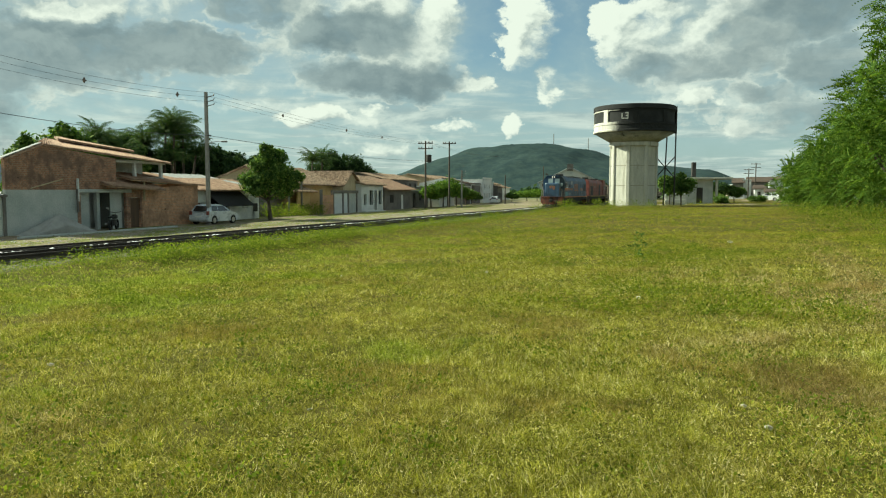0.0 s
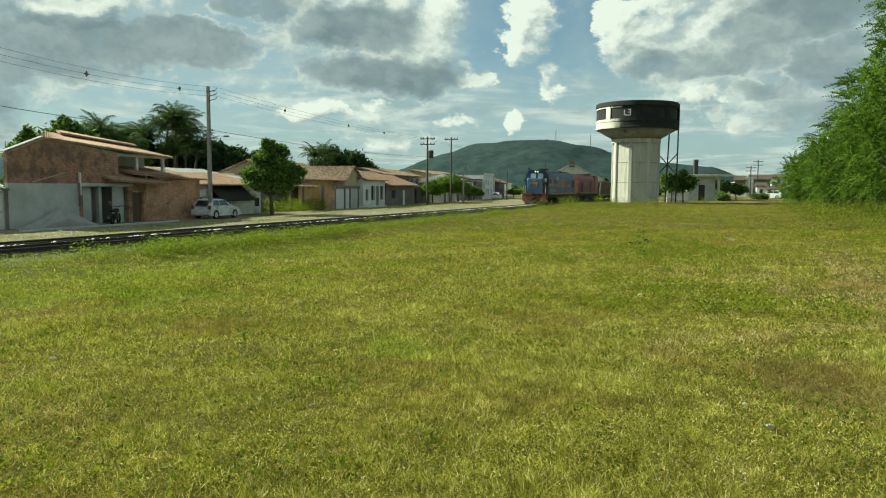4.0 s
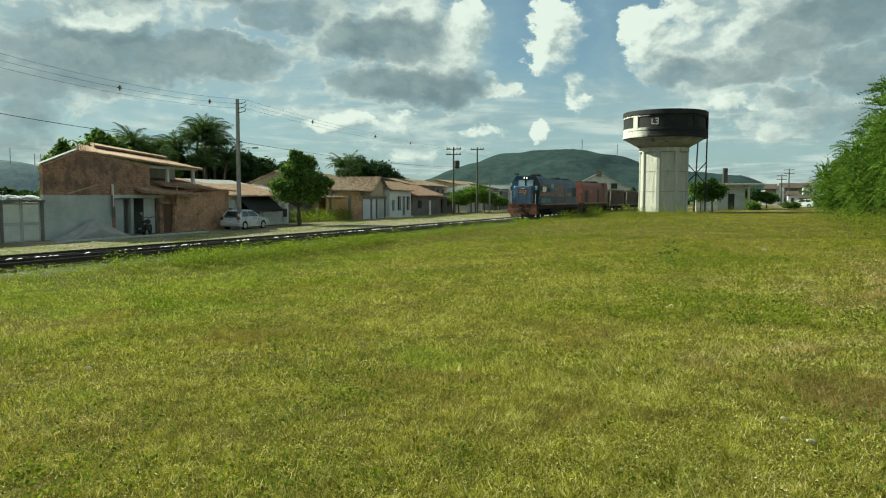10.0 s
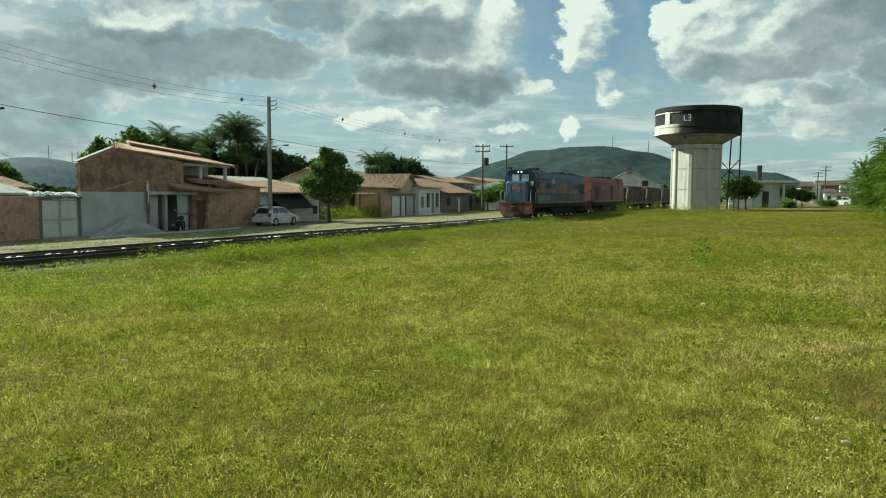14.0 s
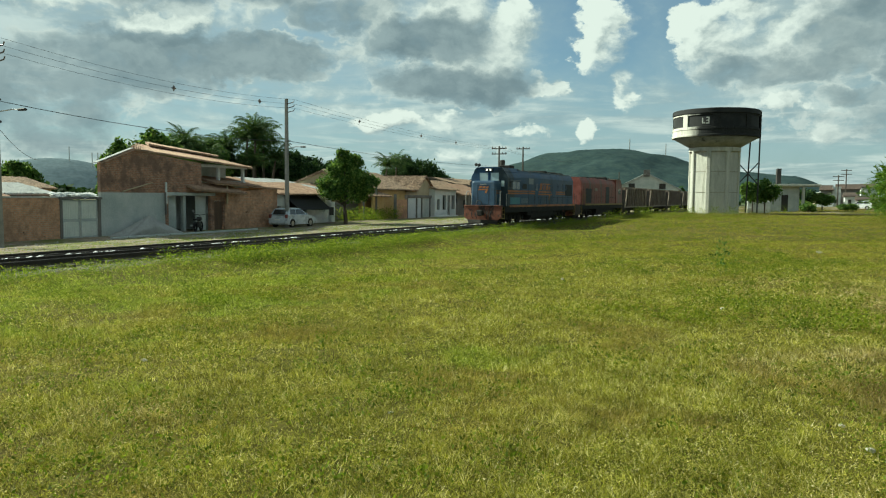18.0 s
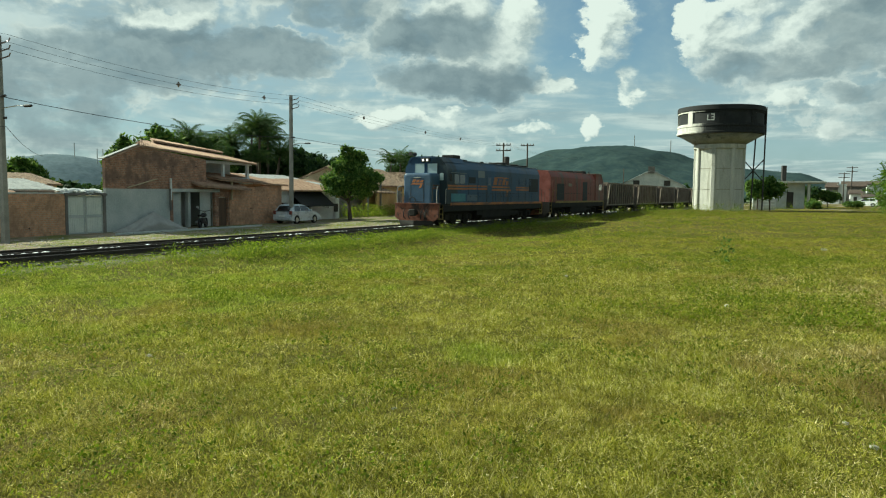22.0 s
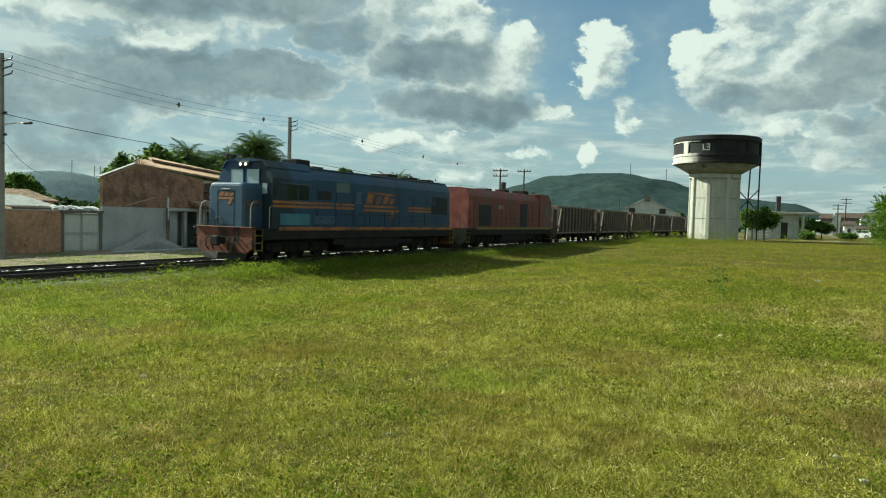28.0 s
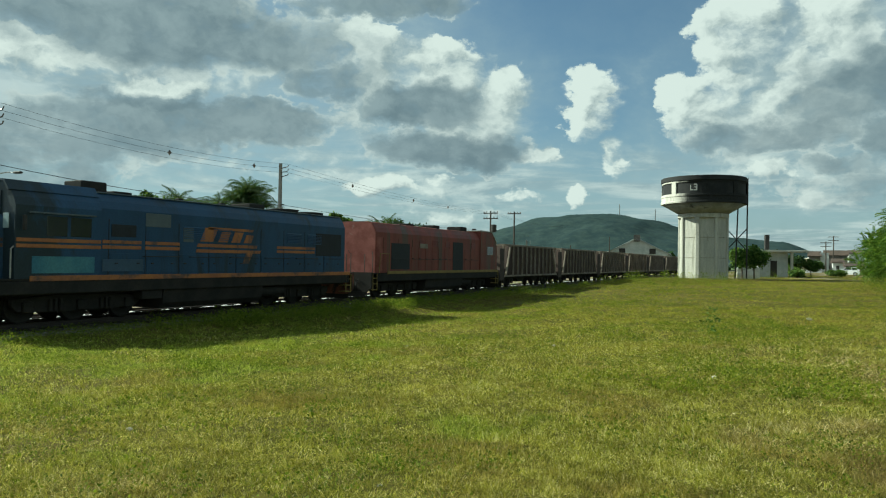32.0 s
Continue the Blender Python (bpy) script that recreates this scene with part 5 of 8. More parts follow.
def brick_house():
    h = house("unfinished two-storey brick house with clay-tile roofs", 0)
    part("lower_wall", Shape().box(2.4, 7.1, 0, .2, -.2, 2.36), PLASTER_GREY, h, "roughly rendered grey lower wall")
    gable = [(2.4, 2.36), (10.3, 2.36), (10.3, 4.26), (4.7, 4.76), (2.4, 3.92)]
    part("upper_wall", Shape().prism(gable, "y", 0.0, .2), BRICK_RED, h, "bare red block gable wall")
    part("side_wall", Shape().prism([(2.4, .2), (2.62, .2), (9.4, 6.8), (9.2, 6.9)], "z", -.2, 3.9), BRICK_RED, h, "side wall along the slanting plot line")
    part("rear_wall", Shape().box(9.3, 16, 6.7, 6.9, -.2, 4.4), BRICK_RED, h)
    part("inner_wall", Shape().box(10.1, 10.3, .2, 2.6, 2.36, 4.3), BRICK_RED, h)
    part("coping", Shape().prism([(2.2, 3.92), (4.7, 4.83), (4.7, 4.87), (2.2, 3.96)], "y", -.04, .25), FIBRO, h, "thin coping along the gable")
    tile_roof("roof", (4.7, -.15, 4.82), (16.1, .35, 4.22), (9.9, 5.0, 5.58), (16.6, 5.0, 5.12), TILE, h)
    tile_roof("roof", (9.3, 6.9, 3.95), (2.3, -.1, 3.95), (9.95, 5.1, 5.50), (4.7, -.1, 4.84), TILE, h)
    tile_roof("upper_roof", (9.2, 3.2, 5.46), (15.9, 3.2, 5.08), (12.4, 6.6, 5.90), (16.9, 6.6, 5.55), TILE, h)
    # balcony
    part("balcony_back", Shape().box(10.3, 15.9, 2.6, 2.8, 2.4, 4.4), PLASTER_GREY, h)
    part("balcony_floor", Shape().box(10.3, 15.9, .6, 2.6, 2.78, 2.95), PLASTER_GREY, h)
    part("balcony_door", Shape().box(12.6, 13.3, 2.56, 2.6, 2.95, 4.1, .01), DARK_INSIDE, h)
    for u in (10.45, 11.05, 12.95, 15.55):
        part("balcony_post", Shape().box(u - .10, u + .10, .75, .95, 2.95, 4.22, .02), WHITEWASH, h)
    part("balcony_parapet", Shape().box(10.3, 15.8, .78, .90, 2.95, 3.22), PLASTER_GREY, h)
    part("roof_beam", Shape().box(10.3, 15.9, .72, .98, 4.10, 4.24), WHITEWASH, h)
    # garage, door and lean-to
    wall_with_holes("garage_front", 7.1, 12.5, -.02, .2, -.2, 2.45, [(7.35, 11.1, -.2, 2.22), (11.45, 12.35, -.2, 1.88)], BRICK_RED, h, "block garage front with a wide opening")
    part("garage_beam", Shape().box(7.1, 11.5, -.10, -.02, 2.20, 2.40, .02), PLASTER_GREY, h)
    for u0, u1, m in ((7.4, 8.35, PLASTER_GREY), (10.05, 11.05, PLASTER_GREY)):
        part("garage_leaf", Shape().box(u0, u1, .30, .36, -.05, 2.2, .01), m, h)
    part("garage_back", Shape().box(7.2, 11.3, 2.2, 2.4, -.2, 2.42), WHITEWASH, h, "whitewashed inner wall")
    part("garage_side", Shape().box(7.0, 7.2, .2, 4.6, -.2, 2.4), PLASTER_GREY, h)
    part("garage_side", Shape().box(11.3, 11.45, .2, 4.6, -.2, 2.4), PLASTER_GREY, h)
    part("garage_ceiling", Shape().box(7.1, 11.5, .2, 4.8, 2.42, 2.52), PLASTER_DARK, h)
    part("garage_post", Shape().box(8.9, 9.15, .25, .5, -.1, 2.2, .02), PLASTER_GREY, h)
    part("door", Shape().box(11.47, 12.33, .08, .14, -.1, 1.86, .01), DOOR_BROWN, h, "brown wooden door")
    lean = [(12.5, -.2), (18.4, -.2), (18.4, 2.82), (12.5, 2.42)]
    part("lean_to_wall", Shape().prism(lean, "y", -.05, .15), BRICK_ORANGE, h, "orange block wall of the lean-to")
    part("lean_to_side", Shape().box(18.2, 18.4, .15, 5, -.2, 2.8), BRICK_ORANGE, h)
    tile_roof("lean_to_roof", (8.9, -.75, 2.62), (14.0, -.75, 2.40), (8.9, 1.6, 3.42), (14.0, 1.6, 3.22), TILE, h)
    tile_roof("lean_to_roof", (11.2, -.35, 3.06), (18.9, -.35, 2.78), (11.2, 4.2, 3.92), (18.9, 4.2, 3.62), TILE, h)
    for u in (7.05, 12.6):
        part("timber_prop", Shape().box(u - .055, u + .055, -.20, -.08, 1.7, 3.0, .02), WHITEWASH if u < 8 else PLASTER_BEIGE, h)
    part("leaning_plank", Shape().tube([(3.8, -.12, 2.42), (6.0, -.12, 2.95)], .032, 6), PLASTER_BEIGE, h)
    part("drain_pipe", Shape().tube([(7.0, -.14, 1.1), (7.0, -.14, 2.4)], .06, 8), PLASTER_DARK, h)


brick_house()


def gate_and_wall():
    w = tagged(new("garden_wall"), "bare red block boundary wall beside the gate", "wall", "boundary walls")
    w.matrix_world = street(0)
    part("wall_face", Shape().box(-14, -.15, 0, .18, -.2, 2.06), BRICK_ORANGE, w)
    part("wall_capping", Shape().box(-14, -.15, -.03, .21, 2.06, 2.12), PLASTER_GREY, w)
    g = thing("yard_gate", "pale sheet-metal double yard gate, closed", "gate", at=street(0))
    part("gate_post", Shape().box(-.15, .0, -.04, .16, -.1, 2.12, .01), PLASTER_DARK, g)
    part("gate_post", Shape().box(2.22, 2.38, -.04, .16, -.1, 2.12, .01), PLASTER_DARK, g)
    for a, b in ((.02, 1.07), (1.13, 2.20)):
        leaf = part("gate_leaf", Shape().box(a, b, .06, .09, .03, 1.93), GATE_PALE, g)
        fr = Shape().box(a, b, .03, .10, 1.88, 1.96).box(a, b, .03, .10, .0, .07).box(a, a + .06, .03, .10, .07, 1.88).box(b - .06, b, .03, .10, .07, 1.88).box(a, b, .025, .1, .83, .98)
        part("leaf_frame", fr, PLASTER_GREY, leaf)
        rib = Shape()
        n = 9
        for i in range(n):
            c = a + .1 + (b - a - .2) * i / (n - 1)
            rib.box(c - .02, c + .02, .04, .06, .1, 1.85)
        part("leaf_ribs", rib, GATE_PALE, leaf)
    part("gate_sill", Shape().box(.0, 2.25, -.08, .12, -.12, 0), WHITEWASH, g)
    part("gate_canopy", Shape().box(-.2, 2.42, -.1, .6, 1.98, 2.10), PLASTER_DARK, g)
    # rubble of old tiles on the canopy
    rub = Shape()
    rnd = random.Random(3)
    for _ in range(90):
        a, b, z = rnd.uniform(-.1, 2.3), rnd.uniform(-.05, .55), 2.10 + rnd.uniform(0, .22)
        q = rnd.uniform(.08, .2)
        rub.add([(a - q, b - q, z - .1), (a + q, b - q * .6, z), (a + q * .6, b + q, z + .05), (a - q, b + q, z)], [(0, 1, 2, 3), (3, 2, 1, 0)])
        rub.box(a - q * .5, a + q * .5, b - .05, b + .05, 2.09, z)
    solo("tile_rubble", rub, WHITEWASH, "heap of broken pale tiles on the gate canopy", "rubble", kind="stuff", at=street(0))


gate_and_wall()


def back_roofs():
    """Low houses behind the garden wall."""
    rows = [(-3.5, 5.5, 4.5, 5.5, 1.55, .55, TILE, WHITEWASH), (1.0, 7.5, 4.5, 6, 1.75, .55, FIBRO, PLASTER_DARK), (5.8, 15.0, 6.0, 6.0, 2.15, .70, TILE_OLD, PLASTER_BEIGE), (-9.0, 9.0, 6.0, 6.0, 1.7, .6, TILE_OLD, PLASTER_DARK), (-16.0, 4.0, 6.0, 6.0, 2.1, .7, TILE, WHITEWASH), (7.5, 24.0, 6.5, 6.0, 2.4, .8, FIBRO, PLASTER_GREY), (-1.0, 18.0, 6.0, 6.0, 1.9, .7, FIBRO, PLASTER_BEIGE), (14.0, 34.0, 7.0, 6.0, 2.4, .8, TILE, WHITEWASH), (-8.0, 20.0, 6.5, 6.0, 2.0, .7, TILE, PLASTER_GREY)]
    for u, v, w, d, z, rise, roof, wall in rows:
        h = house("low house with a shallow tiled roof behind the wall", u, v)
        part("wall", Shape().prism([(0, -.2), (d, -.2), (d, z + .55), (d / 2, z + .55 + rise), (0, z + .55)], "x", 0, w), wall, h)
        tile_roof("roof", (-.3, -.3, z + .52), (w + .3, -.3, z + .52), (-.3, d / 2, z + .62 + rise), (w + .3, d / 2, z + .62 + rise), roof, h)
        tile_roof("roof", (w + .3, d + .3, z + .52), (-.3, d + .3, z + .52), (w + .3, d / 2, z + .62 + rise), (-.3, d / 2, z + .62 + rise), roof, h)


back_roofs()


def white_shop():
    h = house("whitewashed corner shop with a black awning and tiled roof", 18.7)
    wall_with_holes("front_wall", 0, 9.0, .9, 1.1, -.2, 2.5, [(.5, 1.5, -.2, 1.95), (2.1, 5.2, -.2, 2.2), (7.0, 8.0, .95, 2.0)], WHITEWASH, h, "whitewashed front")
    part("end_wall", Shape().box(8.8, 9.0, 1.1, 6, -.2, 2.7), WHITEWASH, h)
    part("end_wall", Shape().box(0, .2, 1.1, 6, -.2, 2.7), WHITEWASH, h)
    part("end_wall", Shape().box(.2, 8.8, 5.8, 6, -.2, 3.0), WHITEWASH, h)
    part("inside", Shape().box(.2, 8.8, 3.0, 3.1, -.2, 2.6), DARK_INSIDE, h)
    awn = Shape().prism([(0.9, 2.30), (-.55, 1.15), (-.58, 1.18), (.88, 2.36)], "x", 1.9, 6.6)
    part("awning", awn, RUBBER, h, "black cloth awning hung over the front")
    part("shop_door", Shape().box(.55, 1.45, .98, 1.04, -.1, 1.93, .01), DOOR_BROWN, h)
    window(h, 7.05, 7.95, .95, 1.0, 1.95, WHITEWASH)
    part("sign_board", Shape().box(.9, 1.75, .82, .88, 1.45, 2.05, .01), PALE_PAINT, h)
    tile_roof("roof", (-.3, .2, 2.42), (8.8, .2, 2.42), (-.3, 4.6, 3.35), (8.8, 4.6, 3.35), TILE, h)
    b = house("pale block with a grey sheet roof behind the shop", 25.5, 6.0)
    part("wall", Shape().prism([(0, -.2), (5, -.2), (5, 3.5), (0, 2.9)], "x", 0, 9), PLASTER_BLUE, b)
    tile_roof("roof", (-.3, -.2, 2.95), (9.3, -.2, 2.95), (-.3, 5.2, 3.9), (9.3, 5.2, 3.9), FIBRO, b, .18)
    k = house("small white kiosk by the shop", 27.2, .9)
    part("wall", Shape().box(0, 1.2, 0, 1.5, -.1, 1.75, .02), WHITEWASH, k)
    part("hatch", Shape().box(.25, .95, -.02, .02, .6, 1.3, .01), DARK_INSIDE, k)


white_shop()


def ochre_house():
    w = thing("garden_wall", "stained brown wall round a weedy plot", "wall", "boundary walls", at=street(28.8, 3.0))
    part("wall_face", Shape().box(0, 9.2, 0, .2, -.2, 1.75), PLASTER_DARK, w)
    bl = house("small blue-white house with a tiled roof", 30.5, 6.0)
    part("wall", Shape().prism([(0, -.2), (5, -.2), (5, 2.6), (2.5, 3.4), (0, 2.6)], "x", 0, 6.2), PLASTER_BLUE, bl)
    window(bl, 2.0, 3.2, -.07, 1.2, 2.2, WHITEWASH, 2)
    tile_roof("roof", (-.3, -.35, 2.55), (6.5, -.35, 2.55), (-.3, 2.5, 3.5), (6.5, 2.5, 3.5), TILE, bl)
    h = house("ochre house with a sagging old tile roof", 36.5, 2.5)
    part("wall", Shape().box(0, 11.5, 0, .2, -.2, 3.05), PLASTER_OCHRE, h)
    part("wall", Shape().box(0, .2, .2, 9, -.2, 3.3), PLASTER_OCHRE, h)
    part("wall", Shape().box(11.3, 11.5, .2, 9, -.2, 3.3), PLASTER_OCHRE, h)
    part("side_gable", Shape().prism([(0, 3.0), (9, 3.0), (4.5, 5.0)], "x", 0.02, .2), PLASTER_BEIGE, h)
    tile_roof("roof", (-.4, -.5, 3.0), (11.7, -.5, 3.05), (-.4, 4.5, 4.85), (11.7, 4.5, 4.95), TILE_OLD, h, .26, 18)
    tile_roof("roof", (11.7, 9.5, 3.05), (-.4, 9.5, 3.0), (11.7, 4.5, 4.95), (-.4, 4.5, 4.85), TILE_OLD, h, .26, 10)
    tile_roof("porch_roof", (-2.6, -1.6, 2.35), (3.4, -1.6, 2.30), (-2.6, .6, 2.95), (3.4, .6, 2.9), TILE_OLD, h)
    part("porch_wall", Shape().box(-.4, 3.2, -1.3, -1.15, -.2, 2.3), PLASTER_OCHRE, h)
    for u in (-2.4, .2):
        part("porch_post", Shape().box(u - .08, u + .08, -1.45, -1.3, -.2, 3.4 if u > 0 else 2.4), PLASTER_DARK, h)
    f = thing("garden_wall", "orange block front wall with an old timber post", "wall", "boundary walls", at=street(38.8, 0))
    part("wall_face", Shape().box(0, 2.7, 0, .18, -.2, 1.95), BRICK_ORANGE, f)
    part("wall_post", Shape().box(-.1, .08, -.06, .2, -.2, 2.5), PLASTER_DARK, f)
    g = thing("garage_front", "garage with three white folding doors", "garage", at=street(41.6, 0))
    part("lintel", Shape().box(-.1, 6.4, -.05, .3, 2.12, 2.42), PLASTER_DARK, g)
    for u0, u1, m in ((.15, 2.2, DOOR_WHITE), (2.55, 3.6, DOOR_WHITE), (3.85, 5.9, PLASTER_GREY)):
        d = part("garage_door", Shape().box(u0, u1, .05, .11, -.05, 2.1, .01), m, g)
        rib = Shape()
        for i in range(int((u1 - u0) / .26)):
            rib.box(u0 + .1 + i * .26, u0 + .14 + i * .26, .035, .05, .0, 2.05)
        part("door_rib", rib, m, d)
    for u in (-.1, 2.3, 3.68, 6.0):
        part("garage_post", Shape().box(u, u + .2, -.02, .25, -.2, 2.12), PLASTER_DARK, g)
    b = house("beige gabled house with its gable to the street", 46.6, 1.2)
    part("gable_wall", Shape().prism([(0, -.2), (4.6, -.2), (4.6, 3.2), (2.2, 4.55), (0, 3.0)], "y", 0, .2), PLASTER_BEIGE, b)
    part("side_wall", Shape().box(0, .2, .2, 8, -.2, 3.0), PLASTER_BEIGE, b)
    part("side_wall", Shape().box(4.4, 4.6, .2, 8, -.2, 3.2), PLASTER_BEIGE, b)
    tile_roof("roof", (-.3, 8, 2.95), (-.3, -.3, 2.95), (2.2, 8, 4.65), (2.2, -.3, 4.65), TILE_OLD, b)
    tile_roof("roof", (5.0, -.3, 3.0), (5.0, 8, 3.0), (2.2, -.3, 4.65), (2.2, 8, 4.65), TILE_OLD, b)
    part("door", Shape().box(3.2, 4.2, -.04, .02, -.1, 1.95, .01), DARK_INSIDE, b)


ochre_house()


def white_row():
    h = house("white cottage with dark doors and a tiled roof", 50.2, 0.5)
    holes = [(.7, 1.5, .75, 2.0), (2.4, 3.5, .75, 2.45), (4.0, 4.8, -.2, 2.45), (5.3, 6.4, .75, 2.45)]
    wall_with_holes("front_wall", 0, 6.9, 0, .2, -.2, 3.2, holes, WHITEWASH, h, "whitewashed front")
    part("inside", Shape().box(.1, 6.8, .5, .6, -.2, 3.1), DARK_INSIDE, h)
    part("side_wall", Shape().box(0, .2, .2, 7, -.2, 3.2), WHITEWASH, h)
    part("side_wall", Shape().box(6.7, 6.9, .2, 7, -.2, 3.2), WHITEWASH, h)
    for a, b, c, d in holes:
        fr = Shape().box(a - .08, a, -.03, .08, max(c, 0), d + .08).box(b, b + .08, -.03, .08, max(c, 0), d + .08).box(a, b, -.03, .08, d, d + .08)
        part("opening_frame", fr, PALE_PAINT, h)
    tile_roof("roof", (-.3, -.45, 3.15), (7.2, -.45, 3.15), (-.3, 3.5, 4.3), (7.2, 3.5, 4.3), TILE_OLD, h)
    part("front_slab", Shape().box(-2.5, 3.5, -1.6, -.3, -.2, .12), WHITEWASH, h)
    r = house("dark-walled house under a bright orange tiled roof", 57.6, .5)
    part("wall", Shape().box(0, 10.5, 0, 6.8, -.2, 2.65), PLASTER_DARK, r)
    part("gable_wall", Shape().prism([(-.0, 2.65), (6.8, 2.65), (3.4, 3.95)], "x", 10.3, 10.5), PLASTER_BEIGE, r)
    tile_roof("roof", (-.4, -.7, 2.55), (10.8, -.7, 2.6), (-.4, 3.4, 3.95), (10.8, 3.4, 4.0), TILE, r)
    part("door", Shape().box(6.2, 6.9, -.04, .02, -.1, 1.9, .01), PALE_PAINT, r)
    part("window", Shape().box(2.0, 3.2, -.04, .02, .9, 1.9, .01), DARK_INSIDE, r)
    rows = [(69, 1.5, 10, 7, 2.4, PLASTER_DARK, 0, FIBRO), (66, 11, 24, 9, 3.6, PLASTER_BEIGE, 1.4, TILE_OLD), (80, 0, 9, 8, 2.2, WHITEWASH, 0, FIBRO), (98, 1.5, 8, 8, 3.2, PLASTER_DARK, 0, FIBRO), (107, 3, 6, 9, 4.0, WHITEWASH, 1.0, ROOF_DARK), (113.5, 2.5, 5, 9, 3.6, PLASTER_DARK, 0, FIBRO), (119, 2, 8, 9, 4.8, WHITEWASH, 0, FIBRO), (127.5, 3, 6, 9, 4.1, PLASTER_GREY, 0, FIBRO), (134, 2, 5, 9, 3.5, PLASTER_DARK, .9, ROOF_DARK), (142, 6, 12, 9, 3.2, PLASTER_BEIGE, 1.5, TILE), (158, 9, 12, 9, 4.4, PLASTER_BEIGE, 1.2, TILE_OLD), (176, 10, 14, 9, 3.6, WHITEWASH, 1.2, TILE_OLD), (92, 14, 20, 10, 4.6, PLASTER_DARK, 1.2, TILE_OLD), (120, 14, 26, 10, 5.2, PLASTER_BEIGE, 1.0, TILE_OLD)]
    for u, v, w, d, z, wall, rise, roof in rows:
        t = house("plain town house farther up the street", u, v)
        rnd = random.Random(u)
        holes = []
        x = .8
        while x < w - 1.6:
            holes.append((x, x + 1.0, .0 if rnd.random() < .3 else 1.0, 2.1))
            if z > 4.2:
                holes.append((x, x + .9, 3.0, 3.9))
            x += rnd.uniform(2.0, 3.2)
        wall_with_holes("front_wall", 0, w, 0, .25, -.2, z, [q for q in holes if q[3] < z - .1], wall, t)
        part("inside", Shape().box(.2, w - .2, .5, .6, -.2, z - .1), DARK_INSIDE, t)
        part("side_wall", Shape().box(0, .25, .25, d, -.2, z), wall, t)
        part("side_wall", Shape().box(w - .25, w, .25, d, -.2, z), wall, t)
        part("side_wall", Shape().box(.25, w - .25, d - .25, d, -.2, z), wall, t)
        if rise:
            tile_roof("roof", (-.3, -.5, z - .05), (w + .3, -.5, z - .05), (-.3, d / 2, z + rise), (w + .3, d / 2, z + rise), roof, t, .3, 10)
            part("gable_wall", Shape().prism([(0, z), (d, z), (d / 2, z + rise - .1)], "x", 0, .2), wall, t)
        else:
            part("roof_slab", Shape().box(-.1, w + .1, -.1, d + .1, z, z + .16), PLASTER_GREY, t)
            part("parapet", Shape().box(-.1, w + .1, -.1, .08, z + .16, z + .5), wall, t)


white_row()


def sand_heap():
    """A heap of building sand against the rendered wall."""
    s = Shape()
    n, m = 40, 14
    rnd = random.Random(8)
    for j in range(m + 1):
        for i in range(n):
            a = 2 * math.pi * i / n
            r = j / m
            k = 1 + .10 * math.sin(3 * a + 1) + .06 * math.sin(7 * a)
            h = 1.12 * (1 - r) ** 1.15 + rnd.uniform(-.02, .02)
            s.v.append((r * 2.75 * k * math.cos(a), max(-.62, r * 1.25 * k * math.sin(a)), h - .05))
    s.f = [(j * n + i, j * n + (i + 1) % n, j * n + n + (i + 1) % n, j * n + n + i) for j in range(m) for i in range(n)]
    solo("sand_mound", s, SAND, "heap of grey building sand against the wall", "sand heap", at=street(5.1, -.66), smooth=True)
    ks = thing("kerb", "low pale kerb along the house fronts", "kerb", kind="structure", at=street(1.0, -2.2))
    for i in range(12):
        part("kerb_stone", Shape().box(i * 1.0, i * 1.0 + .97, -.12, .12, -.15, .09, .015), PLASTER_GREY, ks)


sand_heap()


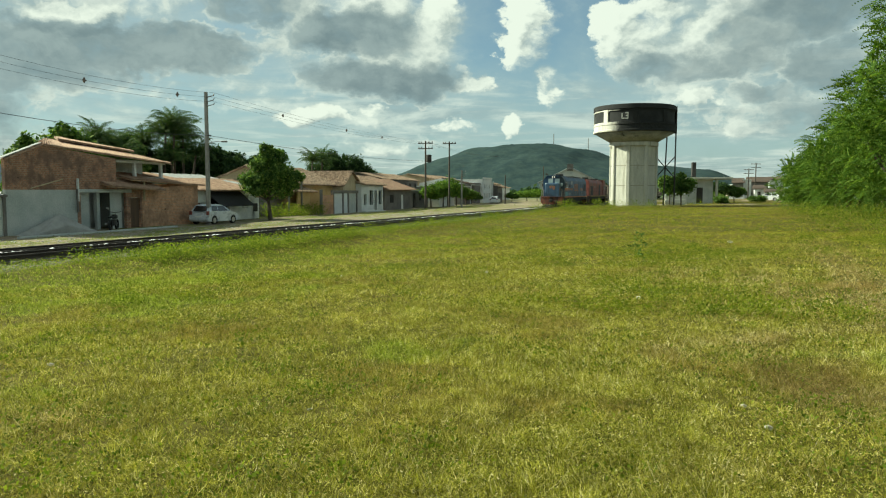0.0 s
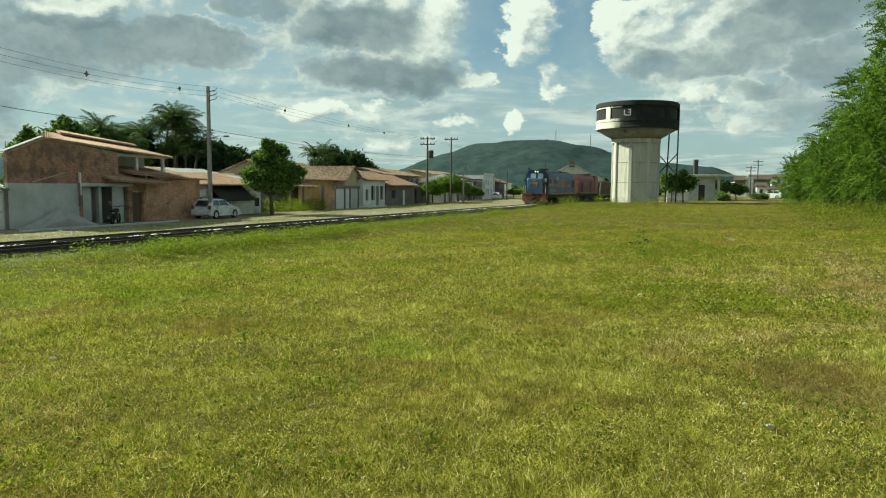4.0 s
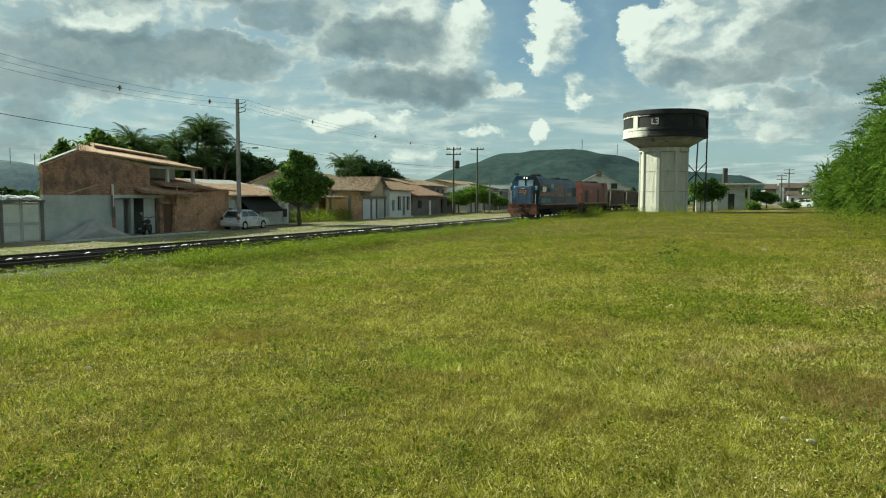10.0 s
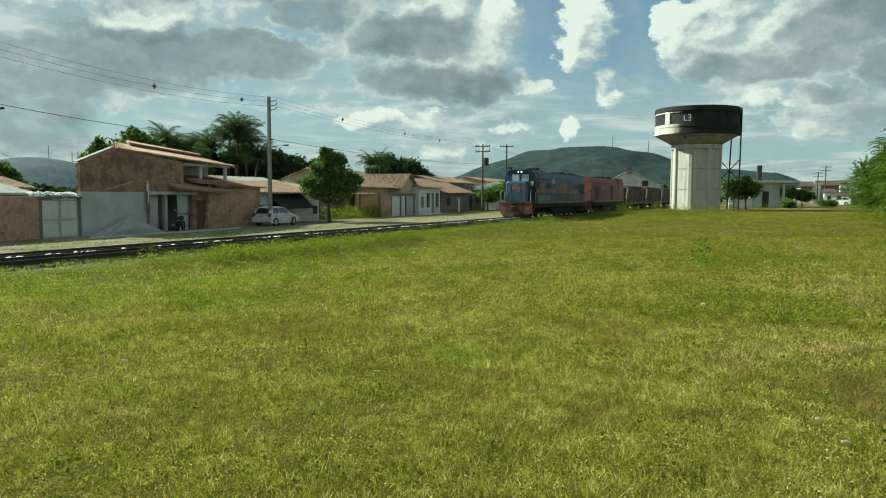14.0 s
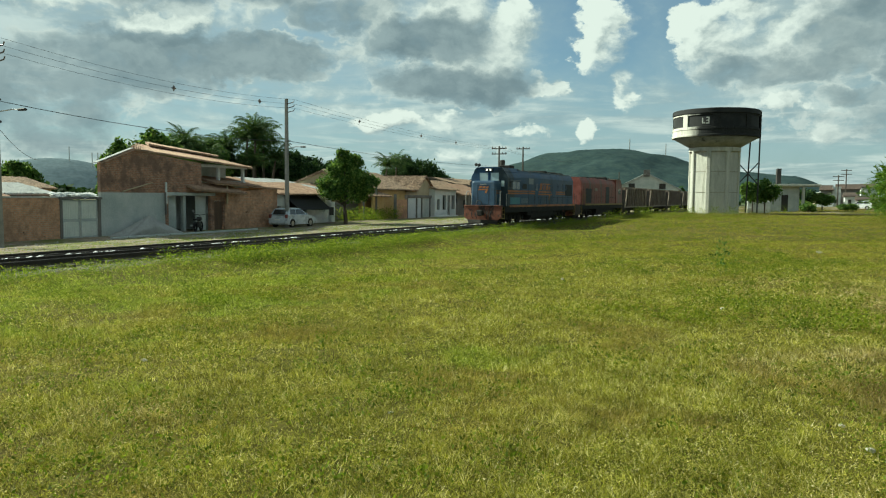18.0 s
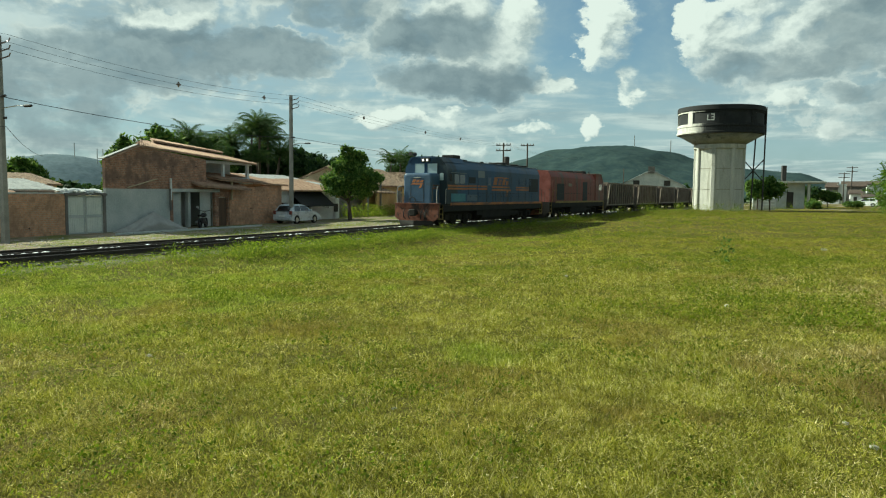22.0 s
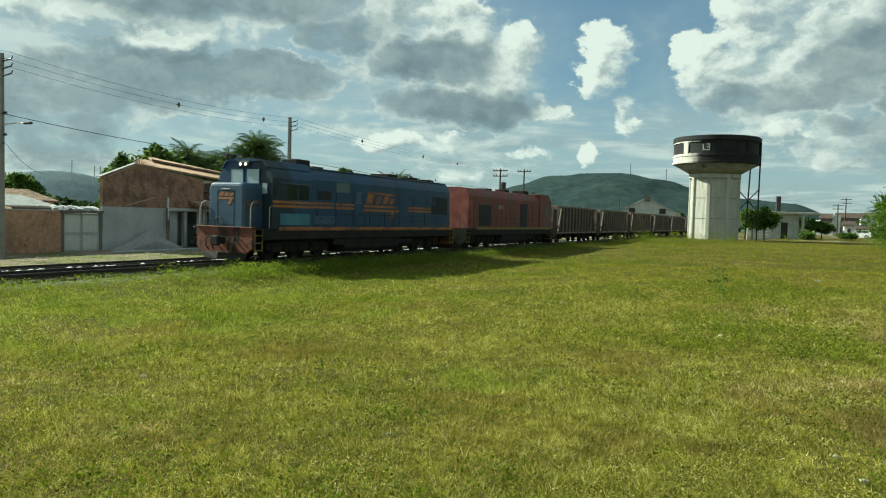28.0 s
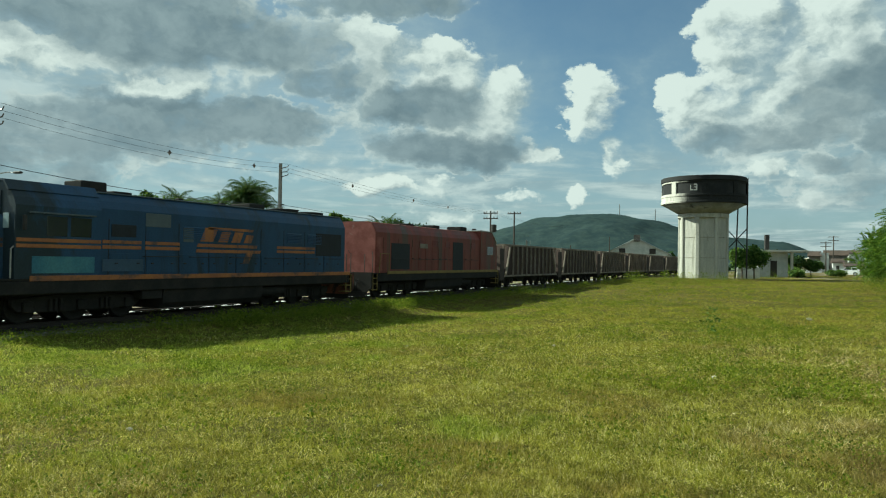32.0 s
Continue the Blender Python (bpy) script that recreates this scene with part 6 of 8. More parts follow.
# ---------------------------------------------------------------- vehicles
def car_shape(root, paint, L=4.0, W=1.68, H=1.48):
    lower = [(.02, .34), (.14, .22), (3.84, .22), (3.98, .36), (4.0, .52), (3.93, .66), (3.76, .77), (3.40, .86), (2.95, .93), (.30, .98), (.08, .90), (.0, .60)]
    body = Shape()
    k = L / 4.0
    body.prism([(a * k, b) for a, b in lower], "x", -W / 2, W / 2)
    part("body", body, paint, root)
    cabin = [(.10, .95), (.26, 1.16), (.50, H - .08), (.78, H - .01), (1.25, H + .02), (1.75, H), (2.15, H - .09), (3.05, .92)]
    top = Shape()
    n = len(cabin)
    v = [(sx * (W / 2 - .06 - .16 * max(0, (b - .93) / (H - .93))), a * k, b) for sx in (-1, 1) for a, b in cabin]
    top.add(v, [tuple(range(n)), tuple(reversed(range(n, 2 * n)))] + [(i, n + i, n + (i + 1) % n, (i + 1) % n) for i in range(n)])
    part("cabin", top, paint, root)
    for side in (-1, 1):
        for y0, y1 in ((.62, 1.28), (1.36, 2.35)):
            x0 = side * (W / 2 - .075)
            x1 = side * (W / 2 - .185)
            q = [(x0, y0 - .12 * (y0 < 1), .99), (x0, y1 + (.28 if y1 > 2 else 0), .99), (x1, y1 - (.22 if y1 > 2 else 0), H - .10), (x1, y0 + .02, H - .10)]
            g = [(x + side * .012, y * k, z) for x, y, z in q] + [(x - side * .01, y * k, z) for x, y, z in q]
            part("side_window", Shape().add(g, [(0, 1, 2, 3), (7, 6, 5, 4), (0, 4, 5, 1), (1, 5, 6, 2), (2, 6, 7, 3), (3, 7, 4, 0)]), GLASS, root)
        part("tail_light", Shape().box(*sorted((side * (W / 2 - .22), side * (W / 2 - .01))), -.02, .12, .72, 1.0, .02), LOCO_RED, root)
        part("mirror", Shape().box(*sorted((side * W / 2, side * (W / 2 + .14))), 2.55 * k, 2.66 * k, .95, 1.08, .02), paint, root)
    rear = [(.10, 1.0), (.38, H - .10)]
    q = [(-.56, rear[0][0] * k, rear[0][1]), (.56, rear[0][0] * k, rear[0][1]), (.48, rear[1][0] * k, rear[1][1]), (-.48, rear[1][0] * k, rear[1][1])]
    part("rear_window", Shape().add([(x, y - .03, z) for x, y, z in q] + [(x, y + .02, z) for x, y, z in q], [(0, 1, 2, 3), (7, 6, 5, 4), (0, 4, 5, 1), (1, 5, 6, 2), (2, 6, 7, 3), (3, 7, 4, 0)]), GLASS, root)
    part("rear_bumper", Shape().box(-W / 2 + .02, W / 2 - .02, -.08, .12, .30, .52, .03), paint, root)
    part("plate", Shape().box(-.25, .25, -.10, -.07, .54, .66), PALE_PAINT, root)
    for y in (.72 * k, 3.22 * k):
        for side in (-1, 1):
            s = Shape()
            nn = 20
            prof = [(.20, side * .62), (.30, side * .64), (.305, side * .70), (.305, side * (W / 2 - .04)), (.29, side * (W / 2 + .02)), (.20, side * (W / 2 + .02))]
            vv = [(x, r * math.cos(2 * math.pi * i / nn), r * math.sin(2 * math.pi * i / nn)) for r, x in prof for i in range(nn)]
            ff = [(a * nn + i, a * nn + (i + 1) % nn, a * nn + nn + (i + 1) % nn, a * nn + nn + i) for a in range(len(prof) - 1) for i in range(nn)]
            # black half-disc laid on the body, painting the shade of the wheel well
            arch = [(y + .37 * math.cos(q * math.pi / 12), .30 + .37 * math.sin(q * math.pi / 12)) for q in range(13)]
            part("wheel_arch", Shape().prism(arch, "x", *sorted((side * (W / 2 - .08), side * (W / 2 + .004)))), RUBBER, root)
            wheel = part("wheel", s.add(vv, ff), RUBBER, root)
            wheel.location = (0, y, .305)
            r = Shape()
            r.prism([(.2 * math.cos(q * math.pi / 8), .2 * math.sin(q * math.pi / 8)) for q in range(16)], "x", *sorted((side * (W / 2 - .05), side * (W / 2 + .014))))
            part("rim", r, CHROME, wheel)


def parked(name, label, paint, u, v, turn):
    p = street(u, v, 0, -90 + turn)
    x, y = p.translation.xy
    p.translation.z = gz(x, y)
    root = thing(name, label, "car", at=p @ Matrix.Scale(.93, 4))
    car_shape(root, paint)


parked("car", "small silver hatchback parked before the lean-to", CAR_SILVER, 16.4, -1.5, 0)
parked("car", "white hatchback parked up the street", CAR_WHITE, 113.0, -1.5, 2)
for cx, cy, turn in ((9.3, 136.0, 70), (12.4, 139.0, 95), (15.8, 141.0, 85)):
    yard_car = thing("car", "white car parked beyond the field", "car", "cars beyond the field", at=pose(cx, cy, gz(cx, cy), 0, 0, turn))
    car_shape(yard_car, CAR_WHITE)


def motorcycle():
    root = thing("motorcycle", "dark motorcycle parked in the garage opening", "motorcycle", at=street(9.3, -.55, STREET_Z, 25))
    for x in (-.62, .62):
        n = 18
        s = Shape()
        v = [(x + r * math.cos(2 * math.pi * i / n), w, .30 + r * math.sin(2 * math.pi * i / n)) for r, w in ((.22, -.045), (.30, -.05), (.30, .05), (.22, .045)) for i in range(n)]
        s.add(v, [(a * n + i, a * n + (i + 1) % n, ((a + 1) % 4) * n + (i + 1) % n, ((a + 1) % 4) * n + i) for a in range(4) for i in range(n)])
        part("wheel", s, RUBBER, root)
    part("engine", Shape().box(-.25, .25, -.13, .13, .25, .62, .05), IRON_DARK, root)
    part("tank", Shape().box(-.05, .42, -.14, .14, .64, .90, .07), IRON_DARK, root)
    part("seat", Shape().box(-.75, .0, -.12, .12, .70, .82, .04), RUBBER, root)
    part("fork", Shape().tube([(.62, 0, .30), (.42, 0, 1.0)], .04, 8), CHROME, root)
    part("handlebar", Shape().tube([(.36, -.36, 1.06), (.44, 0, 1.0), (.36, .36, 1.06)], .022, 6), IRON_DARK, root)
    for s in (-1, 1):
        part("mirror", Shape().tube([(.38, s * .3, 1.05), (.36, s * .42, 1.26)], .012, 6).box(.33, .36, s * .42 - .07, s * .42 + .07, 1.22, 1.33, .01), CHROME, root)
    part("exhaust", Shape().tube([(.1, .16, .3), (-.85, .2, .38)], .05, 8), CHROME, root)


motorcycle()


# ---------------------------------------------------------------- poles and wires
def utility_pole(label, u, v, height, wood=False, arms=(8.1,), lamp=False, lean=0.0):
    x, y = street_xy(u, v)
    m = street(u, v, gz(x, y))
    root = thing("utility_pole", label, "utility pole", "utility poles", at=m @ pose(0, 0, 0, 0, lean, 0))
    if wood:
        sh = Shape().lathe([(.14, -.5), (.10, height)], 10)
    else:                          # tapered concrete pole of H section
        sh = Shape()
        for z0, z1, w0, w1 in ((-.5, height, .115, .075),):
            ring0 = [(-w0, -.13), (w0, -.13), (w0, .13), (-w0, .13)]
            ring1 = [(-w1, -.09), (w1, -.09), (w1, .09), (-w1, .09)]
            sh.add([(p, q, z0) for p, q in ring0] + [(p, q, z1) for p, q in ring1], [(3, 2, 1, 0), (4, 5, 6, 7), (0, 1, 5, 4), (1, 2, 6, 5), (2, 3, 7, 6), (3, 0, 4, 7)])
    part("shaft", sh, POLE_WOOD if wood else POLE_CONC, root)
    for z in arms:
        arm = part("crossarm", Shape().box(-.06, .06, -1.0, 1.0, z - .06, z + .06, .01), POLE_WOOD if wood else POLE_CONC, root)
        for q in (-.9, -.45, .55, .9):
            part("insulator", Shape().lathe([(.03, z + .06), (.07, z + .10), (.05, z + .15), (.07, z + .19), (.03, z + .24)], 10, 0, q), PORCELAIN, arm)
    if not wood:
        for z in (height - .25, height - .55, height - .85):
            part("bracket", Shape().tube([(0, -.1, z - .1), (.05, -.55, z), (.05, -.62, z + .12)], .03, 6), PORCELAIN, root)
        for z in (6.1, 5.2):
            part("cable_clamp", Shape().tube([(0, -.16, z), (0, -.32, z)], .05, 8), IRON_DARK, root)
    if lamp:
        part("lamp_arm", Shape().tube([(0, -.08, 5.6), (.3, -.6, 5.72), (.36, -.95, 5.70)], .025, 6), CHROME, root)
        part("lamp_head", Shape().box(.27, .45, -1.35, -.9, 5.65, 5.75, .04), IRON_DARK, root)
    return root


utility_pole("concrete utility pole by the parked car", 16.8, -2.0, 9.05, lamp=True, arms=())
utility_pole("concrete utility pole before the red block wall", -5.6, -3.0, 8.55, lamp=True, arms=())
utility_pole("dark wooden pole with crossarms and a transformer", 63.5, -3.0, 8.9, True, (8.6, 7.9))
utility_pole("wooden pole with a crossarm up the street", 75.0, -3.0, 9.6, True, (9.3,))
utility_pole("weathered short post up the street", 112.0, -4.0, 5.6, True, ())
utility_pole("pale concrete pole between street trees", 76.5, -4.5, 5.5, False, ())
utility_pole("thin dark post beyond the crossing", 150.0, -6.0, 8.6, True, ())
trafo = Shape().lathe([(.05, 6.0), (.34, 6.05), (.36, 6.2), (.36, 6.95), (.30, 7.02), (.05, 7.05)], 16)
solo("transformer", trafo, IRON_DARK, "drum transformer hung on a pole", "transformer", at=street(63.5, -3.45, -.6))


def wire(name, points, sag, r=.0065, label="overhead power cable strung along the street"):
    s = Shape()
    path = []
    for a, b in zip(points, points[1:]):
        a, b = Vector(a), Vector(b)
        for i in range(13):
            t = i / 12
            p = a.lerp(b, t)
            path.append(p - Vector((0, 0, sag * 4 * t * (1 - t))))
    s.tube(path, r, 4)
    return solo(name, s, WIRE, label, "cable", "overhead cables")


def sp(u, v, z):
    p = street(u, v, z)
    return tuple(p.translation)


for dv, dz in ((-.62, 0.0), (-.62, -.3), (-.62, -.6)):
    wire("overhead_cable", [sp(-40, -3 + dv, 8.6 + dz), sp(-5.6, -3 + dv, 7.85 + dz), sp(16.8, -2 + dv, 8.3 + dz), sp(63.5, -3 + dv, 8.0 + dz * .5), sp(110, -3 + dv, 8.4)], .45)
wire("overhead_cable", [sp(-40, -3.3, 5.7), sp(-5.6, -3.3, 5.35), sp(16.8, -2.3, 5.4), sp(63.5, -3.2, 5.6)], .35, .014)
wire("overhead_cable", [sp(-40, -3.3, 4.4), sp(-5.6, -3.3, 4.15), sp(2.0, 4.0, 3.4)], .25, .012)
wire("overhead_cable", [sp(16.8, -2.3, 5.4), sp(20.5, 2.0, 2.8)], .1)
for u in (4.5, 12.6, 26.0, 38.0, 47.0):
    spacer = Shape().lathe([(.02, -.15), (.09, -.05), (.09, .05), (.02, .15)], 4).box(-.15, .15, -.02, .02, -.03, .03)
    f = (u + 5.6) / 22.4 if u < 16.8 else (u - 16.8) / 46.7
    vv = -3.62 + f if u < 16.8 else -2.62 - f
    zz = (7.55 + .45 * f if u < 16.8 else 8.0 - .15 * f) - 1.8 * f * (1 - f)
    solo("cable_spacer", spacer, PORCELAIN, "small diamond spacer on the overhead cables", "cable spacer", "cable spacers", at=street(u, vv, zz))

# ---------------------------------------------------------------- plants
LEAF_MANGO = foliage("leaf_mango", [(0, (.016, .036, .013)), (.6, (.032, .062, .020)), (1, (.062, .100, .030))], .3)
LEAF_STREET = foliage("leaf_street", [(0, (.034, .075, .018)), (.6, (.090, .160, .034)), (1, (.19, .255, .065))], .42)
LEAF_FEATHER = foliage("leaf_feather", [(0, (.050, .105, .018)), (.6, (.105, .185, .028)), (1, (.20, .27, .050))], .45)
LEAF_PALM = foliage("leaf_palm", [(0, (.030, .062, .022)), (.7, (.060, .105, .032)), (1, (.13, .145, .05))], .35)
LEAF_WEED = foliage("leaf_weed", [(0, (.065, .104, .013)), (.5, (.140, .192, .022)), (1, (.27, .29, .055))], .62)
LEAF_LOW = foliage("leaf_low", [(0, (.075, .095, .010)), (.35, (.130, .165, .015)), (.7, (.21, .25, .024)), (1, (.33, .35, .05))], .4)


def grass_material():
    m = bpy.data.materials.new("grass_blades")
    m.use_nodes = True
    t = m.node_tree
    t.nodes.clear()
    k = Nodes(t)
    r = k.add("ShaderNodeNewGeometry").outputs["Random Per Island"]
    co = k.add("ShaderNodeTexCoord").outputs["Object"]
    sep = k.add("ShaderNodeSeparateXYZ")
    k.put(sep.inputs[0], co)
    even = k.span(sep.outputs[1], 14.0, 55.0, 0.0, 0.72)          # the far growth is more even
    r = k.math("ADD", k.math("MULTIPLY", r, k.math("SUBTRACT", 1.0, even)), k.math("MULTIPLY", even, 0.50))
    n1, n2 = k.noise(co, 0.10, 4.0, 0.6), k.noise(co, 0.85, 5.0, 0.65)
    green = k.ramp(r, [(0, (.060, .064, .007)), (.25, (.150, .154, .012)), (.6, (.320, .310, .028)), (.85, (.48, .44, .075)), (1, (.78, .70, .27))])
    lush = k.ramp(r, [(0, (.050, .082, .008)), (.25, (.140, .195, .013)), (.6, (.270, .330, .024)), (.85, (.40, .44, .050)), (1, (.60, .59, .15))])
    straw = k.ramp(r, [(0, (.070, .054, .014)), (.25, (.200, .152, .034)), (.6, (.40, .315, .080)), (.85, (.60, .49, .165)), (1, (.88, .76, .38))])
    dry = k.math("ADD", k.math("MULTIPLY", k.math("SUBTRACT", n1, 0.5), 3.8), k.math("MULTIPLY", k.math("SUBTRACT", n2, 0.5), 2.4))
    dry = k.math("ADD", dry, k.span(k.math("ADD", sep.outputs[0], k.math("MULTIPLY", sep.outputs[1], -0.16)), -13.0, 5.0, -0.62, 0.50, False))
    dry = k.math("SUBTRACT", dry, k.span(sep.outputs[1], 14.0, 50.0, 0.0, 0.85))          # the far field stays greener
    n3 = k.noise(k.vec("ADD", co, (31.0, 17.0, 0.0)), 0.42, 5.0, 0.62)
    rich = k.math("ADD", k.math("MULTIPLY", k.math("SUBTRACT", n3, 0.5), 4.4), k.span(k.math("ADD", sep.outputs[0], k.math("MULTIPLY", sep.outputs[1], 0.10)), -4.0, -12.0, -0.45, 0.62, False))
    lane = k.math("ABSOLUTE", k.math("SUBTRACT", sep.outputs[0], k.math("MULTIPLY_ADD", sep.outputs[1], 0.03, 2.4)))
    dry = k.math("ADD", dry, k.math("MULTIPLY", k.span(k.math("ADD", lane, k.math("MULTIPLY", k.math("SUBTRACT", n2, 0.5), 1.6)), 0.95, 0.25), k.span(sep.outputs[1], 5.0, 10.0, 0.0, 0.75)))   # trodden lane
    green = k.mix(k.span(rich, -0.05, 0.55, 0.0, 1.0), green, lush)
    col = k.mix(k.span(dry, -0.05, 0.80, 0.0, 0.86), green, straw)
    col = k.mix(1.0, col, (1.11, 1.12, 1.85), "MULTIPLY")
    rust = k.noise(k.vec("ADD", co, (21.0, 5.0, 0.0)), 0.5, 6.0, 0.65)
    col = k.mix(k.math("MULTIPLY", k.span(rust, 0.50, 0.66), k.span(r, 0.1, 0.6, 0.0, 0.55)), col, (.31, .200, .080))     # seed heads
    # random tuft tones; the dark ones stand in for shaded gaps between clumps
    tuft = k.noise(k.vec("ADD", co, (3.0, 8.0, 0.0)), 5.5, 4.0, 0.6)
    col = k.mix(1.0, col, k.ramp(tuft, [(0.30, (.58, .54, .46)), (0.48, (.94, .93, .90)), (0.70, (1.26, 1.24, 1.22))]), "MULTIPLY")
    mound = k.noise(k.vec("ADD", co, (13.0, 2.0, 0.0)), 1.7, 3.0, 0.5)
    col = k.mix(1.0, col, k.ramp(mound, [(0.32, (.80, .80, .76)), (0.66, (1.14, 1.13, 1.12))]), "MULTIPLY")
    # withered patch and low dark spots
    gone = k.vec("LENGTH", k.vec("MULTIPLY", k.vec("SUBTRACT", co, (0.75, 7.3, -0.2)), (1.15, 0.85, 0.0)))
    spots = k.noise(k.vec("ADD", co, (5.0, 61.0, 0.0)), 1.5, 4.0, 0.6)
    dead = k.math("MAXIMUM", k.math("MULTIPLY", k.span(gone, 1.1, 0.3), k.span(n2, 0.36, 0.52)), k.math("MULTIPLY", k.span(spots, 0.62, 0.74), 0.45))
    col = k.mix(dead, col, k.mix(1.0, k.mix(0.45, col, (.26, .20, .09)), (.70, .66, .56), "MULTIPLY"))
    b = k.add("ShaderNodeBsdfPrincipled")
    k.put(b.inputs["Base Color"], col)
    k.put(b.inputs["Roughness"], 0.7)
    k.put(b.inputs["Specular IOR Level"], 0.10)
    tr = k.add("ShaderNodeBsdfTranslucent")
    k.put(tr.inputs[0], k.mix(1.0, col, (1.1, 1.1, 0.6), "MULTIPLY"))
    mixer = k.add("ShaderNodeMixShader")
    k.put(mixer.inputs[0], 0.42)
    t.links.new(b.outputs[0], mixer.inputs[1])
    t.links.new(tr.outputs[0], mixer.inputs[2])
    out = k.add("ShaderNodeOutputMaterial")
    t.links.new(mixer.outputs[0], out.inputs[0])
    return m


GRASS = grass_material()


def leaf_cloud(r, blobs, count, size, shell=0.55, aspect=0.5):
    """Quads scattered through ellipsoids (x, y, z, rx, ry, rz), denser near the outside."""
    b = np.array(blobs, float)
    vol = (b[:, 3] * b[:, 4] * b[:, 5]) ** (2 / 3)
    which = r.choice(len(b), count, p=vol / vol.sum())
    d = r.normal(size=(count, 3))
    d /= np.linalg.norm(d, axis=1)[:, None]
    rad = (shell + (1 - shell) * r.rand(count)) * (1 + .16 * r.normal(size=count))
    c = b[which, :3] + d * rad[:, None] * b[which, 3:]
    n = d + r.normal(size=(count, 3)) * .8 + np.array([0, 0, .4])
    n /= np.linalg.norm(n, axis=1)[:, None]
    t = np.cross(n, r.normal(size=(count, 3)))
    t /= np.linalg.norm(t, axis=1)[:, None] + 1e-9
    q = np.cross(n, t)
    s = (size * (.6 + .8 * r.rand(count)))[:, None]
    a, e = t * s, q * s * aspect
    v = np.stack([c - a, c + e * .9 - a * .1, c + a, c - e], 1)
    return v.reshape(-1, 3)


def leaf_mesh(name, verts, material, parent, label=""):
    me = quick_mesh(name, verts, np.arange(len(verts)), 4)
    me.materials.append(material)
    ob = new(name, me)
    ob.parent = parent
    if label:
        ob["label"] = label
    return ob


def tree(label, x, y, z, trunk_h, blobs, count, size, material, seed, trunk_r=.16, aspect=.5, name="tree", shell=.5):
    """Blobs are relative to the foot."""
    r = np.random.RandomState(seed)
    root = thing(name, label, "tree", at=pose(x, y, z))
    s = Shape()
    top = Vector((r.uniform(-.15, .15), r.uniform(-.15, .15), trunk_h))
    s.tube([(0, 0, -.3), (top.x * .4, top.y * .3, trunk_h * .5), top], [trunk_r * 1.25, trunk_r, trunk_r * .8], 9)
    part("trunk", s, BARK, root)
    for b in blobs:
        c = Vector(b[:3])
        mid = top.lerp(c, .5) + Vector((r.uniform(-.2, .2), r.uniform(-.2, .2), -.15))
        part("limb", Shape().tube([top - Vector((0, 0, .15)), mid, c], [trunk_r * .6, trunk_r * .4, trunk_r * .15], 6), BARK, root)
    # smaller tufts break the outline of every mass
    more = []
    for b in blobs:
        for _ in range(7):
            d = Vector(r.normal(size=3)).normalized()
            k = r.uniform(.25, .48)
            more.append((b[0] + d.x * b[3] * .85, b[1] + d.y * b[4] * .85, b[2] + abs(d.z) * b[5] * .85 if r.rand() < .7 else b[2] + d.z * b[5] * .8, b[3] * k, b[4] * k, b[5] * k))
    leaf_mesh("crown", leaf_cloud(r, list(blobs) + more, count, size, shell, aspect), material, root)
    return root


def palm(x, y, z, height, seed, fronds=18, length=2.6, lean=0.4):
    r = random.Random(seed)
    root = thing("coconut_palm", "tall coconut palm behind the houses", "palm tree", "palms", at=pose(x, y, z, 0, 0, r.uniform(0, 360)))
    path = [(lean * (i / 8) ** 2, 0, height * i / 8 - .3) for i in range(9)]
    part("trunk", Shape().tube(path, [.22 - .10 * i / 8 for i in range(9)], 8), BARK, root)
    head = Vector(path[-1])
    for i in range(fronds):
        a = 2 * math.pi * i * .382 + r.uniform(-.2, .2)
        e = radians(86 - 82 * (i / fronds) ** .9 + r.uniform(-8, 8))       # young fronds stand, old ones hang
        bend = radians(r.uniform(60, 95)) * (1.0 if e > 0 else .6)
        long = length * r.uniform(.85, 1.1)
        v = []
        spine = [head]
        for j in range(12):
            ang = e - bend * ((j + .5) / 12) ** 1.5
            spine.append(spine[-1] + Vector((math.cos(a) * math.cos(ang), math.sin(a) * math.cos(ang), math.sin(ang))) * (long / 12))
        side = Vector((-math.sin(a), math.cos(a), 0))
        for j in range(1, 13):
            w = long * .23 * math.sin(math.pi * (j / 12.6) ** .6) + .10
            step = spine[j] - spine[j - 1]
            for h in (0, .2, .4, .6, .8):
                p = spine[j].lerp(spine[j - 1], h)
                for sgn in (-1, 1):
                    tip = p + side * sgn * w * r.uniform(.7, 1.0) + Vector((0, 0, -.45 * w - r.uniform(0, .2))) + step * 1.1
                    wid = step * .075
                    v += [p - wid, p + wid, tip + wid * .2, tip - wid * .2]
        fr = leaf_mesh("frond", np.array([tuple(q) for q in v]), LEAF_PALM, root)
        part("frond_stem", Shape().tube(spine, [.035 - .028 * j / 12 for j in range(13)], 4), LEAF_PALM, fr)


def at_street(u, v):
    x, y = street_xy(u, v)
    return x, y, gz(x, y)


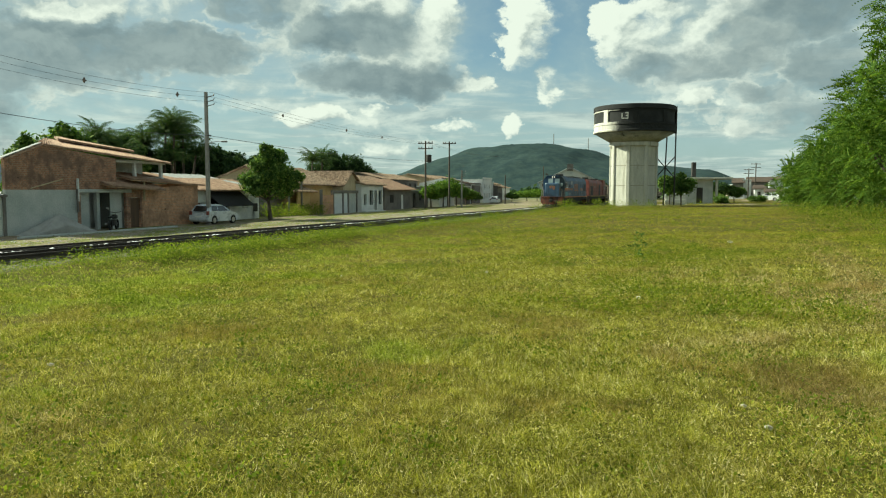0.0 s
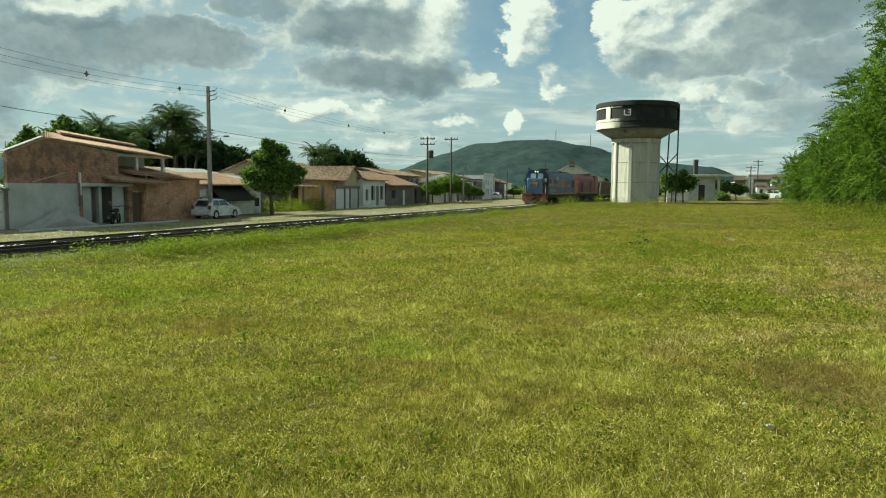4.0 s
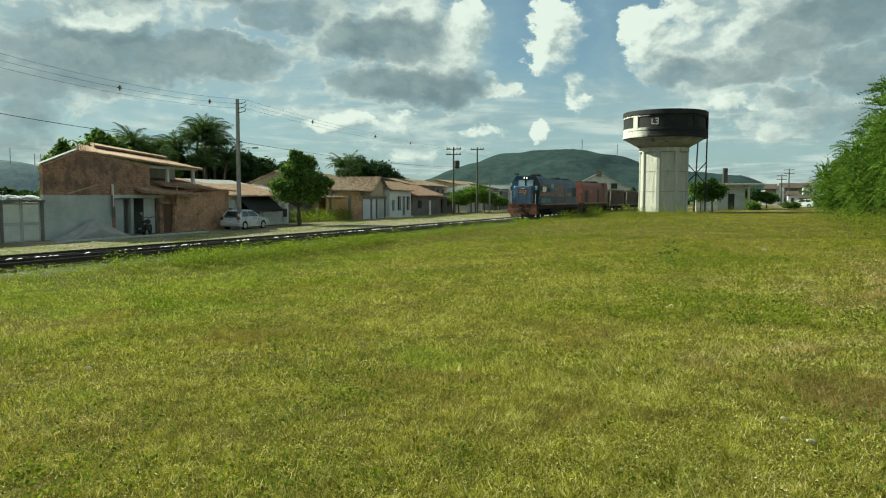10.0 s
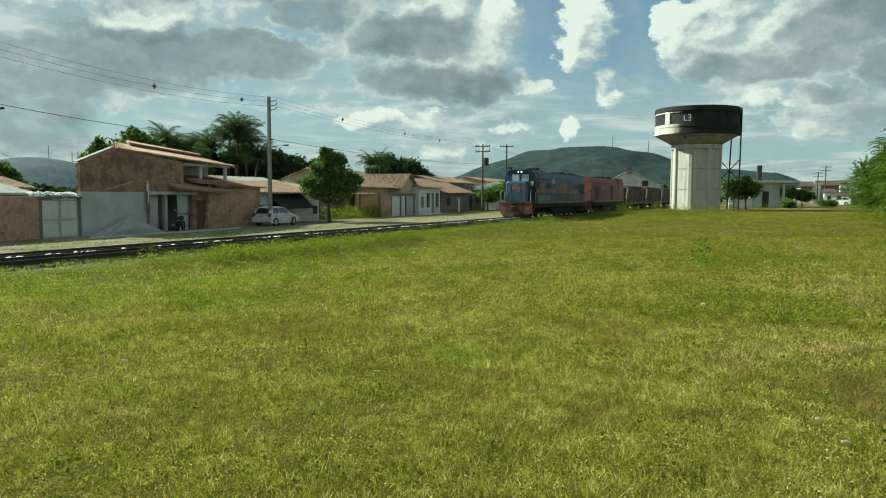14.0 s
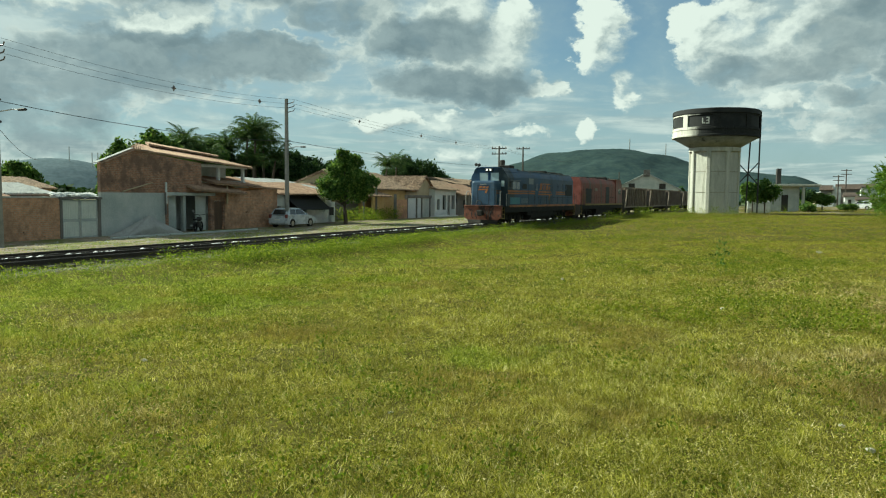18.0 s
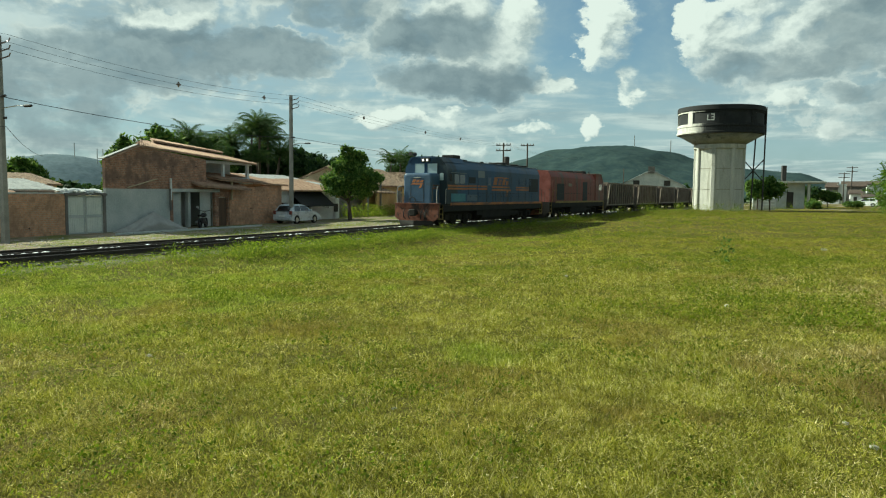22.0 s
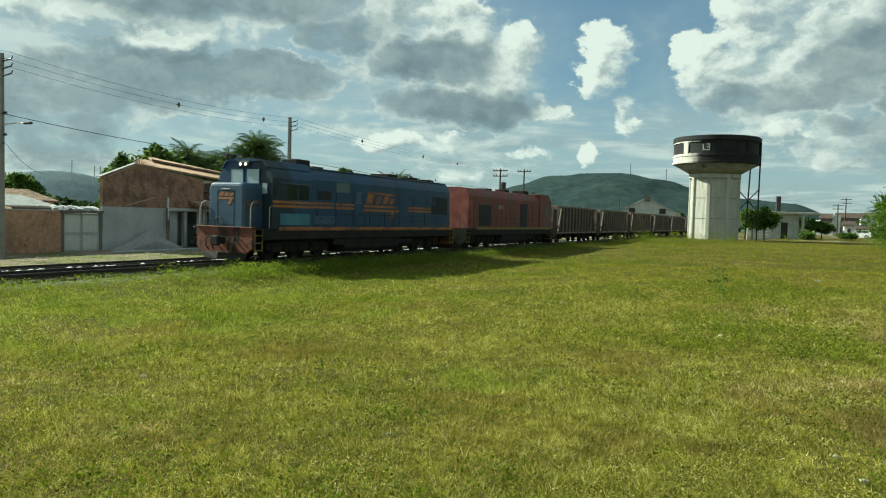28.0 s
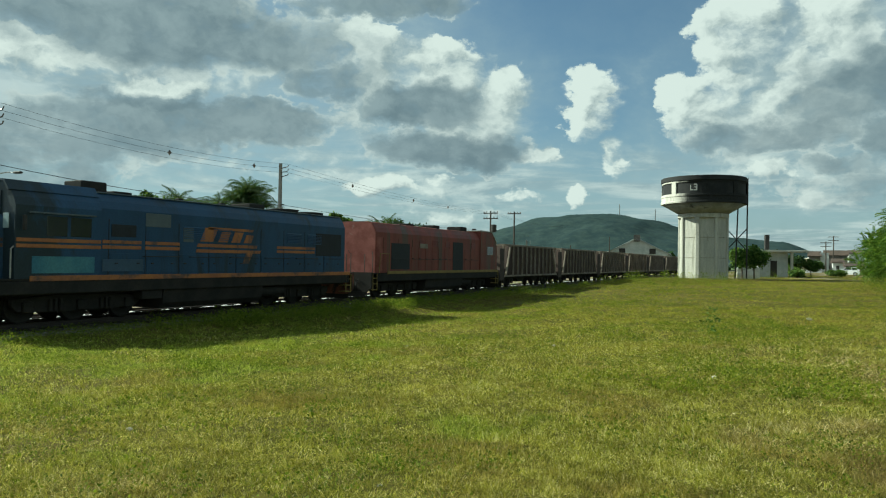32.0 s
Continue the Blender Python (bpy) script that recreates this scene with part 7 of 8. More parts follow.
tree("leafy round street tree beside the shop", *at_street(25.2, -2.0), 1.7,
     [(0, 0, 3.2, 1.75, 1.75, 1.5), (.7, 1.5, 3.3, 1.2, 1.2, 1.0), (-.3, -1.5, 3.0, 1.1, 1.1, 1.0), (.2, .3, 4.7, 1.15, 1.15, .9), (0, 1.9, 2.4, 1.0, 1.0, .7), (0, -.5, 5.5, .55, .55, .6), (.3, .9, 5.1, .6, .6, .5), (-.2, -1.3, 4.3, .7, .7, .6), (0, -2.0, 2.4, .7, .7, .5)], 17000, .115, LEAF_STREET, 11, .15, name="street_tree")
BACK_TREES = [(27.8, 25, 7.0, 1.7), (32.2, 25, 8.4, 3.4), (35.5, 26, 6.6, 2.0), (43.4, 27, 8.4, 2.4), (46.5, 28, 8.2, 2.6), (53.0, 28, 8.0, 2.6), (56.4, 25, 8.0, 3.0), (60, 26, 8.0, 3.4), (65.5, 27, 7.6, 3.6), (70, 24, 7.0, 3.0), (75, 28, 7.6, 3.0),
              (79, 30, 7.4, 3.0), (92, 24, 8.9, 3.4), (98, 23, 8.9, 4.4), (105, 24, 7.6, 4.0), (111, 25, 6.6, 3.4), (38, 29, 6.4, 2.2), (3, 38, 4.4, 3.0), (14, 44, 3.6, 3.0), (-4, 30, 5.0, 2.6), (17.2, 15, 3.3, .8), (43.4, 60, 6.2, 3.2), (50, 70, 5.4, 3.0), (34, 55, 4.2, 2.6), (49, 30, 7.0, 2.6)]
for i, (u, v, top, w) in enumerate(BACK_TREES):
    x, y, z = at_street(u, v)
    h = top + .68
    light = u in (17.2, 27.8, 32.2, 43.4)
    tree("round green tree behind the houses" if light else "dark dense mango tree behind the houses", x, y, z, h * .35,
         [(0, 0, h * .60, w * .8, w * .8, h * .32), (w * .45, w * .3, h * .55, w * .6, w * .6, h * .26), (-w * .5, -w * .3, h * .55, w * .6, w * .6, h * .26), (0, w * .4, h * .72, w * .5, w * .5, h * .2), (w * .1, -w * .55, h * .42, w * .7, w * .7, h * .24), (w * .1, -w * .1, h * .84, w * .4, w * .4, h * .14)],
         5600, .27, LEAF_STREET if light else LEAF_MANGO, 20 + i, .22, name="mango_tree")
# palms: place, height of the crown's heart, fronds, frond length
for i, (u, v, h, n, ln) in enumerate([(37.4, 25, 7.4, 24, 3.0), (39.8, 26, 7.0, 22, 3.0), (42.0, 25, 5.8, 20, 2.8), (38.4, 24, 5.6, 22, 2.8), (45.6, 26, 7.6, 24, 3.2), (47.6, 25, 8.8, 28, 3.4), (49.6, 25, 9.8, 30, 3.6), (51.4, 25, 8.6, 28, 3.4), (53.2, 26, 7.2, 24, 3.1), (50.2, 23, 6.4, 24, 3.2), (47.0, 23, 5.6, 20, 2.8), (82.5, 23, 7.0, 22, 3.2), (86, 23, 7.2, 22, 3.2), (35.9, 60, 6.0, 14, 2.2)]):
    palm(*at_street(u, v), h + .7, 40 + i, n, ln, .6)
for i, (u, v, h, w) in enumerate([(72.5, -1.0, 3.6, 1.5), (77.0, -1.5, 4.2, 1.3), (81.5, -1.0, 4.6, 1.7), (86.5, -1.0, 4.0, 1.6), (92, -1.2, 3.2, 1.5), (150, -2.0, 2.8, 2.6), (160, -3.0, 3.2, 3.0), (170, -3.5, 3.4, 3.2), (103, 0.5, 2.4, 1.6), (138, -.5, 2.2, 1.6)]):
    tree("bright green pruned street tree", *at_street(u, v), h * .4, [(0, 0, h * .66, w, w, h * .3), (w * .4, w * .5, h * .55, w * .7, w * .7, h * .24), (-w * .3, -w * .6, h * .6, w * .7, w * .7, h * .22)], 2600, .16, LEAF_FEATHER if i in (0, 1, 2, 5, 6, 7) else LEAF_STREET, 60 + i, .1, name="street_tree")
# clipped trees by the tower
for i, (x, y, h, w) in enumerate([(-6.05, 92.0, 3.9, 1.35), (-4.75, 92.8, 3.9, 1.55), (1.6, 116.0, 2.6, 1.5)]):
    tree("clipped round tree on a thin trunk near the tower", x, y, gz(x, y), h * .40, [(0, 0, h * .66, w, w, h * .32), (w * .3, 0, h * .58, w * .8, w * .8, h * .26), (-w * .3, .2, h * .74, w * .7, w * .7, h * .22)], 3200, .17, LEAF_STREET, 80 + i, .08, name="clipped_tree")
# feathery trees at the field's edge
def spray_cloud(r, heads, per, length):
    """Drooping twigs with paired leaflets, rooted in small masses (x, y, z, radius) and pointing outwards."""
    hd = np.repeat(np.array(heads, float), per, 0)
    n = len(hd)
    d = r.normal(size=(n, 3)) * np.array([1, 1, .75])
    d /= np.linalg.norm(d, axis=1)[:, None]
    root = hd[:, :3] + d * (hd[:, 3:4] * (.35 + .65 * r.rand(n, 1)))
    way = d + r.normal(size=(n, 3)) * .35 + np.array([0, 0, .10])
    way /= np.linalg.norm(way, axis=1)[:, None]
    long = length * (.55 + .9 * r.rand(n))
    side = np.cross(way, np.array([0, 0, 1.0]) + .5 * r.normal(size=(n, 3)))
    side /= np.linalg.norm(side, axis=1)[:, None] + 1e-9
    out = []
    for j in range(8):
        f = (j + .6) / 8
        p = root + way * (long * f)[:, None] - np.array([0, 0, 1.0]) * (long * .38 * f * f)[:, None]
        w = (long * .17 * (1 - .55 * f) * (.7 + .6 * r.rand(n)))[:, None]
        for sgn in (-1, 1):
            tip = p + side * sgn * w + way * w * .7 - np.array([0, 0, .25]) * w + r.normal(size=(n, 3)) * .015
            fat = way * (long * .042)[:, None] + np.array([0, 0, 1.0]) * (long * .020)[:, None]
            mid = (p + tip) / 2
            out.append(np.stack([p, mid - fat, tip, mid + fat], 1))
    return np.concatenate(out).reshape(-1, 3)


def thorn_tree(x, y, h, w, low, seed, arms=()):
    r = np.random.RandomState(seed)
    z = gz(x, y)
    root = thing("thorn_tree", "feathery green thorn tree at the field's edge", "tree", at=pose(x, y, z))
    fork = Vector((r.uniform(-.3, .3), r.uniform(-.3, .3), h * .20))
    part("trunk", Shape().tube([(0, 0, -.4), fork * .55, fork], [.30, .23, .19], 9), BARK, root)
    heads = []
    n = int(22 + 11.5 * w)
    for i in range(n):
        a = 2 * math.pi * i * .382 + r.uniform(-.3, .3)
        f = (i + .5) / n
        zz = h * (low + (.95 - low) * f)
        wide = w * math.sin(math.pi * (.20 + .68 * f)) ** .6
        k = wide * r.uniform(.45, 1.0)
        heads.append((k * math.cos(a), k * math.sin(a), zz + r.uniform(-.3, .3), r.uniform(.55, 1.0) * (.6 + .10 * w)))
    heads += [(ax, ay, az, .75) for ax, ay, az in arms]
    for i in range(0, len(heads), 5):
        c = Vector(heads[i][:3])
        mid = fork.lerp(c, .5) + Vector((r.uniform(-.3, .3), r.uniform(-.3, .3), .35))
        part("limb", Shape().tube([fork - Vector((0, 0, .2)), mid, c], [.12, .07, .02], 6), BARK, root)
    leaf_mesh("crown", spray_cloud(r, heads, 56, 1.0), LEAF_FEATHER, root)
    return root


for i, (x, y, h, w, low, arms) in enumerate([(13.1, 46.0, 16.8, 5.2, .10, [(-4.6, .5, 10.4), (-4.8, 0, 11.4), (-4.9, .2, 9.4), (-4.8, 0, 14.6), (-4.4, .3, 12.8), (-5.9, 0, 7.6), (-6.4, .2, 7.4), (-5.4, .4, 8.3), (-5.2, 0, 12.2), (-5.3, .3, 13.6)]), (10.3, 52.0, 9.4, 3.6, .14, []), (8.9, 62.0, 7.0, 3.2, .12, []),
                                             (7.9, 74.0, 4.6, 2.9, .16, []), (17.5, 40.0, 14.0, 5.4, .15, []), (13.0, 66.0, 8.5, 4.5, .15, [])]):
    thorn_tree(x, y, h, w, low, 100 + i, arms)


def sprigs(name, label, material, rows, seed, category="weeds"):
    """Leafy weeds: rows of (x, y, height, spread, leaves)."""
    r = np.random.RandomState(seed)
    out = []
    for x, y, h, w, n in rows:
        z = gz(x, y)
        n = int(n * 1.7)
        c = np.stack([x + r.normal(size=n) * w * .45, y + r.normal(size=n) * w * .45, z + h * r.rand(n) ** .8], -1)
        d = r.normal(size=(n, 3))
        d[:, 2] = np.abs(d[:, 2]) * .9
        d /= np.linalg.norm(d, axis=1)[:, None]
        q = np.cross(d, r.normal(size=(n, 3)))
        q /= np.linalg.norm(q, axis=1)[:, None]
        s = (h * .065 + .016) * (.6 + .9 * r.rand(n))[:, None]
        out.append(np.stack([c, c + d * s * .6 + q * s * .35, c + d * s * 1.3, c + d * s * .6 - q * s * .35], 1).reshape(-1, 3))
    v = np.concatenate(out)
    me = quick_mesh(name, v, np.arange(len(v)), 4)
    me.materials.append(material)
    return tagged(new(name, me), label, category, kind="stuff")


def weed_rows():
    r = random.Random(77)
    rows = []
    for _ in range(900):                       # rank growth along the ballast
        y = r.uniform(-2, 62)
        rows.append((r.gauss(-16.9, .6), y, (.05 + .36 * r.random() ** 2.4) * (1.0 if y < 14 else 1.25), r.uniform(.2, .6), 36))
    for _ in range(110):                       # brightest clump beside the track
        rows.append((r.gauss(-16.7, .45), r.uniform(17, 32), r.uniform(.2, .46), .5, 80))
    for _ in range(700):                       # creeping up to the rail
        y = r.uniform(-4, 46)
        rows.append((r.uniform(-18.75, -16.9), y, r.uniform(.05, .20), r.uniform(.25, .6), 30))
    for _ in range(160):                       # among the sleepers and between the tracks
        rows.append((r.choice((r.gauss(-21.6, .4), r.uniform(-20.2, -19.3), r.gauss(-25.2, .4))), r.uniform(-4, 60), r.uniform(.04, .16), r.uniform(.15, .4), 18))
    for _ in range(520):                       # mound of weeds before the tower
        a = r.gauss(-11.5, 3.2)
        rows.append((a, r.gauss(76, 6), r.uniform(.06, .34) if r.random() < .93 else r.uniform(.6, 1.1), r.uniform(.4, 1.0), 40))
    for _ in range(170):                       # along the far part of the line
        rows.append((r.gauss(-16.0, .9), r.uniform(45, 84), r.uniform(.12, .42) if r.random() < .9 else r.uniform(.6, 1.0), .6, 40))
    for _ in range(90):                        # tufts in the station yard
        rows.append((r.uniform(-8, 14), r.uniform(86, 120), r.uniform(.15, .5), r.uniform(.4, .9), 34))
    for _ in range(260):                       # under the thorn trees
        t = r.random()
        rows.append((r.uniform(3.5, 14) + t * 2, r.uniform(36, 66), r.uniform(.3, 1.0), r.uniform(.5, 1.0), 46))
    return rows


sprigs("trackside_weeds", "rank green weeds along the track and the field's edge", LEAF_WEED, weed_rows(), 5)


def mound_rows():
    r = random.Random(71)
    rows = [(r.gauss(-11.0, 3.6), r.gauss(76, 5), r.uniform(.06, .36), r.uniform(.5, 1.3), 60) for _ in range(420)]
    rows += [(r.uniform(-16.4, -14.6), r.uniform(34, 80), r.uniform(.06, .26), r.uniform(.4, 1.0), 44) for _ in range(200)]
    rows += [(r.uniform(3.5, 9), r.uniform(38, 60), r.uniform(.1, .4), r.uniform(.5, 1.0), 50) for _ in range(120)]
    return rows


LEAF_DRY = foliage("leaf_dry", [(0, (.075, .066, .014)), (.5, (.17, .150, .035)), (1, (.34, .30, .10))], .4)
sprigs("matted_grass", "matted half-dry grass heaped before the tower", LEAF_DRY, mound_rows(), 15, "grass")


def plot_weeds():
    r = random.Random(9)
    rows = []
    for _ in range(90):
        x, y = street_xy(r.uniform(28.5, 38.5), r.uniform(-.6, 2.6))
        rows.append((x, y, r.uniform(.4, 1.3), .7, 46))
    for _ in range(620):
        u = r.uniform(-10, 95)
        x, y = street_xy(u, r.gauss(-5.6 if u > 24 else -6.6, 1.5 if u > 24 else .8))
        rows.append((x, y, r.uniform(.04, .22), r.uniform(.3, .9), 26))
    return rows


sprigs("street_weeds", "scrubby weeds on the plot and along the street", LEAF_WEED, plot_weeds(), 6)


def field_weeds():
    """Broad-leaved weeds that stand out in the grass."""
    rows = [(-3.55, 6.25, .10, .30, 60), (1.16, 11.2, .14, .25, 30), (.42, 5.4, .10, .18, 24), (-5.05, 6.65, .24, .08, 26), (-4.7, 23.2, .22, .3, 30), (-8.1, 8.9, .12, .3, 30), (-.75, 10.9, .12, .25, 30), (-6.8, 10.4, .16, .4, 30), (.2, 7.8, .12, .22, 26)]
    r = random.Random(31)
    for _ in range(420):
        a, d = radians(r.uniform(-14, 66)), 5 + 48 * r.random() ** 1.1
        x, y = -math.sin(a) * d, math.cos(a) * d
        if x > -15.5:
            rows.append((x, y, r.uniform(.04, .13), r.uniform(.10, .45), 12 + int(20 * r.random())))
    return rows


def carpet(name, material, bands, seed, label):
    """Small leaves close to the soil, between the blades."""
    r = np.random.RandomState(seed)
    out = []
    for d0, d1, n, s in bands:
        a = np.radians(r.uniform(-16, 68, n))
        d = np.sqrt(d0 * d0 + (d1 * d1 - d0 * d0) * r.rand(n))
        x, y = -np.sin(a) * d, np.cos(a) * d
        grow = np.sin(x * 1.3 + 1.9 * np.sin(y * .8)) * np.sin(y * 1.1 + 1.6 * np.sin(x * .7)) + .5 * np.sin(x * 3.1 + y) * np.sin(y * 2.7 - x)
        keep = (grow > r.uniform(-.9, .9, n)) & (x > -16.6)
        x, y = x[keep], y[keep]
        m = len(x)
        c = np.stack([x, y, ground_z(x, y) + .005 + .045 * r.rand(m)], -1)
        t = r.normal(size=(m, 3)) * np.array([1, 1, .55])
        t /= np.linalg.norm(t, axis=1)[:, None]
        q = np.cross(t, r.normal(size=(m, 3)) * .5 + np.array([0, 0, 1.0]))
        q /= np.linalg.norm(q, axis=1)[:, None]
        k = (s * (.6 + .8 * r.rand(m)))[:, None]
        out.append(np.stack([c - t * k, c + q * k * .28, c + t * k, c - q * k * .28], 1).reshape(-1, 3))
    v = np.concatenate(out)
    me = quick_mesh(name, v, np.arange(len(v)), 4)
    me.materials.append(material)
    return tagged(new(name, me), label, "grass", kind="stuff")


carpet("grass_leaves", GRASS, [(3.2, 8, 170000, .011), (8, 16, 170000, .015), (16, 30, 90000, .022)], 44, "low leafy growth between the grass blades")
carpet("green_leaves", LEAF_LOW, [(3.2, 8, 60000, .010), (8, 16, 60000, .014), (16, 34, 50000, .022), (34, 80, 30000, .04)], 45, "creeping green leaves in the grass")


PALE_BITS = surface("pale_bits", (.46, .43, .33), (.58, .55, .44), 9.0, .9, .1)


def bits():
    """A few pale scraps lying in the grass."""
    for x, y, q in ((-6.63, 5.49, .028), (.35, 5.55, .026), (-3.07, 4.93, .018), (.2, 6.1, .02), (-1.3, 12.6, .04), (-8.4, 14.9, .05), (-5.5, 17.2, .05), (.3, 30.5, .09)):
        z = gz(x, y) + .05
        s = Shape().box(-q, q, -q * .6, q * .6, 0, q * .5, q * .15).box(-q * .3, q * 1.3, -q * .2, q * .7, q * .3, q * .9, q * .1)
        solo("paper_scrap", s, PALE_BITS, "crumpled pale scrap lying in the grass", "litter", "scraps in the grass", at=pose(x, y, z - .035, 14, 20, x * 50))


bits()
LEAF_CLUMP = foliage("leaf_clump", [(0, (.050, .075, .008)), (.5, (.105, .150, .014)), (1, (.21, .26, .030))], .45)


def clump_rows():
    r = random.Random(57)
    rows = []
    for _ in range(520):
        a, d = radians(r.uniform(-15, 67)), 4 + 52 * r.random() ** 1.0
        x, y = -math.sin(a) * d, math.cos(a) * d
        if x > -15.8 and r.random() < (.9 if x < -3 else .55):
            w = r.uniform(.25, .8)
            rows.append((x, y, r.uniform(.05, .11), w, int(40 + 130 * w)))
    return rows


sprigs("field_weeds", "scattered broad-leaved weeds in the grass", LEAF_CLUMP, field_weeds(), 8)
sprigs("tall_weed", "tall dark-leaved weed standing alone in the field", LEAF_STREET, [(-2.2, 21.2, .85, .22, 42), (-2.5, 21.3, .45, .16, 16), (-1.9, 21.4, .35, .2, 14), (-3.6, 20.4, .28, .16, 12)], 28)
sprigs("green_clumps", "low green clumps standing out of the drier grass", LEAF_CLUMP, clump_rows(), 18, "grass")


def tuft_rows(seed, count):
    """Coarser tussocks over the farther field, in drifts."""
    r = random.Random(seed)
    rows = []
    while len(rows) < count:
        a, d = radians(r.uniform(-14, 48)), 11 + 64 * r.random() ** 1.2
        x, y = -math.sin(a) * d, math.cos(a) * d
        drift = math.sin(x * .45 + 1.3 * math.sin(y * .16)) * math.sin(y * .21 + 1.1 * math.sin(x * .37))
        if x > -15.5 and r.random() < .35 + .6 * drift:
            w = r.uniform(.15, .6)
            rows.append((x, y, r.uniform(.08, .24), w, int(26 + 70 * w)))
    return rows


sprigs("green_tussocks", "coarse green tussocks over the farther field", LEAF_LOW, tuft_rows(81, 950), 82, "grass")
sprigs("dark_tussocks", "darker leafy tussocks over the farther field", LEAF_CLUMP, tuft_rows(83, 420), 84, "grass")


def grass(name, material, bands, seed, label):
    """Blades, thinning out with distance from where the field is trodden."""
    r = np.random.RandomState(seed)
    xs, ys, hs, ws = [], [], [], []
    for d0, d1, n, h, w in bands:
        a = np.radians(r.uniform(-16, 68, n))
        d = np.sqrt(d0 * d0 + (d1 * d1 - d0 * d0) * r.rand(n))
        xs.append(-np.sin(a) * d)
        ys.append(np.cos(a) * d)
        hs.append(h * (.45 + 1.1 * r.rand(n) ** 1.5))
        ws.append(np.full(n, w))
    x, y, h, w = map(np.concatenate, (xs, ys, hs, ws))
    # uneven growth
    patch = .5 + .5 * np.sin(x * .9 + 1.7 * np.sin(y * .45)) * np.sin(y * .7 + 1.3 * np.sin(x * .6))
    tuft = .5 + .28 * np.sin(x * 5.1 + 2.3 * np.sin(y * 2.9 + x)) * np.sin(y * 4.3 + 2.1 * np.sin(x * 3.7)) + .22 * np.sin(x * 11.3 + 3.0 * np.sin(y * 6.1)) * np.sin(y * 9.7 + 2.0 * np.sin(x * 4.9 + y))
    h = h * (.45 + .5 * patch + 1.0 * tuft ** 2)
    keep = (r.rand(len(x)) < .08 + 1.2 * tuft) & (x > -17.3 + r.normal(size=len(x)) * .5) & ((y < 84) | ((x > -8.5) & (np.sin(x * .5 + y * .21) + np.sin(y * .33 - x * .2) > .35)))
    x, y, h, w = x[keep], y[keep], h[keep], w[keep]
    n = len(x)
    z = ground_z(x, y)
    a = r.rand(n) * 6.283
    tilt = .3 + 1.5 * r.rand(n)
    b = np.stack([x, y, z - .01], -1)
    side = np.stack([np.cos(a), np.sin(a), 0 * a], -1) * (w * (.6 + .8 * r.rand(n)))[:, None]
    la = r.rand(n) * 6.283
    lean = np.stack([np.cos(la), np.sin(la), 0 * a], -1) * (h * tilt)[:, None]
    up = np.array([0, 0, 1.0])
    tip = b + lean + up * (h * (1.1 - .45 * tilt))[:, None]
    v = np.stack([b - side, b + side, tip], 1).reshape(-1, 3)
    me = quick_mesh(name, v, np.arange(len(v)), 3)
    me.materials.append(material)
    return tagged(new(name, me), label, "grass", kind="stuff")


grass("grass", GRASS, [(3.2, 7, 330000, .074, .0026), (7, 12, 400000, .076, .0038), (12, 20, 360000, .080, .0062), (20, 38, 330000, .086, .010), (38, 90, 270000, .085, .020), (90, 128, 70000, .14, .035)], 12, "short sunlit grass, green mixed with straw")


def tussocks(name, material, bands, seed, label):
    """Tufts of blades that spread from one root: bands of (from, to, tufts, blades, height, width)."""
    r = np.random.RandomState(seed)
    out = []
    for d0, d1, n, m, h, w in bands:
        a = np.radians(r.uniform(-16, 68, n))
        d = np.sqrt(d0 * d0 + (d1 * d1 - d0 * d0) * r.rand(n))
        x, y = -np.sin(a) * d, np.cos(a) * d
        grow = np.sin(x * .8 + 1.7 * np.sin(y * .5)) * np.sin(y * .9 + 1.2 * np.sin(x * .6))
        keep = (grow > r.uniform(-1.1, .8, n)) & (x > -16.4)
        x, y = x[keep], y[keep]
        size = np.repeat(.55 + .9 * r.rand(len(x)), m)
        root = np.repeat(np.stack([x, y, ground_z(x, y) - .012], -1), m, 0)
        k = len(root)
        t = r.rand(k) * 6.283
        out_way = np.stack([np.cos(t), np.sin(t), 0 * t], -1)
        root = root + out_way * (h * .35 * size * r.rand(k))[:, None]
        reach = (h * size * (.25 + 1.1 * r.rand(k)))[:, None]
        rise = (h * size * (.12 + .50 * r.rand(k)))[:, None]
        side = np.stack([-np.sin(t), np.cos(t), 0 * t], -1) * (w * (.6 + .8 * r.rand(k)))[:, None]
        tip = root + out_way * reach + np.array([0, 0, 1.0]) * rise + r.normal(size=(k, 3)) * h * .12
        out.append(np.stack([root - side, root + side, tip], 1).reshape(-1, 3))
    v = np.concatenate(out)
    me = quick_mesh(name, v, np.arange(len(v)), 3)
    me.materials.append(material)
    return tagged(new(name, me), label, "grass", kind="stuff")


tussocks("grass_tussocks", GRASS, [(3.2, 8, 6400, 22, .080, .0034), (8, 16, 9500, 17, .085, .0050), (16, 34, 9000, 11, .10, .0095), (34, 84, 7000, 8, .13, .020)], 61, "small tussocks of grass with spreading blades")


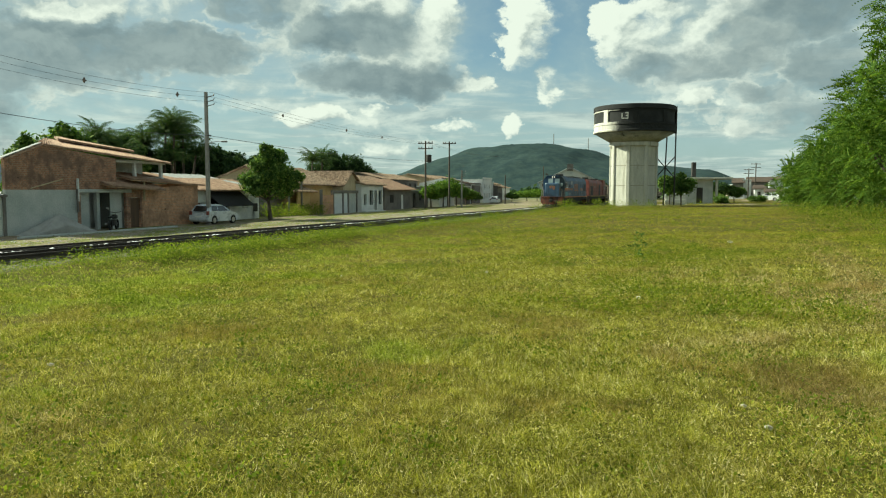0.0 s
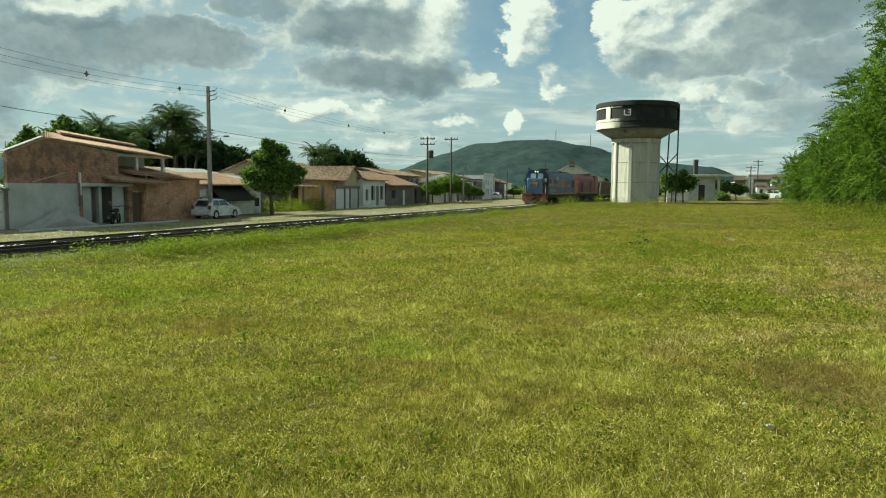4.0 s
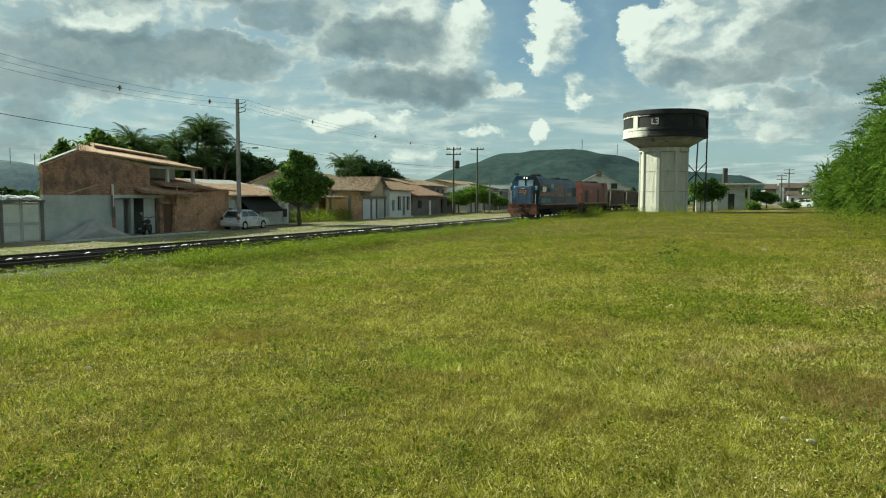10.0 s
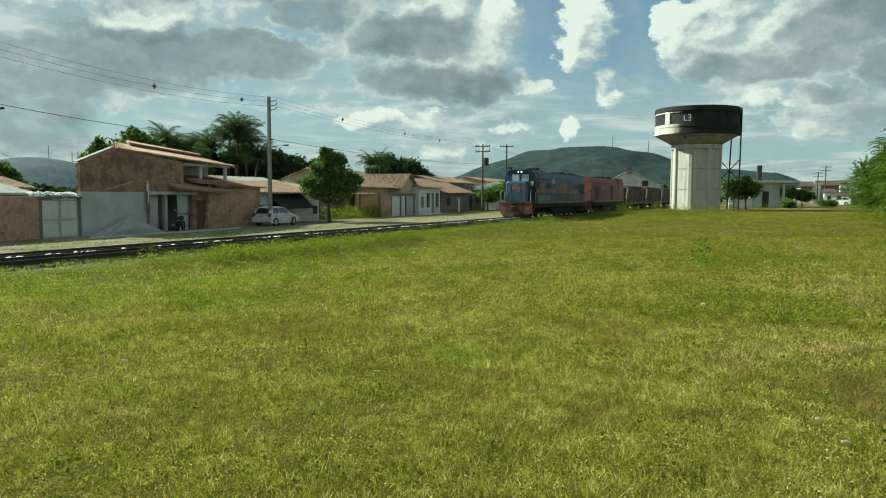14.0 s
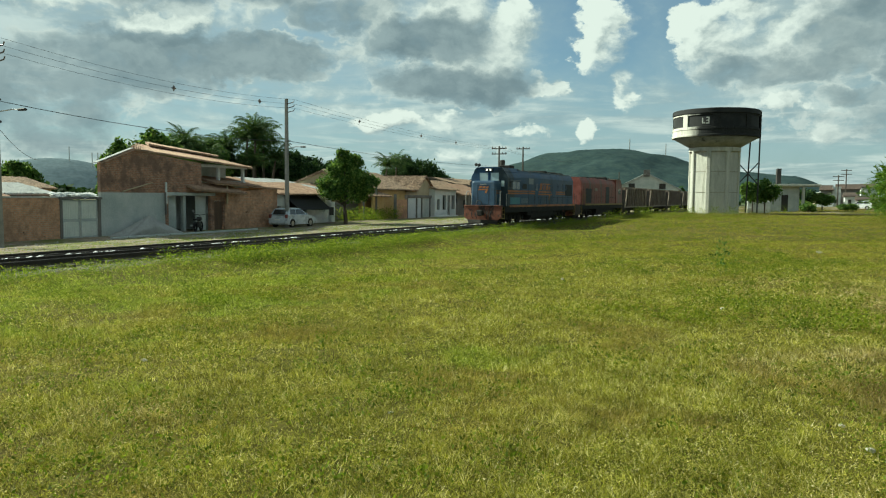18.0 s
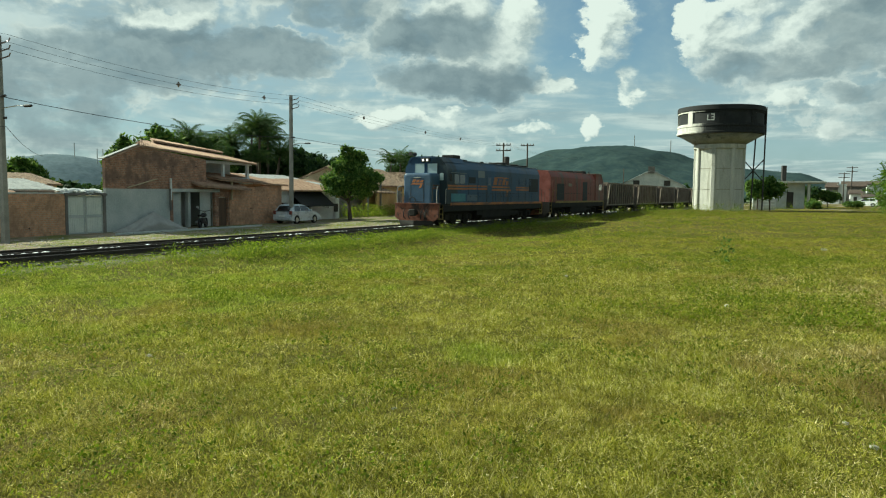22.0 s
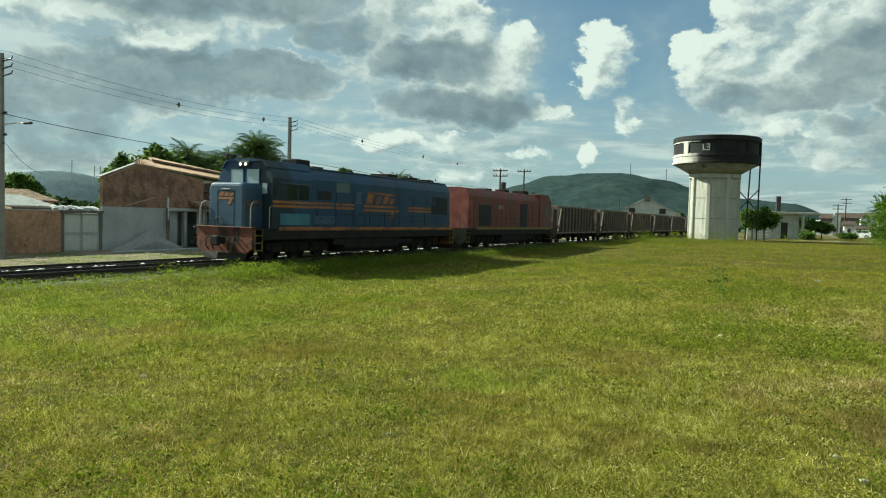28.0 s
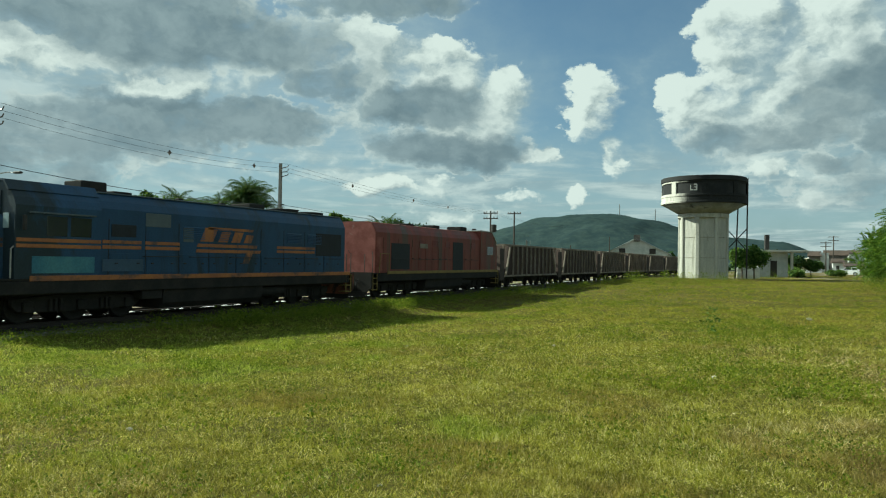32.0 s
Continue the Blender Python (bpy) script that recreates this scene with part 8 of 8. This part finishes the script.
# ---------------------------------------------------------------- old station and town beyond
def station():
    h = thing("station_building", "small pale old station building with a flat canopy", "building", at=pose(-5.1, 111.2, 0.0, 0, 0, 21))
    part("wall", Shape().box(0, 4.0, 0, 6, -.2, 3.5), PLASTER_GREY, h)
    part("canopy", Shape().box(-.3, 6.5, -1.0, 6.3, 3.5, 3.8, .03), CONCRETE, h)
    part("canopy_post", Shape().box(4.2, 4.5, -.6, -.3, -.2, 3.5), CONCRETE, h)
    part("doorway", Shape().box(1.6, 2.5, -.03, .02, 0, 2.3), DARK_INSIDE, h)
    part("chimney", Shape().box(1.9, 2.5, 3.0, 3.5, 3.8, 6.1, .03), IRON_DARK, h)
    w = thing("platform_wall", "low pale platform wall with ledges", "wall", at=pose(-7.1, 99.0, 0.0, 0, 0, 8))
    for i in range(4):
        part("ledge", Shape().box(0, 2.7, -.12 * (i % 2), .3, i * .38 - .1, i * .38 + .26, .02), WHITEWASH, w)



station()


def warehouse():
    h = thing("warehouse", "old gabled warehouse with pale weathered walls", "warehouse", at=pose(-46.0, 190.0, -.5, 0, 0, 8))
    part("gable_wall", Shape().prism([(0, -.2), (16, -.2), (16, 4.8), (9, 8.4), (7.0, 8.4), (0, 4.8)], "y", 0, .3), PLASTER_GREY, h)
    part("side_wall", Shape().box(0, .3, .3, 30, -.2, 4.8).box(15.7, 16, .3, 30, -.2, 4.8), PLASTER_GREY, h)
    tile_roof("roof", (-.5, 30, 4.6), (-.5, -.4, 4.6), (8, 30, 8.6), (8, -.4, 8.6), FIBRO, h, .6, 8)
    tile_roof("roof", (16.5, -.4, 4.6), (16.5, 30, 4.6), (8, -.4, 8.6), (8, 30, 8.6), FIBRO, h, .6, 8)
    for u in (3.5, 11.2):
        part("window", Shape().box(u, u + 1.6, -.05, .02, 4.6, 6.0), DARK_INSIDE, h)
    part("vent_tower", Shape().box(7.2, 8.8, -.3, 1.5, 7.8, 9.6), PLASTER_DARK, h)


warehouse()


def town():
    r = random.Random(14)
    rows = []
    for i in range(26):
        y = r.uniform(330, 520)
        rows.append((r.uniform(0, 42) * (y / 240), y))
    for i in range(60):
        y = r.uniform(170, 520)
        rows.append((-y * r.uniform(.20, .95) - 55, y))
    rows.sort()
    for x, y in rows:
        w, d, z = r.uniform(6, 12), r.uniform(6, 10), r.choice((2.9, 3.2, 3.4, 5.8, 6.2))
        wall = r.choice((WHITEWASH, WHITEWASH, PLASTER_BEIGE, PLASTER_DARK, PLASTER_OCHRE, BRICK_ORANGE, PLASTER_BLUE))
        h = thing("town_house", "small distant town house", "house", "town houses", at=pose(x, y, gz(x, y) - .3, 0, 0, r.uniform(-20, 35)))
        part("wall", Shape().box(-w / 2, w / 2, -d / 2, d / 2, -.5, z), wall, h)
        if r.random() < .65:
            k = r.uniform(1.0, 1.7)
            m = r.choice((TILE, TILE_OLD, FIBRO))
            s = Shape().prism([(-d / 2 - .4, z - .1), (d / 2 + .4, z - .1), (d / 2 + .4, z + .05), (0, z + k), (-d / 2 - .4, z + .05)], "x", -w / 2 - .3, w / 2 + .3)
            part("roof", s, m, h)
        else:
            part("roof", Shape().box(-w / 2 - .1, w / 2 + .1, -d / 2 - .1, d / 2 + .1, z, z + .25), PLASTER_GREY, h)
            part("water_box", Shape().lathe([(.6, z + .25), (.7, z + .4), (.7, z + 1.2), (.3, z + 1.4)], 10), PLASTER_BLUE, h)
        for a in (-.3, .05, .3):
            part("window", Shape().box(w * a - .45, w * a + .45, -d / 2 - .03, -d / 2 + .02, .9, 2.0), DARK_INSIDE, h)


town()


def near_town():
    """Low houses and walls beyond the station yard: x from and to, y, top, wall, roof rise and tiles."""
    rows = [(1.5, 4.9, 190, 2.6, WHITEWASH, 0, None), (2.5, 5.2, 215, 4.2, PLASTER_DARK, 1.4, ROOF_DARK), (5.2, 7.2, 216, 4.9, WHITEWASH, 0, None), (6.6, 12.2, 228, 4.6, PLASTER_DARK, 1.5, ROOF_DARK), (7.2, 9.5, 190, 2.4, WHITEWASH, 1.0, ROOF_DARK), (13.3, 15.4, 180, 3.9, PLASTER_BLUE, 0, None), (8.9, 12.4, 172, 1.6, PLASTER_DARK, .8, ROOF_DARK), (12.9, 18.5, 235, 5.2, WHITEWASH, 1.0, ROOF_DARK), (16.5, 22, 200, 3.6, PLASTER_BEIGE, 1.2, TILE), (23, 29, 210, 3.4, WHITEWASH, 1.2, ROOF_DARK)]
    for x0, x1, y, top, wall, rise, tiles in rows:
        z = gz(x0, y)
        w, d = x1 - x0, 7.0
        h = thing("town_house", "low weathered town house beyond the yard", "house", "town houses", at=pose(x0, y, z))
        part("wall", Shape().box(0, w, 0, d, -.3, top), wall, h)
        for k in range(max(1, int(w / 2))):
            part("window", Shape().box(.6 + k * 1.9, 1.3 + k * 1.9, -.03, .02, .8, 1.7), DARK_INSIDE, h)
        if rise:
            part("roof", Shape().prism([(-.5, top - .05), (d + .3, top - .05), (d + .3, top + .08), (d / 2, top + rise), (-.5, top + .08)], "x", -.3, w + .3), tiles, h)
        else:
            part("roof", Shape().box(-.1, w + .1, -.1, d + .1, top, top + .2), PLASTER_GREY, h)
    ramp = Shape().prism([(0, -.1), (22, -.1), (22, 1.4), (16, 1.35), (3, .1)], "y", 0, 5)
    solo("approach_ramp", ramp, PLASTER_GREY, "pale concrete approach ramp beyond the field", "ramp", at=pose(7.4, 150, gz(8, 150)))
    r = random.Random(19)
    for x, y, h, w in ((4.9, 120, 1.1, 1.3), (-.2, 104, 1.2, .9), (-1.6, 124, 1.9, 1.5), (9.4, 118, 1.5, 1.5), (11.5, 110, 1.8, 1.6)):
        tree("low tangled shrub in the station yard", x, y, gz(x, y), h * .3, [(0, 0, h * .55, w, w, h * .42), (w * .5, .2, h * .4, w * .6, w * .6, h * .34), (-w * .5, -.2, h * .42, w * .6, w * .6, h * .32)], 1600, .15, LEAF_WEED if r.random() < .5 else LEAF_STREET, 130 + int(x * 7), .06, name="shrub")
    for x, y, h, w in ((-3.0, 134, 3.9, 1.7), (-.6, 137, 3.6, 1.6), (-5.2, 128, 4.2, 1.6)):
        tree("dark round tree behind the old station", x, y, gz(x, y), h * .35, [(0, 0, h * .66, w, w, h * .32), (w * .5, 0, h * .55, w * .7, w * .7, h * .26), (-w * .5, .2, h * .6, w * .7, w * .7, h * .26)], 2200, .2, LEAF_MANGO, 150 + int(y), .1, name="yard_tree")


near_town()
for i, (x, y, h) in enumerate([(7.5, 196, 8.9), (5.7, 190, 7.3)]):
    root = thing("utility_pole", "distant pole with crossarms", "utility pole", "utility poles", at=pose(x, y, gz(x, y)))
    part("shaft", Shape().lathe([(.17, -.5), (.11, h)], 8), POLE_WOOD, root)
    for z in (h - .3, h - 1.2):
        part("crossarm", Shape().box(-1.15, 1.15, -.06, .06, z - .07, z + .07), POLE_WOOD, root)
for x, y, z0, z1 in ((-1282, 918, 50, 92), (-1232, 930, 50, 80), (-1222, 935, 50, 80), (-330, 1480, 80, 122), (-262, 1500, 60, 112)):
    solo("radio_mast", Shape().tube([(x, y, z0), (x, y, z1)], .9, 5), FIBRO, "thin radio mast on the hill", "radio mast", "radio masts")


def far_woods():
    """Clumped greenery between town and hill."""
    r = np.random.RandomState(51)
    blobs = []
    for _ in range(260):
        y = r.uniform(260, 900)
        az = np.radians(r.uniform(-62, 12))
        x = np.sin(az) * y
        y = np.cos(az) * y
        k = r.uniform(2.0, 4.2)
        blobs.append((x, y, -1.2 + k * .5, k * 1.6, k * 1.6, k))
    v = leaf_cloud(r, blobs, 26000, 1.3, .6, .8)
    me = quick_mesh("far_woods", v, np.arange(len(v)), 4)
    me.materials.append(LEAF_MANGO)
    tagged(new("far_woods", me), "belt of trees between the town and the hills", "woods", kind="stuff")


far_woods()


# ---------------------------------------------------------------- motions
def motions():
    steps = [i * 0.25 for i in range(129)]
    for ob, back, wheels in TRAIN:
        walk(ob, [(float(t), pose(TRACK_X, TRAIN_START + back - TRAIN_SPEED * t, RAIL_Z)) for t in range(33)])
        for w in wheels:
            y = w.location.y
            walk(w, [(t, pose(0, y, WHEEL_R, math.degrees(TRAIN_SPEED * t / WHEEL_R), 0, 0)) for t in steps])


motions()
